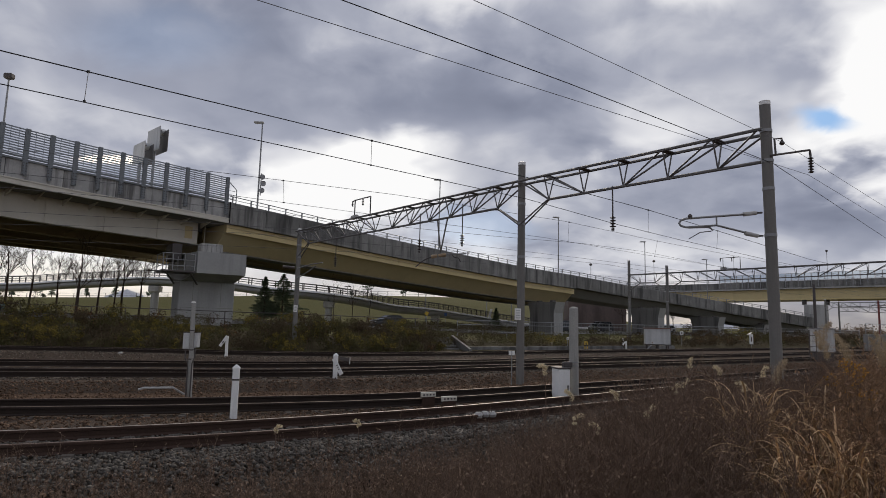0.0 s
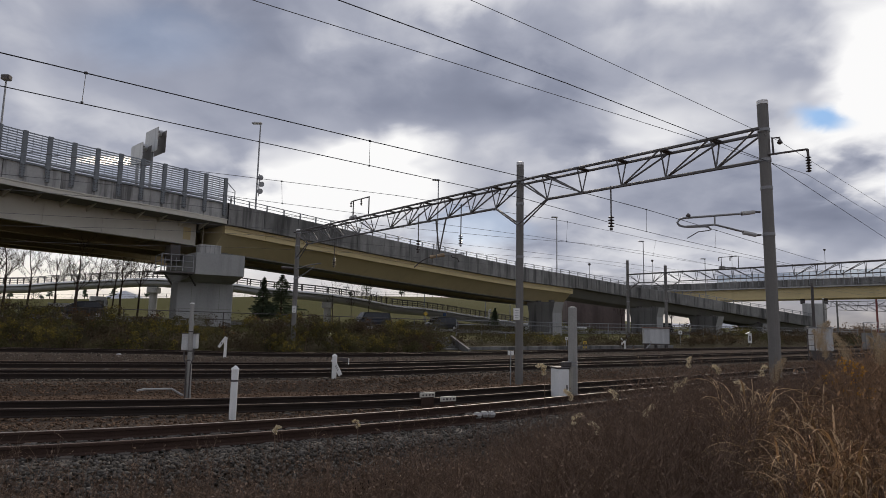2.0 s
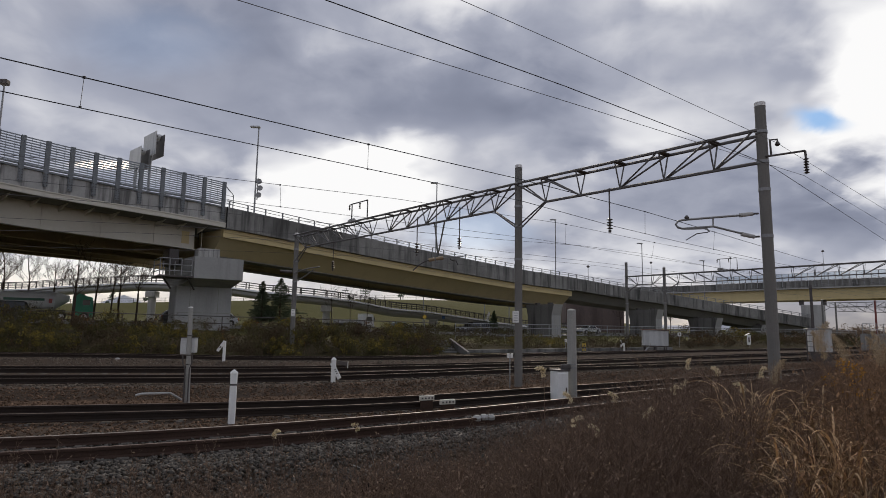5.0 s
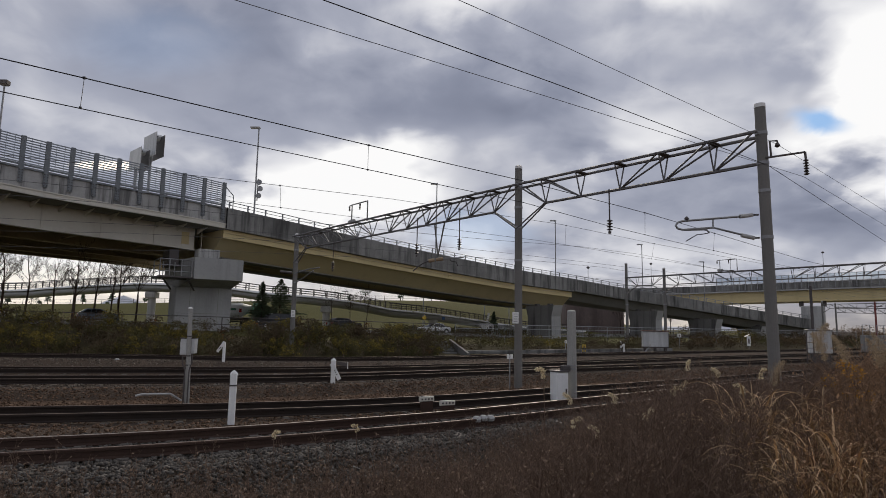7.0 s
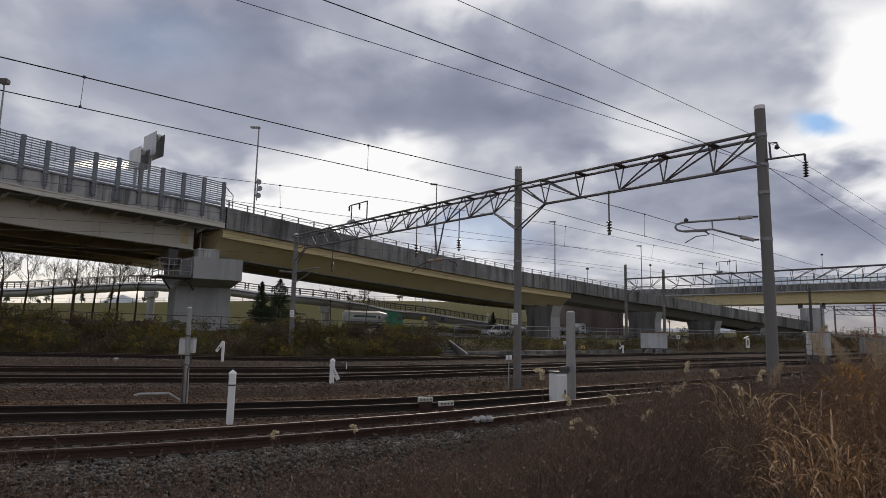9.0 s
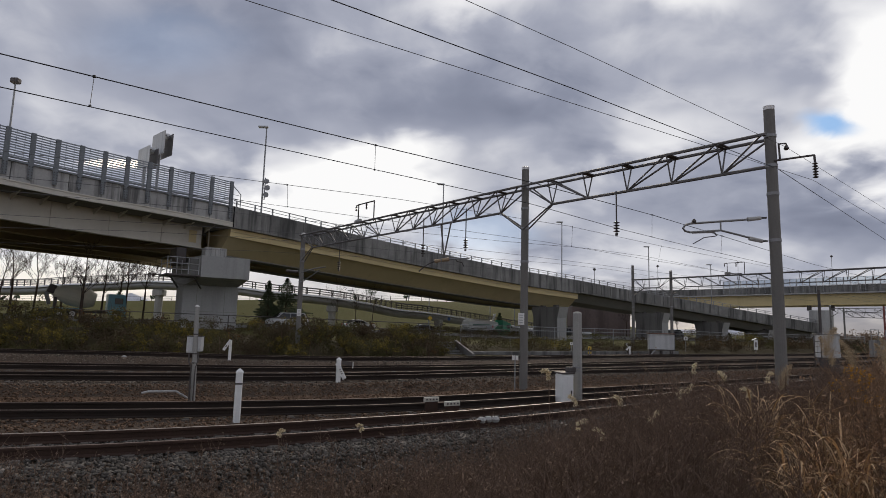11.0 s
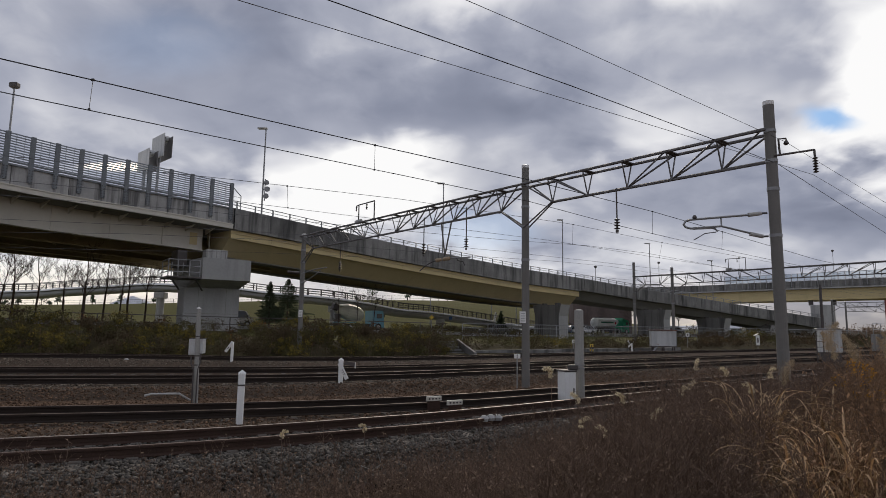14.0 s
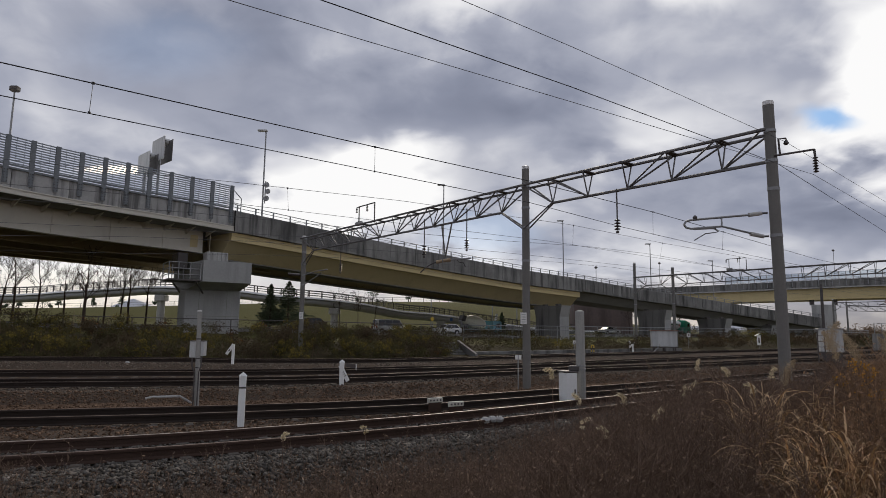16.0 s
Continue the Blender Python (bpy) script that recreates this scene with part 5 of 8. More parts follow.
part("board", Geo().box((-10.0, 27.83, 0.52), (0.13, 0.02, 0.56), Matrix.Rotation(radians(34), 3, "Y"), 0.005), M_WHITE, gp, "white slanted gradient board")
part("figure_bar", Geo().box((-10.03, 27.81, 0.47), (0.05, 0.006, 0.10), Matrix.Rotation(radians(34), 3, "Y")), M_STEEL_DARK, gp)
make_white_post(16.0, 52.9, -0.3, 0.85, 0.14, 1, label="small white gradient post by the far track")


def make_box_pole():
    p = thing("equipment_post", (-6.32, 15.4, -0.35), "leaning grey post carrying two white cable boxes", "equipment post")
    a, b = Vector((-6.30, 15.4, -0.5)), Vector((-6.37, 15.4, 2.0))
    part("post", Geo().tube(a, b, 0.064, 0.054, 10), M_POST, p)
    part("post_cap", Geo().lathe((b.x, b.y, b.z), [(0.058, -0.02), (0.058, 0.01), (0.02, 0.02)], 10), M_WHITE, p)
    for dx, w, h, zz in ((-0.13, 0.17, 0.42, 1.02), (0.11, 0.09, 0.38, 1.04)):
        bx = part("cable_box", Geo().box((-6.36 + dx, 15.50, zz), (w, 0.2, h), None, 0.015), M_GREYBOX, p, "pale grey cable box")
        part("lid_lip", Geo().box((-6.36 + dx, 15.50, zz + h / 2), (w + 0.02, 0.23, 0.02)), M_STEEL_DARK, bx)
    for z in (1.27, 0.78, 0.55):
        part("strap", Geo().lathe((-6.345, 15.4, z), [(0.070, 0), (0.070, 0.03)], 10), M_STEEL_DARK, p)
    part("conduit", Geo().pipe([(-6.47, 15.35, 0.8), (-6.45, 15.33, 0.6), (-6.38, 15.33, 0.45), (-6.37, 15.33, -0.4)], 0.018, 5), M_STEEL_DARK, p)
    part("conduit", Geo().pipe([(-6.22, 15.35, 0.85), (-6.22, 15.33, 0.62), (-6.27, 15.33, 0.45), (-6.27, 15.33, -0.4)], 0.015, 5), M_STEEL_DARK, p)
    part("ground_pipe", Geo().pipe([(-6.4, 15.3, -0.3), (-6.6, 15.1, -0.12), (-7.2, 14.9, -0.12), (-7.35, 14.9, -0.16)], 0.03, 6), M_CONC_LIGHT, p)


make_box_pole()


def make_short_post():
    p = thing("concrete_post", (3.40, 15.5, -0.5), "bare pale concrete post beside a signal cabinet", "concrete post")
    part("shaft", Geo().lathe((3.42, 15.5, -0.6), [(0.125, 0), (0.115, 2.68)], 16), M_POST, p)
    part("domed_top", Geo().lathe((3.42, 15.5, 2.08), [(0.115, 0), (0.10, 0.03), (0.04, 0.05)], 16), M_POST, p)
    for z in (0.62, 0.70):
        part("clamp_band", Geo().lathe((3.42, 15.5, z), [(0.132, 0), (0.132, 0.03)], 16), M_STEEL, p)
    c = thing("signal_cabinet", (3.0, 15.4, -0.45), "battered white metal signal cabinet at the post's foot", "cabinet")
    m = Matrix.Rotation(radians(20), 3, "Z")
    part("body", Geo().box((3.06, 15.35, 0.05), (0.34, 0.34, 1.02), m, 0.02), M_WHITE, c)
    part("roof", Geo().box((3.06, 15.35, 0.58), (0.39, 0.39, 0.04), m, 0.015), M_STEEL_DARK, c)
    d = part("door", Geo().box(Vector((3.06, 15.35, 0.05)) + m @ Vector((-0.02, -0.182, 0)), (0.27, 0.02, 0.92), m, 0.005), M_WHITE, c)
    part("handle", Geo().box(Vector((3.06, 15.35, 0.1)) + m @ Vector((0.08, -0.205, 0)), (0.03, 0.03, 0.12), m, 0.005), M_STEEL_DARK, d)
    part("cable_head", Geo().box((3.22, 15.36, 0.66), (0.26, 0.14, 0.14), m, 0.03), M_STEEL_DARK, c)


make_short_post()


def make_point_lock(x, y, rz):
    b = thing("rail_brace", (x, y, -0.05), "pale painted bolted steel plate on the rail", "rail brace", "rail braces")
    m = Matrix.Rotation(radians(rz), 3, "Z")
    part("plate", Geo().box((x, y, 0.09), (0.36, 0.05, 0.10), m, 0.008), M_CREAM, b)
    for k in (-0.12, -0.04, 0.04, 0.12):
        part("bolt", Geo().box(Vector((x, y, 0.09)) + m @ Vector((k, -0.03, 0)), (0.03, 0.02, 0.03), m), M_STEEL_DARK, b)
    part("foot", Geo().box((x, y, -0.06), (0.3, 0.04, 0.22), m), M_RAIL, b)


make_point_lock(-0.24, 13.2, 30)
make_point_lock(0.20, 12.6, 30)

s = thing("trackside_marker", (2.44, 20.6, -0.35), "thin grey stake with a small white twin plate", "marker")
part("stake", Geo().tube((2.43, 20.6, -0.5), (2.43, 20.6, 0.72), 0.02, n=6), M_STEEL, s)
for k in (-0.06, 0.06):
    part("plate", Geo().box((2.43 + k, 20.56, 0.66), (0.09, 0.015, 0.15), None, 0.003), M_WHITE, s)


M_RUST_ROOF = mat("red_brown_roof_paint", (0.17, 0.085, 0.065), (0.12, 0.065, 0.05), 0.8, scale=2, fine=20, bump=0.1)


def make_hut():
    h = thing("equipment_hut", (17.8, 49.3, -0.3), "pale grey trackside equipment hut raised on steel legs", "equipment hut")
    m = Matrix.Rotation(radians(-14), 3, "Z")
    c = Vector((17.8, 49.6, 0))
    part("body", Geo().box(c + Vector((0, 0, 0.88)), (1.95, 1.5, 1.25), m, 0.02), M_GREYBOX, h)
    part("roof", Geo().box(c + Vector((0, 0, 1.53)), (2.1, 1.65, 0.07), m, 0.015), M_RUST_ROOF, h, "rusty red-brown roof edge")
    part("corner_trim", Geo().box(c + m @ Vector((0.96, -0.76, 0)) + Vector((0, 0, 0.88)), (0.06, 0.06, 1.25), m), M_STEEL, h)
    for a in (-0.8, 0, 0.8):
        for b in (-0.6, 0.6):
            part("leg", Geo().box(c + m @ Vector((a, b, 0)) + Vector((0, 0, -0.05)), (0.1, 0.1, 0.65), m), M_STEEL_DARK, h)
    part("base_frame", Geo().box(c + Vector((0, 0, 0.22)), (2.0, 1.55, 0.08), m), M_STEEL_DARK, h)
    part("cable_duct", Geo().pipe([c + m @ Vector((-0.5, -0.7, 0.2)), c + m @ Vector((-0.9, -1.0, -0.2)), c + m @ Vector((-1.2, -1.2, -0.3))], 0.06, 6), M_STEEL, h)


make_hut()


def make_big_cabinet():
    h = thing("relay_cabinet", (22.6, 36.3, -0.3), "large pale grey relay cabinet behind the reeds", "cabinet")
    part("body", Geo().box((23.15, 36.6, 1.09), (1.2, 0.9, 1.35), Matrix.Rotation(radians(-20), 3, "Z"), 0.03), M_GREYBOX, h)
    part("roof", Geo().box((23.15, 36.6, 1.80), (1.32, 1.02, 0.06), Matrix.Rotation(radians(-20), 3, "Z"), 0.02), M_STEEL, h)
    part("door_seam", Geo().box(Vector((23.15, 36.6, 1.09)) + Matrix.Rotation(radians(-20), 3, "Z") @ Vector((0, -0.453, 0)), (0.02, 0.012, 1.2), Matrix.Rotation(radians(-20), 3, "Z")), M_STEEL_DARK, h)
    part("plinth", Geo().box((23.15, 36.6, 0.0), (1.05, 0.8, 0.83), Matrix.Rotation(radians(-20), 3, "Z"), 0.02), M_STEEL_DARK, h)
    l = thing("ladder_mast", (21.9, 35.2, -0.3), "dark steel ladder mast with a signal beside the cabinet", "mast")
    for k in (-0.2, 0.2):
        part("stile", Geo().tube((21.75 + k, 35.2, -0.4), (21.75 + k, 35.2, 1.7), 0.035, n=6), M_STEEL_DARK, l)
    for k in range(5):
        part("rung", Geo().tube((21.55, 35.2, 0.1 + k * 0.32), (21.95, 35.2, 0.1 + k * 0.32), 0.018, n=5), M_STEEL_DARK, l)
    part("post", Geo().tube((26.2, 42.0, -0.4), (26.2, 42.0, 4.9), 0.11, 0.09, 8), M_STEEL_DARK, l)


make_big_cabinet()


def make_small_sign(x, y, z0, h, w, bh, rz, body, label, round_top=False):
    s = thing("trackside_sign", (x, y, z0), label, "sign", "trackside signs")
    m = Matrix.Rotation(radians(rz), 3, "Z")
    part("post", Geo().tube((x, y + 0.03, z0 - 0.2), (x, y + 0.03, z0 + h), 0.03, n=6), M_STEEL, s)
    b = part("board", Geo().box((x, y, z0 + h - bh / 2), (w, 0.03, bh), m, 0.006), body, s)
    if round_top:
        part("hood", Geo().box(Vector((x, y, z0 + h + 0.05)) + m @ Vector((-w * 0.55, -0.06, 0)), (w * 1.25, 0.22, 0.05), m @ Matrix.Rotation(radians(-24), 3, "Y"), 0.015), body, s, "white sloping hood")
    part("figure_bar", Geo().box(Vector((x, y, z0 + h - bh / 2)) + m @ Vector((0, -0.022, 0)), (w * 0.35, 0.006, bh * 0.5), m), M_STEEL_DARK, b)


make_small_sign(31.4, 60.9, -0.1, 1.25, 0.42, 1.0, 10, M_WHITE, "white hooded trackside signal board", True)
make_small_sign(22.6, 56.5, 0.0, 1.3, 0.35, 0.35, 5, M_WHITE, "small square white trackside sign")
make_small_sign(9.8, 46.5, -0.2, 0.9, 0.18, 0.22, 5, M_WHITE, "tiny white trackside plate")
wp = thing("trackside_sign", (14.6, 47.5, -0.3), "white slanted trackside arrow board on a short post", "sign", "trackside signs")
part("post", Geo().box((14.6, 47.5, 0.08), (0.11, 0.08, 0.8), None, 0.01), M_WHITE, wp)
part("board", Geo().box((14.44, 47.45, 0.32), (0.11, 0.03, 0.38), Matrix.Rotation(radians(45), 3, "Y"), 0.005), M_WHITE, wp)
M_SIGN_YELLOW = mat("yellow_sign_paint", (0.55, 0.37, 0.04), (0.45, 0.31, 0.04), 0.5, scale=4, fine=30, bump=0.02)
M_SIGN_BLUE = mat("blue_sign_paint", (0.05, 0.12, 0.32), (0.04, 0.10, 0.27), 0.5, scale=4, fine=30, bump=0.02)
mk = thing("trackside_marker", (10.75, 44.6, -0.4), "yellow and black striped hoop marker beside the track", "marker", "trackside signs")
for k in (-0.09, 0.09):
    leg = part("leg", Geo().box((10.75 + k, 44.6, -0.02), (0.08, 0.05, 0.8), None, 0.01), M_SIGN_YELLOW, mk)
    for z in (0.16, -0.14):
        part("stripe", Geo().box((10.75 + k, 44.6, z), (0.088, 0.058, 0.13)), M_TRIM_BLACK, leg, "black stripe")
part("top_bar", Geo().box((10.75, 44.6, 0.42), (0.26, 0.05, 0.08), None, 0.01), M_SIGN_YELLOW, mk)
rs = thing("road_sign", (-1.9, 78.0, 0.5), "yellow diamond road sign on a grey post beside the road", "road sign")
part("post", Geo().tube((-1.9, 78.0, 0.2), (-1.9, 78.0, 3.1), 0.04, n=8), M_STEEL, rs)
part("board", Geo().box((-1.9, 77.93, 2.62), (0.46, 0.03, 0.46), Matrix.Rotation(radians(45), 3, "Y"), 0.01), M_SIGN_YELLOW, rs)
bs = thing("road_sign", (0.70, 97.0, 0.4), "small blue sign on a thin post beside the ramp", "road sign")
part("post", Geo().tube((0.70, 97.0, -0.3), (0.70, 97.0, 3.05), 0.035, n=6), M_STEEL, bs)
part("board", Geo().box((0.70, 96.95, 2.80), (0.45, 0.03, 0.50), None, 0.01), M_SIGN_BLUE, bs)
lb = thing("warning_board", (8.75, 108.0, 0.5), "white leaning warning board on dark legs beside the ramp", "sign")
part("board", Geo().box((8.78, 107.9, 3.2), (0.42, 0.06, 1.75), Matrix.Rotation(radians(14), 3, "Y"), 0.02), M_WHITE, lb)
part("back_leg", Geo().tube((8.05, 108.1, -0.4), (8.85, 108.1, 4.0), 0.07, n=6), M_STEEL_DARK, lb)
part("front_leg", Geo().tube((8.55, 108.1, -0.4), (8.65, 108.0, 3.0), 0.06, n=6), M_STEEL_DARK, lb)
rb = thing("white_rag", (-15.0, 28.4, -0.2), "small white lump lying beside the far rail", "rubble")
part("lump", Geo().lathe((-15.0, 28.4, -0.2), [(0.12, 0), (0.095, 0.06), (0.03, 0.085)], 7), M_CONC_LIGHT, rb)
for x, y, z in ((0.85, 11.25, -0.02), (0.98, 11.33, -0.03), (0.72, 11.18, -0.03)):
    r = thing("pale_stone", (x, y, z), "pale stone lying on the near rail's sleeper", "stone", "pale stones")
    part("stone", Geo().lathe((x, y, z), [(0.07, -0.03), (0.09, 0.02), (0.05, 0.07)], 6), M_CONC_LIGHT, r)


# ---- kerb wall, steps and fences at the hedge ----
WALL = [p for p in shift(TRACKS[4], 4.6) if 1.4 < p.x < 21]
wl = tagged(part("retaining_wall", Geo().sweep(WALL, [(0, -0.6), (0, 0.03), (0.3, 0.03), (0.3, -0.6)]), M_CONC), "low pale concrete retaining wall behind the far track", "wall", kind="structure")
st = thing("steps", (0.5, 38.5, -0.4), "narrow concrete steps up the bank beside the hedge", "steps", kind="structure")
for k in range(6):
    part("step", Geo().box((0.9 - k * 0.16, 39.3 + k * 0.3, -0.3 + k * 0.17), (0.9, 0.32, 0.14), Matrix.Rotation(radians(30), 3, "Z"), 0.015), M_CONC, st)
part("side_wall", Geo().add([(1.85, 38.9, -0.5), (0.7, 41.0, -0.5), (0.7, 41.0, 0.75), (1.85, 38.9, -0.05), (2.05, 39.0, -0.5), (0.9, 41.1, -0.5), (0.84, 41.05, 0.75), (2.0, 38.96, -0.05)],
                            [(0, 1, 2, 3), (7, 6, 5, 4), (3, 2, 6, 7), (0, 3, 7, 4), (1, 5, 6, 2), (0, 4, 5, 1)]), M_CONC_DARK, st)
FENCE_R = [Vector((p.x, p.y, 0.72)) for p in shift(TRACKS[4], 10.5) if 0.3 < p.x + 4.6 and p.x < 62]
FENCE_R = [p for p in FENCE_R if p.x > 0.9]


def make_pipe_fence(path, h, step, bars, metal, label, mesh=False):
    a = path[len(path) // 2]
    f = thing("roadside_fence", (a.x, a.y, a.z), label, "fence", "roadside fences")
    for p, t in along(path, step):
        part("post", Geo().tube(p - Vector((0, 0, 0.6)), p + Vector((0, 0, h)), 0.04, n=6), metal, f)
    for z in bars:
        part("rail", Geo().pipe([p + Vector((0, 0, z)) for p in path], 0.03, 5), metal, f)
    if mesh:
        g = Geo()
        for p, t in along(path, 0.22):
            g.tube(p + Vector((0, 0, 0.1)), p + Vector((0, 0, h)), 0.010, n=3, caps=False)
        tagged(part("infill_bars", g, metal, f), kind="stuff")
    return f


make_pipe_fence(FENCE_R, 1.08, 2.6, (1.08, 0.75, 0.15), M_STEEL, "galvanised steel roadside fence above the bank", True)
FENCE_L = [Vector((p.x, p.y, 0.75 + 0.012 * max(0, -p.x))) for p in shift(TRACKS[4], 12.5) if -50 < p.x < 0.5]
make_pipe_fence(FENCE_L, 1.05, 2.2, (1.05, 0.55), M_STEEL_DARK, "thin dark pipe fence along the top of the hedge")
cl = thing("cable_trough", (-2, 6.3, -0.6), "black rubber pipe lying in the weeds", "pipe")
part("pipe", Geo().pipe([(-1.05, 7.26, -0.28), (-0.95, 7.35, -0.28), (-0.74, 7.52, -0.28), (-0.50, 7.64, -0.28)], 0.058, 12), M_RUBBER, cl)
tagged(part("far_building", Geo().box((33.4, 131, 3.4), (12.5, 5, 7.5), None, 0.08), M_CLADDING), "plain dark brown clad building seen under the ramp", "building", kind="structure")


# ---- vegetation ----
RNG = np.random.default_rng(7)


class Cloud:
    """Collects small triangles and quads as arrays, for leaves, stems and stones."""
    def __init__(self):
        self.v, self.f, self.n = [], [], 0

    def quads(self, p, a, b):
        """Quads centred at p with half axes a and b (arrays n x 3)."""
        k = len(p)
        v = np.stack([p - a - b * 0.15, p - b, p + a, p + b], 1).reshape(-1, 3)
        self.v.append(v)
        self.f.append(np.arange(4 * k).reshape(-1, 4) + self.n)
        self.n += 4 * k

    def blades(self, p0, p1, w):
        """Slim three-sided stems from p0 to p1, w wide at the foot, pointed at the tip."""
        d = p1 - p0
        s = np.cross(d, RNG.normal(size=d.shape))
        s /= np.linalg.norm(s, axis=1, keepdims=True) + 1e-9
        t = np.cross(d, s)
        t /= np.linalg.norm(t, axis=1, keepdims=True) + 1e-9
        w = np.asarray(w).reshape(-1, 1)
        r = [p0 + s * w, p0 - s * w * 0.5 + t * w * 0.87, p0 - s * w * 0.5 - t * w * 0.87]
        k = len(p0)
        q = [p1 + (x - p0) * 0.45 for x in r]
        v = np.stack(r + q, 1).reshape(-1, 3)
        base = np.arange(k)[:, None] * 6 + self.n
        for a, b in ((0, 1), (1, 2), (2, 0)):
            self.f.append(np.concatenate([base + a, base + b, base + b + 3, base + a + 3], 1))
        self.v.append(v)
        self.n += 6 * k

    def make(self, name, material, parent=None):
        v = np.concatenate(self.v)
        f = np.concatenate(self.f)
        me = bpy.data.meshes.new(name)
        me.vertices.add(len(v))
        me.vertices.foreach_set("co", v.astype(np.float32).ravel())
        me.loops.add(f.size)
        me.loops.foreach_set("vertex_index", f.astype(np.int32).ravel())
        me.polygons.add(len(f))
        me.polygons.foreach_set("loop_start", np.arange(0, f.size, 4, dtype=np.int32))
        me.update(calc_edges=True)
        me.validate()
        me.materials.append(material)
        ob = new(name, me)
        if parent is not None:
            ob.parent = parent
            me.transform(parent.matrix_basis.inverted())
        return ob


def unit(n):
    v = RNG.normal(size=(n, 3))
    return v / np.linalg.norm(v, axis=1, keepdims=True)


def leaves_round(cloud, centre, radii, n, size):
    """n leaves in the outer part of a lumpy ellipsoid."""
    d = unit(n)
    r = RNG.uniform(0.45, 1.0, (n, 1)) ** 0.6
    p = np.array(centre) + d * r * np.array(radii)
    a = unit(n)
    b = np.cross(a, unit(n))
    b /= np.linalg.norm(b, axis=1, keepdims=True) + 1e-9
    s = RNG.uniform(0.6, 1.3, (n, 1)) * size
    cloud.quads(p, a * s, b * s * 0.55)


M_LEAF_DARK = mat("brown_withered_hedge_leaf", (0.078, 0.059, 0.038), (0.062, 0.052, 0.030), 0.95, scale=0.5, fine=5, bump=0, island=0.3, trans=0.2, spec=0.06)


def make_hedge():
    hd = thing("hedge", (-15, 33, -0.3), "overgrown olive hedge with yellow and rust autumn leaves on the bank", "hedge", kind="stuff")
    green, dark, gold, rust, twig, straw = Cloud(), Cloud(), Cloud(), Cloud(), Cloud(), Cloud()
    rnd = random.Random(3)
    for p, t in along(TRACKS[4], 0.75):
        if not -52 < p.x < 6.0:
            continue
        n = Vector((-t.y, t.x, 0)).normalized()
        for d5 in (3.0, 4.2, 5.6, 7.4, 9.4):
            q = p + n * (d5 + rnd.uniform(-0.5, 0.5)) + t * rnd.uniform(-0.4, 0.4)
            if q.x > 0.25 - 0.16 * max(0.0, d5 - 4):
                continue
            if math.hypot(q.x - C1[0], q.y - C1[1]) < 2.6 and d5 < 5.0:
                continue
            gz = ground_z(q.x, q.y)
            lump = noise.noise((q.x * 0.55, q.y * 0.55, 4))
            want = 1.95 + 0.70 * smooth_step(-12, -30, q.x) + 0.65 * lump
            if q.x > -14:
                want = 1.98 - 0.2 * smooth_step(-3, 0, q.x) + 0.28 * lump
            top = gz + (want - gz) * (0.60 + 0.40 * smooth_step(3.0, 6.0, d5)) + 0.25 * smooth_step(6.0, 9.0, d5) + rnd.uniform(-0.22, 0.18)
            h = max(0.45, top - gz)
            for c in range(max(2, int(h / 0.42))):
                cx, cy, cz = q.x + rnd.uniform(-0.4, 0.4), q.y + rnd.uniform(-0.4, 0.4), gz + max(0.1, h - 0.55) * (0.10 + 0.90 * rnd.random())
                k = noise.noise((cx * 0.45, cy * 0.45, cz * 0.7)) + rnd.uniform(-0.2, 0.2) - 0.12 * smooth_step(-20, -32, cx)
                r = rnd.uniform(0.28, 0.62)
                m = int(150 if d5 < 8 else 90)
                leaves_round(green if k > -0.05 else dark, (cx, cy, cz), (r, r, r * 0.75), m, rnd.choice((0.035, 0.045, 0.055)))
                if k > 0.24:
                    for _ in range(int(2 + 5 * k)):
                        leaves_round(gold, (cx + rnd.uniform(-r, r), cy - rnd.uniform(0.0, 0.4), cz + rnd.uniform(-0.25, 0.25)), (0.17, 0.17, 0.15), 34, 0.042)
                elif k < -0.42 and rnd.random() < 0.5:
                    leaves_round(rust, (cx, cy - 0.2, cz), (r * 0.5, r * 0.5, r * 0.4), 30, 0.05)
            if d5 < 3.5:
                m = 16
                f0 = np.array([[q.x, q.y, gz]]) + RNG.normal(0, 0.4, (m, 3)) * [1, 1, 0]
                straw.blades(f0, f0 + np.stack([RNG.normal(0, 0.15, m), RNG.normal(0, 0.15, m), RNG.uniform(0.2, 0.55, m)], 1), 0.011)
            base = np.array([[q.x, q.y, gz]]) + RNG.normal(0, 0.35, (3, 3)) * [1, 1, 0]
            tip = base + np.stack([RNG.normal(0, 0.35, 3), RNG.normal(0, 0.35, 3), RNG.uniform(0.45, 0.95, 3) * h], 1)
            twig.blades(base, tip, 0.007)
    for c, m, nme in ((green, M_LEAF, "olive_leaves"), (dark, M_LEAF_DARK, "dark_leaves"), (gold, M_LEAF_GOLD, "yellow_leaves"), (rust, M_LEAF_RUST, "rust_leaves"), (twig, M_TWIG, "twigs"), (straw, M_GREENWEED, "verge_grass")):
        tagged(c.make(nme, m, hd), kind="stuff")
    # lower growth on the bank past the steps
    bk = thing("bank_shrubs", (14, 48, 0.2), "low brown and green shrubs on the bank below the fence", "shrubs", kind="stuff")
    green, gold, rust, brown = Cloud(), Cloud(), Cloud(), Cloud()
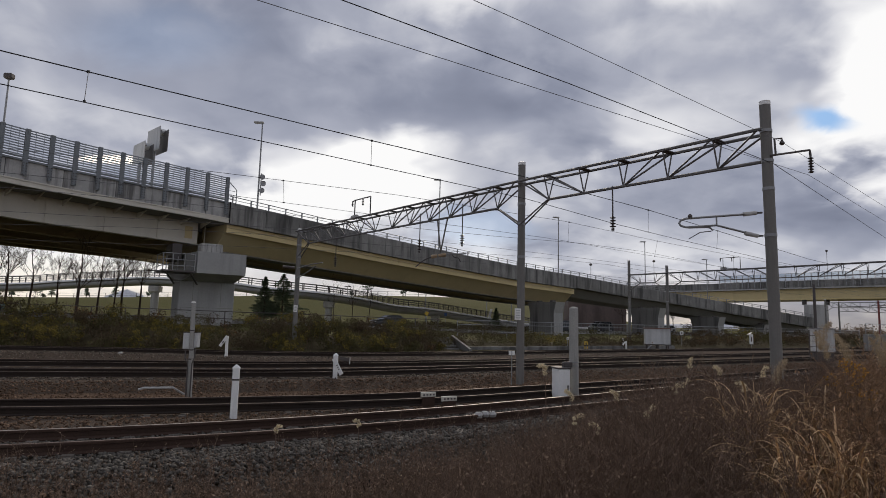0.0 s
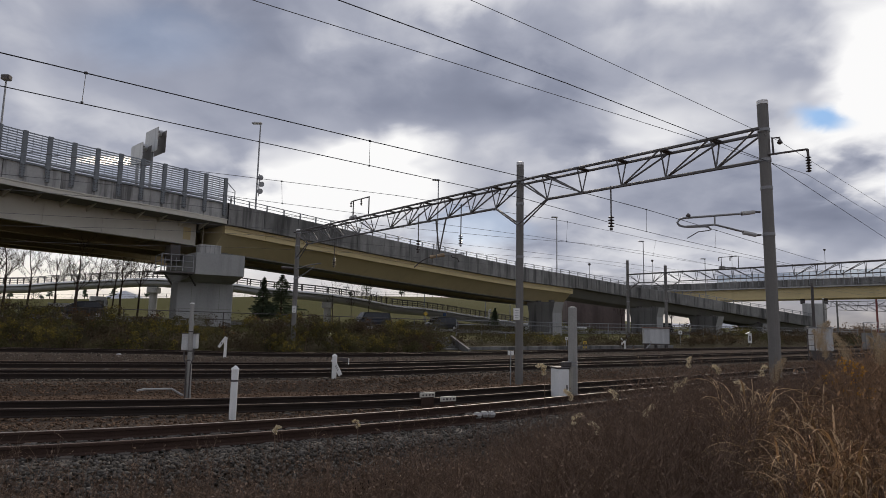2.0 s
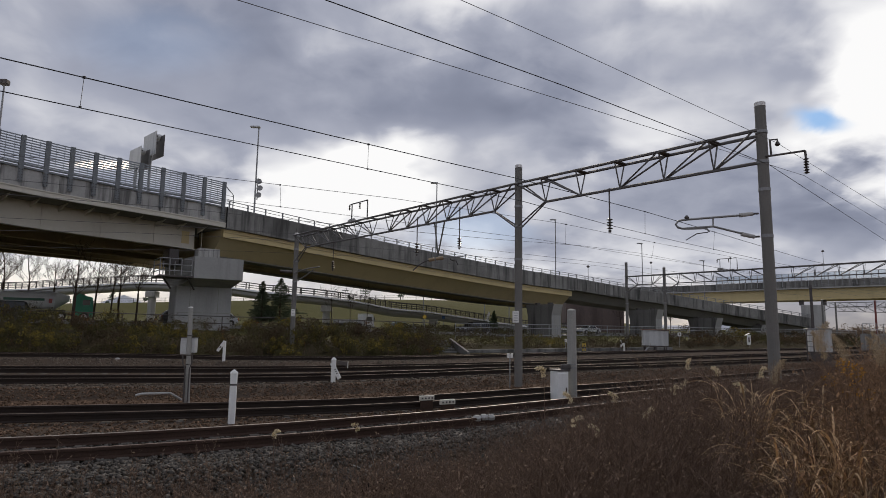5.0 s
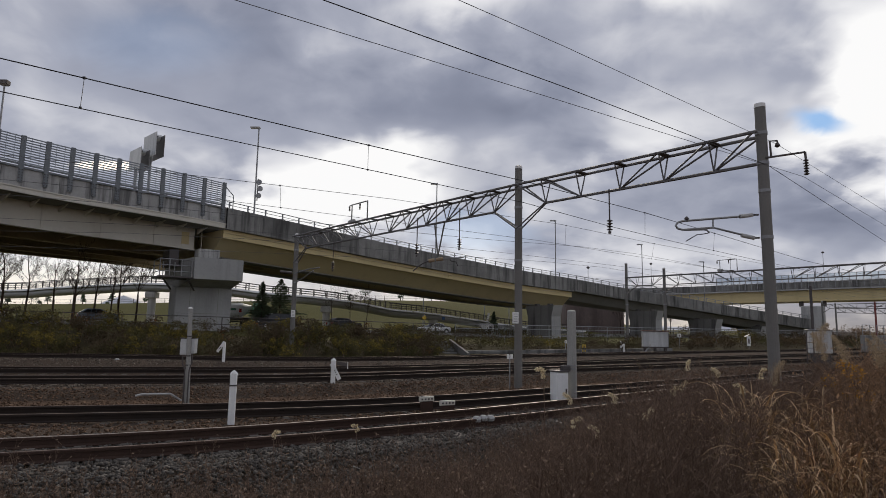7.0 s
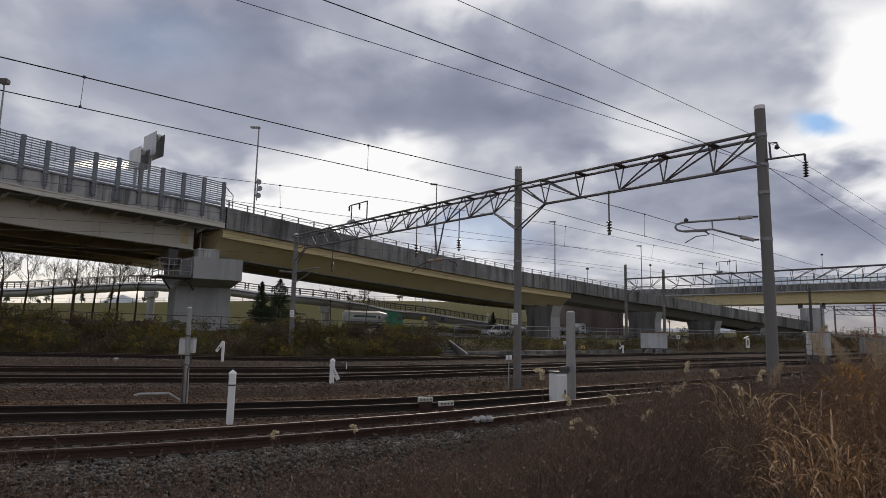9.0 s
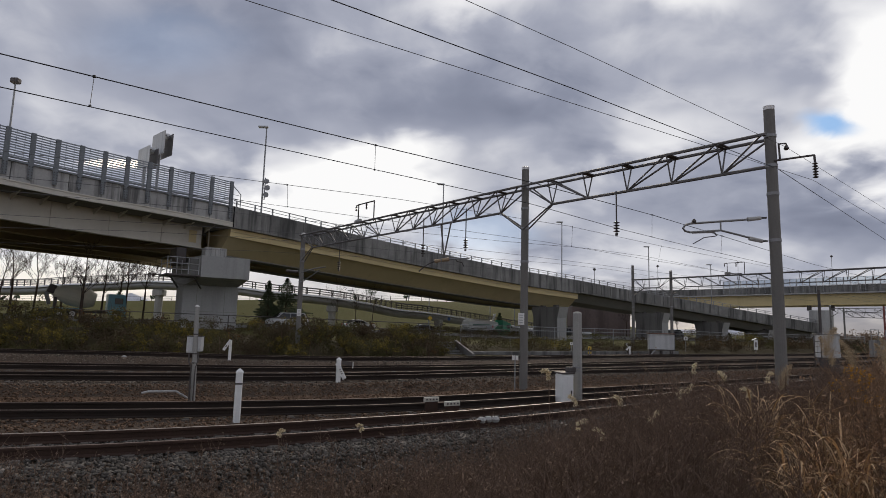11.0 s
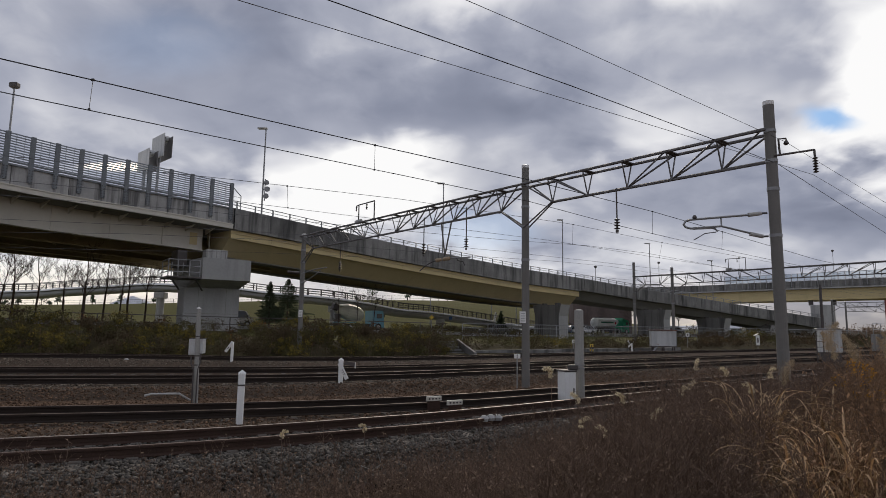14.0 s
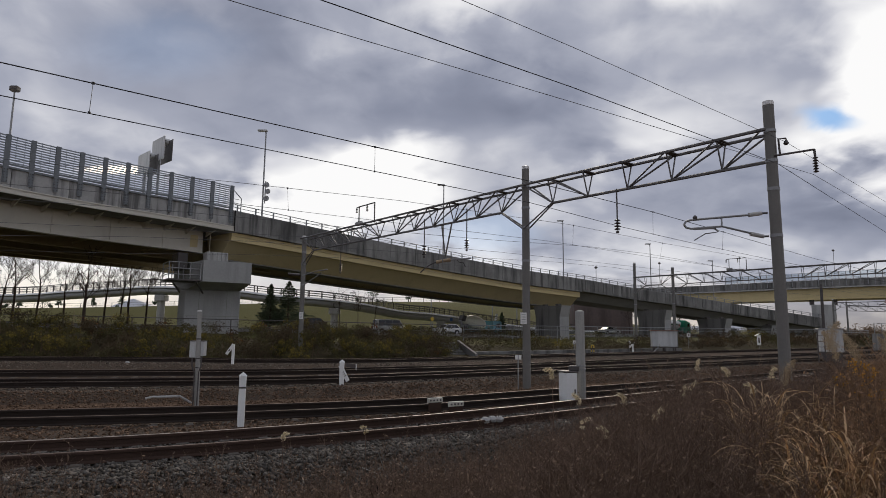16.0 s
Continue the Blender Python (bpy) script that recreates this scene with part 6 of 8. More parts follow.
    for p, t in along(TRACKS[4], 0.9):
        if not 1.2 < p.x < 60:
            continue
        n = Vector((-t.y, t.x, 0)).normalized()
        for d5 in (5.4, 6.6, 7.9, 9.3):
            q = p + n * (d5 + rnd.uniform(-0.4, 0.4)) + t * rnd.uniform(-0.5, 0.5)
            gz = ground_z(q.x, q.y)
            k = noise.noise((q.x * 0.16, q.y * 0.16, 2.0)) + rnd.uniform(-0.16, 0.16)
            h = 0.35 + 0.5 * rnd.random() + (0.4 if d5 > 9 else 0) + (0.45 if q.x > 24 else 0) + (0.3 if k > 0.1 else 0)
            for c in range(3):
                r = rnd.uniform(0.3, 0.6)
                leaves_round(brown if k < 0.22 else green if k < 0.5 else gold, (q.x + rnd.uniform(-0.5, 0.5), q.y + rnd.uniform(-0.4, 0.4), gz + h * rnd.uniform(0.15, 0.85)), (r, r, r * 0.7), 90, rnd.choice((0.04, 0.055)))
            if k < -0.25:
                leaves_round(rust, (q.x, q.y, gz + h * 0.5), (0.5, 0.5, h * 0.4), 24, 0.05)
    for c, m, nme in ((green, M_LEAF, "olive_leaves"), (brown, M_LEAF_DARK, "brown_leaves"), (gold, M_LEAF_GOLD, "yellow_leaves"), (rust, M_LEAF_RUST, "rust_leaves")):
        tagged(c.make(nme, m, bk), kind="stuff")


make_hedge()


def make_median_shrubs():
    ms = thing("median_shrubs", (3.0, 90.3, 0.6), "low brown shrubs planted along the road's median", "shrubs", kind="stuff")
    rnd = random.Random(19)
    brown, green = Cloud(), Cloud()
    x = -6.0
    while x < 15.0:
        y = 88.25 + ROAD_SLOPE * x + rnd.uniform(-0.5, 0.7)
        z = road_z(x) + 0.15
        h = 0.85 * smooth_step(-6.5, -3.0, x) + rnd.uniform(0.0, 0.2)
        for k in range(3):
            leaves_round(brown if rnd.random() < 0.7 else green, (x + rnd.uniform(-0.3, 0.3), y, z + h * (0.15 + 0.3 * k)), (0.45, 0.4, 0.28), 110, 0.06)
        x += 0.32
    tagged(brown.make("brown_leaves", M_LEAF_DARK, ms), kind="stuff")
    tagged(green.make("olive_leaves", M_LEAF, ms), kind="stuff")


make_median_shrubs()


# ---- trees ----
def limb(cl, p, d, length, r, depth, rnd):
    """Adds one limb in short bent pieces and its forks."""
    n = 4
    for i in range(n):
        q = p + d * (length / n)
        cl.append((p.copy(), q.copy(), r, r * 0.80))
        p, r = q, r * 0.80
        d = (d + Vector((rnd.uniform(-0.22, 0.22), rnd.uniform(-0.22, 0.22), rnd.uniform(-0.04, 0.14)))).normalized()
        if depth > 0 and i > 0:
            for k in range(2 if depth > 1 else 1):
                side = Vector((rnd.uniform(-1, 1), rnd.uniform(-1, 1), rnd.uniform(0.1, 0.9))).normalized()
                limb(cl, q, (d * 0.6 + side * 0.9).normalized(), length * rnd.uniform(0.32, 0.56), r * 0.55, depth - 1, rnd)


def make_bare_tree(x, y, top, seed, r=0.14, lean=0.0, fork=0.4, depth=3, arms=0):
    rnd = random.Random(seed)
    z0 = ground_z(x, y)
    h = top - z0
    tr = thing("bare_tree", (x, y, z0), "leafless brown roadside tree with fine spreading branches", "tree", "bare trees")
    trunk, twigs = Geo(), Geo()
    p = Vector((x, y, z0 - 0.2))
    d = Vector((lean, 0, 1)).normalized()
    seg = h * fork / 4
    for i in range(4):
        q = p + d * (seg + (0.05 if i == 0 else 0))
        trunk.tube(p, q, r, r * 0.93, 8)
        p, r = q, r * 0.93
        d = (d + Vector((rnd.uniform(-0.05, 0.05), rnd.uniform(-0.05, 0.05), 0))).normalized()
    cl = []
    for k in range(arms or 7 + seed % 3):
        a = 2 * math.pi * (k + rnd.random() * 0.6) / 5
        limb(cl, p - d * seg * rnd.uniform(-1.6, 0.7), Vector((math.cos(a) * 0.85, math.sin(a) * 0.85, 1)).normalized(), h * rnd.uniform(0.20, 0.34), r * 0.34, depth, rnd)
    limb(cl, p, d, h * 0.56, r * 0.75, depth, rnd)
    for a, b, r0, r1 in cl:
        (trunk if r0 > 0.035 else twigs).tube(a, b, max(r0, 0.009), max(r1, 0.007), 5 if r0 > 0.035 else 3, caps=False)
    part("trunk", trunk, M_BARK, tr)
    part("crown", twigs, M_BARK, tr)
    return tr


for k, (x, y, top, r, lean) in enumerate([(-32.8, 54.0, 6.7, 0.16, -0.02), (-51.0, 70, 9.8, 0.15, 0.02), (-48.2, 70, 9.0, 0.13, 0.05), (-45.2, 70.5, 8.4, 0.12, -0.03), (-40.2, 70, 8.3, 0.13, 0.02), (-38.9, 71, 8.2, 0.10, 0.08),
                                         (-37.3, 70, 8.1, 0.14, -0.05), (-35.8, 71, 7.9, 0.13, 0.06), (-55.5, 69, 9.6, 0.15, 0.0), (-53.3, 71, 9.4, 0.12, 0.03),
                                         (-14.0, 78.2, 6.4, 0.10, 0.0), (-11.9, 79.8, 5.4, 0.09, 0.02), (-9.8, 81.2, 6.3, 0.10, -0.02), (37.5, 124, 6.0, 0.12, 0.02), (44.5, 128, 5.6, 0.12, 0.0), (50.5, 131, 5.5, 0.12, 0.03)]):
    make_bare_tree(x, y, top, 11 + k, r * (0.6 if 9 < k < 13 else 1), lean, 0.54, 2 if 9 < k < 13 else 3, 5 if 9 < k < 13 else 7)


def make_spruce(x, y, top, w, seed):
    rnd = random.Random(seed)
    z0 = min(road_z(x), ground_z(x, y)) + 0.1
    tr = thing("spruce_tree", (x, y, z0), "dark green spruce on the road's median", "tree", "spruces")
    h = top - z0
    part("trunk", Geo().tube((x, y, z0 - 0.2), (x, y, top - 0.3), 0.14, 0.03, 8), M_BARK, tr)
    c = Cloud()
    limbs = Geo()
    k = 0
    z = 0.16
    while z < 0.98:
        rr = w * 1.12 * (1 - z) ** 0.9 * rnd.uniform(0.62, 1.18)
        n = max(4, int(8 * (1 - z) + 4))
        for i in range(n):
            a = 2 * math.pi * (i + rnd.random()) / n
            L = rr * rnd.uniform(0.50, 1.15)
            p0 = np.array([x, y, z0 + h * z])
            d = np.array([math.cos(a), math.sin(a), -0.18 + 0.3 * z])
            m = int(55 + 60 * L)
            t = RNG.uniform(0.12, 1, (m, 1)) ** 0.7
            pts = p0 + d * L * t + RNG.normal(0, 0.085, (m, 3)) * (1.2 - 0.7 * t)
            tipd = d + RNG.normal(0, 0.55, (m, 3))
            tipd[:, 2] -= 0.25
            tipd /= np.linalg.norm(tipd, axis=1, keepdims=True)
            b = np.cross(tipd, unit(m))
            c.quads(pts, tipd * 0.12, b * 0.024)
            limbs.tube(p0, p0 + d * L * 0.9, 0.025, 0.008, 3, caps=False)
        z += 0.045
    tagged(part("limbs", limbs, M_BARK, tr), kind="stuff")
    c.make("crown", M_NEEDLE, tr)


make_spruce(40.5, 117.5, 4.0, 1.6, 5)
make_spruce(9.5, 104.0, 4.2, 1.5, 4)
make_spruce(-21.6, 73.1, 6.6, 2.3, 1)
make_spruce(-19.75, 74.4, 7.1, 3.7, 2)


def make_far_trees():
    """Small trees and bushes along the levee's crest."""
    rnd = random.Random(5)
    for k in range(26):
        x = -150 + k * 6.6 + rnd.uniform(-2, 2)
        y = 156 + rnd.uniform(0, 25)
        z = ground_z(x, y)
        h = rnd.choice((1.0, 1.4, 2.0, 4.0 if k % 6 == 0 else 1.6))
        t = thing("far_tree", (x, y, z), "small dark tree on the levee crest far off", "tree", "far trees")
        part("trunk", Geo().tube((x, y, z - 0.2), (x, y, z + h * 0.6), 0.1, 0.05, 5), M_BARK, t)
        c = Cloud()
        for _ in range(5):
            leaves_round(c, (x + rnd.uniform(-0.4, 0.4) * h * 0.6, y, z + h * rnd.uniform(0.45, 0.85)), (h * 0.28, h * 0.28, h * 0.2), 45, 0.16)
        c.make("crown", M_NEEDLE, t)


make_far_trees()


# ---- foreground: stones, weeds, reeds ----
def front_gap(x, y):
    return (height_on(TRACKS[0], x) - y) * 0.82


STONE_V = np.array([(-1, -0.7, -0.4), (0.8, -0.9, -0.5), (1, 0.6, -0.4), (-0.7, 0.9, -0.5), (-0.6, -0.5, 0.6), (0.5, -0.6, 0.5), (0.7, 0.5, 0.6), (-0.5, 0.6, 0.45)])
STONE_F = np.array([(0, 3, 2, 1), (4, 5, 6, 7), (0, 1, 5, 4), (1, 2, 6, 5), (2, 3, 7, 6), (3, 0, 4, 7)])


def make_stones(name, label, material, pts, size):
    n = len(pts)
    ang = RNG.uniform(0, 6.28, n)
    tilt = RNG.uniform(-0.6, 0.6, n)
    s = RNG.uniform(0.55, 1.25, (n, 1, 1)) * size
    v = STONE_V[None] * s * RNG.uniform(0.7, 1.3, (n, 1, 3)) * RNG.uniform(0.45, 1.5, (n, 8, 3))
    c, si = np.cos(ang)[:, None], np.sin(ang)[:, None]
    x = v[:, :, 0] * c - v[:, :, 1] * si
    y = v[:, :, 0] * si + v[:, :, 1] * c
    z = v[:, :, 2] + x * tilt[:, None] * 0.6
    v = np.stack([x, y, z], 2) + pts[:, None, :]
    cl = Cloud()
    cl.v, cl.n = [v.reshape(-1, 3)], 8 * n
    cl.f = [(STONE_F[None] + (np.arange(n) * 8)[:, None, None]).reshape(-1, 4)]
    return tagged(cl.make(name, material), label, "ballast", kind="stuff")


def stone_points(n, lo, hi, track, x0, x1, slope):
    out = []
    rnd = random.Random(n)
    path = TRACKS[track]
    while len(out) < n:
        x = rnd.uniform(x0, x1)
        o = rnd.uniform(lo, hi)
        y = height_on(path, x) - o / 0.85
        a = abs(o)
        z = -0.18 - slope * max(0.0, a - 1.45)
        z = max(z, ground_z(x, y)) if a > 2 else z
        if a < 1.1 and rnd.random() < 0.25:
            continue
        out.append((x, y, z + rnd.uniform(-0.01, 0.035)))
    return np.array(out)


make_stones("ballast_stones", "loose grey ballast stones along the near track", M_STONE, stone_points(52000, -1.4, 3.4, 0, -10.5, 5.0, 0.36), 0.026)
make_stones("rusty_ballast_stones", "rust-brown ballast stones around the second track", M_STONE_RUST, stone_points(20000, -3.6, 1.9, 1, -15, 16, 0.3), 0.024)
make_stones("far_ballast_stones", "grey-brown ballast stones around the middle tracks", M_STONE_GREY, stone_points(12000, -6.2, 1.6, 2, -24, 18, 0.3), 0.032)
make_stones("rusty_bank_stones", "rust-brown ballast stones on the slope before the middle tracks", M_STONE_RUST, stone_points(22000, 1.3, 5.0, 2, -22, 22, 0.25), 0.028)
make_stones("hedge_side_stones", "grey-brown ballast stones around the far track", M_STONE_GREY, stone_points(8000, -2.0, 2.4, 4, -28, 18, 0.3), 0.034)


def make_weeds(name, label, n, pick, h0, h1, stem_mat, leaf_mat, leaf_n, leaf_size, branch_n=9, stem_w=0.0035):
    wd = thing(name, (3, 8, -0.3), label, "weeds", kind="stuff")
    stems, lv = Cloud(), Cloud()
    pts = np.array([pick() for _ in range(n)])
    h = RNG.uniform(h0, h1, n) * pts[:, 3]
    base = pts[:, :3]
    lean = np.stack([RNG.normal(0, 0.10, n), RNG.normal(0, 0.10, n), np.ones(n)], 1)
    prev = base
    joints = [base]
    for k in range(3):
        lean = lean + np.stack([RNG.normal(0, 0.07, n), RNG.normal(0, 0.07, n), np.zeros(n)], 1)
        nxt = prev + lean * (h / 3)[:, None]
        stems.blades(prev, nxt, np.full(n, stem_w * (1 - 0.2 * k)))
        joints.append(nxt)
        prev = nxt
    J = np.stack(joints, 1)
    for b in range(branch_n):
        t = RNG.uniform(0.8, 2.95, n)
        i = np.floor(t).astype(int)
        f = (t - i)[:, None]
        p = J[np.arange(n), i] * (1 - f) + J[np.arange(n), np.minimum(i + 1, 3)] * f
        d = np.stack([RNG.normal(0, 1, n), RNG.normal(0, 1, n), RNG.uniform(0.5, 1.8, n)], 1)
        d /= np.linalg.norm(d, axis=1, keepdims=True)
        L = (h * RNG.uniform(0.10, 0.28, n))[:, None]
        stems.blades(p, p + d * L, np.full(n, stem_w * 0.55))
        for _ in range(leaf_n):
            q = p + d * L * RNG.uniform(0.2, 1.05, (n, 1)) + RNG.normal(0, 0.012, (n, 3))
            a = unit(n)
            bb = np.cross(a, unit(n))
            s = RNG.uniform(0.5, 1.3, (n, 1)) * leaf_size
            lv.quads(q, a * s, bb * s * 0.5)
    tagged(stems.make("stems", stem_mat, wd), kind="stuff")
    tagged(lv.make("dry_leaves", leaf_mat, wd), kind="stuff")
    return wd


def picker(y0, y1, dense):
    rnd = random.Random(int(y0 * 10 + y1))

    def pick():
        while True:
            y = rnd.uniform(y0, y1)
            x = rnd.uniform(-0.78 * y - 0.3, 0.80 * y + 0.6)
            g = front_gap(x, y)
            if g < 1.75:
                continue
            u = x / y
            if (0.57 < u < 0.74 and y < 4.15 or 0.50 < u < 0.63 and 3.9 < y < 5.3) and rnd.random() < 0.62:
                continue
            if rnd.random() < dense(u, y, g):
                return (x, y, ground_z(x, y) - 0.02, 0.82 + 0.33 * smooth_step(0.05, 0.45, u) + 0.2 * noise.noise((x * 0.8, y * 0.8, 1)))
    return pick


make_weeds("weed_thicket", "tall withered brown weeds in front of the tracks", 3900, picker(3.2, 13.5, lambda u, y, g: smooth_step(-0.13, 0.14, u) * (1.0 - 0.75 * smooth_step(0.56, 0.66, u) * smooth_step(5.0, 4.0, y)) * (0.4 + 0.6 * smooth_step(1.7, 2.8, g))), 0.65, 1.12,
           M_TWIG, M_DRYLEAF, 2, 0.010, 16)
make_weeds("pale_seed_weeds", "withered weeds dotted with pale dry seed bits", 700, picker(3.4, 9.5, lambda u, y, g: smooth_step(-0.15, 0.25, u) * smooth_step(1.8, 2.8, g)), 0.5, 0.95, M_TWIG, M_STRAW, 1, 0.007, 6)
make_weeds("trackside_weeds", "dark withered weeds crowding the near track", 900, picker(7.5, 13.8, lambda u, y, g: smooth_step(0.06, 0.18, u) * smooth_step(1.7, 2.3, g)), 0.75, 1.2, M_TWIG, M_DRYLEAF, 2, 0.011, 16)
make_weeds("sparse_weeds", "scattered tall withered stalks at the ballast's foot", 1200, picker(4.8, 7.8, lambda u, y, g: smooth_step(0.25, -0.1, u) * smooth_step(1.8, 2.3, g)), 0.55, 1.15, M_TWIG, M_DRYLEAF, 2, 0.016, 12, 0.0045)
make_weeds("low_weeds", "low dry weeds along the ballast's foot", 3400, picker(3.4, 9.0, lambda u, y, g: smooth_step(1.9, 3.0, g)), 0.22, 0.5, M_TWIG, M_DRYLEAF, 2, 0.014, 7, 0.0028)
make_weeds("green_weeds", "small green weeds among dry stalks", 800, picker(3.4, 8.5, lambda u, y, g: smooth_step(1.9, 3.2, g)), 0.18, 0.42, M_GREENWEED, M_GREENWEED, 2, 0.02, 7, 0.003)


def make_grass(name, label, clumps, material):
    gr = thing(name, (clumps[0][0], clumps[0][1], -0.1), label, "grass", kind="stuff")
    rnd = random.Random(31)
    g = Geo()
    for x, y, n, h in clumps:
        gz = ground_z(x, y)
        for _ in range(int(n * 1.2)):
            a = rnd.uniform(0, 6.28)
            out = Vector((math.cos(a), math.sin(a), 0))
            p = Vector((x + rnd.uniform(-0.18, 0.18), y + rnd.uniform(-0.18, 0.18), gz))
            L = h * rnd.uniform(0.30, 0.95)
            side = Vector((-out.y, out.x, 0))
            w = rnd.uniform(0.0020, 0.0044)
            ang, turn = rnd.uniform(0.05, 0.5), rnd.uniform(1.2, 2.6)
            rows, q = [], p.copy()
            for k in range(15):
                t = k / 14
                a2 = ang + turn * max(0.0, t - 0.55) * 2.2
                ww = w * (0.30 if t < 0.6 else 0.35 + 1.25 * math.sin(math.pi * min(1.0, (t - 0.55) / 0.45))) + 0.0005
                rows.append((q - side * ww, q + side * ww, q + Vector((0, 0, -ww * 0.7)) - out * ww * 0.5))
                q = q + (out * math.sin(a2) + Vector((0, 0, math.cos(a2)))) * (L * (0.090 if t < 0.5 else 0.055))
            n0 = len(g.v)
            for r in rows:
                g.v.extend(tuple(v) for v in r)
            for k in range(14):
                b = n0 + k * 3
                g.f += [(b, b + 1, b + 4, b + 3), (b + 1, b + 2, b + 5, b + 4), (b + 2, b, b + 3, b + 5)]
    part("blades", g, material, gr)
    return gr


grass_rnd = random.Random(12)
GRASS_CLUMPS = []
for y0, y1, u0, u1, count, h0, h1 in ((4.9, 5.7, 0.50, 0.63, 28, 1.15, 1.60), (3.6, 4.2, 0.60, 0.73, 28, 1.0, 1.45), (4.0, 6.0, 0.62, 0.80, 18, 0.7, 1.3)):
    for _ in range(count):
        _y, _u = grass_rnd.uniform(y0, y1), grass_rnd.uniform(u0, u1)
        GRASS_CLUMPS.append((_y * _u, _y, grass_rnd.randint(14, 24), grass_rnd.uniform(h0, h1)))
make_grass("dry_grass", "golden dry grass with arching seed heads among the weeds", GRASS_CLUMPS, M_STRAW)


def make_plume(x, y, z, h, seed):
    """A withered stalk whose tip bends over under a chain of pale fluffy tufts."""
    rnd = random.Random(seed)
    pl = thing("seed_stalk", (x, y, z - h), "withered stalk with a pale fluffy drooping seed head", "weed", "seed stalks")
    side = 1 if seed % 2 else -1
    bend = Vector((side * rnd.uniform(0.5, 1.0), rnd.uniform(-0.4, 0.4), 0)).normalized()
    size = rnd.uniform(0.09, 0.14)
    tip = [Vector((x, y, z)) + bend * (size * 0.42 * t * t) + Vector((0, 0, size * (1.1 * t - 0.55 * t * t) - size)) for t in [k / 8 for k in range(9)]]
    pts = [Vector((x, y, z - h)), Vector((x + 0.01, y, z - h * 0.5)), Vector((x, y, z - size * 1.3))] + tip
    part("stalk", Geo().pipe(pts, 0.0035, 5), M_TWIG, pl)
    cl = Cloud()
    for q in tip[::2]:
        for _ in range(2):
            c = np.array(q) + np.array([rnd.uniform(-0.014, 0.014), rnd.uniform(-0.014, 0.014), rnd.uniform(-0.012, 0.006)])
            n = 80
            d = unit(n)
            r = rnd.uniform(0.013, 0.024)
            f = np.cross(d, unit(n))
            cl.quads(c + d * r * RNG.uniform(0.3, 1.0, (n, 1)), d * 0.007, f * 0.0022)
    cl.make("seed_head", M_FLUFF, pl)


SEEDS = [(0.94, 5.4, 1.35), (2.47, 6.0, 1.42), (2.59, 5.6, 1.35), (2.16, 5.6, 1.19), (1.57, 5.4, 1.14), (1.7, 5.0, 1.07), (1.13, 5.2, 1.15), (1.07, 4.8, 1.03), (2.6, 5.2, 1.25), (-1.64, 6.2, 0.63), (-0.86, 6.6, 0.65), (2.57, 6.4, 1.18), (1.3, 5.0, 0.93), (3.09, 5.8, 1.36)]
for k, (x, y, z) in enumerate(SEEDS):
    make_plume(x, y, z, z - ground_z(x, y), k)


def make_reeds():
    rd = thing("reed_plumes", (3.4, 4.8, 0), "tall reeds with soft beige feathery plumes", "reeds", kind="stuff")
    rnd = random.Random(8)
    stem, fl = Cloud(), Cloud()
    for u, y, top in ((0.640, 5.0, 1.74), (0.655, 5.2, 1.66), (0.69, 5.2, 1.64), (0.72, 5.0, 1.62), (0.745, 5.2, 1.66), (0.556, 5.6, 1.40)):
        x = y * u
        z0 = ground_z(x, y)
        p0, p1 = np.array([[x, y, z0]]), np.array([[x + rnd.uniform(-0.1, 0.1), y, top]])
        stem.blades(p0, p1, [0.0025])
        n = 1600
        t = RNG.uniform(0, 1, (n, 1))
        c = p1 - np.array([[0, 0, 0.22]]) * t + np.array([[0.10, 0, 0]]) * (1 - t) ** 2 * rnd.choice((-1, 1))
        off = RNG.normal(0, 0.017, (n, 3)) * (0.35 + np.sin(t * 3.0))
        d = unit(n) * [1, 1, 0.6] + [0, 0, -0.4]
        fl.quads(c + off, d * 0.012, np.cross(d, unit(n)) * 0.0013)
    tagged(stem.make("stems", M_TWIG, rd), kind="stuff")
    tagged(fl.make("plumes", M_PLUME, rd), kind="stuff")
    yl = thing("yellow_leaf_clump", (3.0, 4.4, 0), "clump of bright yellow autumn leaves among reeds", "shrub", kind="stuff")
    c, tw = Cloud(), Cloud()
    for k in range(9):
        x, y, z = 2.98 + rnd.uniform(-0.12, 0.12), 4.4 + rnd.uniform(-0.1, 0.1), rnd.uniform(1.22, 1.45)
        leaves_round(c, (x, y, z), (0.06, 0.06, 0.055), 24, 0.0095)
        tw.blades(np.array([[x, y, ground_z(x, y)]]), np.array([[x, y, z]]), [0.004])
    tagged(c.make("leaves", M_LEAF_ORANGE, yl), kind="stuff")
    tagged(tw.make("stems", M_TWIG, yl), kind="stuff")


make_reeds()


def reed_spot():
    rnd = reed_rnd
    while True:
        y = rnd.uniform(3.6, 8.5)
        u = rnd.uniform(0.58, 0.86)
        x = y * u
        return (x, y, ground_z(x, y) - 0.02, 0.75 + 0.42 * smooth_step(0.60, 0.74, u) + 0.25 * noise.noise((x, y, 3)))


reed_rnd = random.Random(77)
make_weeds("russet_reeds", "russet dry reeds at the edge of the weeds", 900, reed_spot, 0.75, 1.30, M_REDREED, M_REDREED, 2, 0.018, 12, 0.0035)


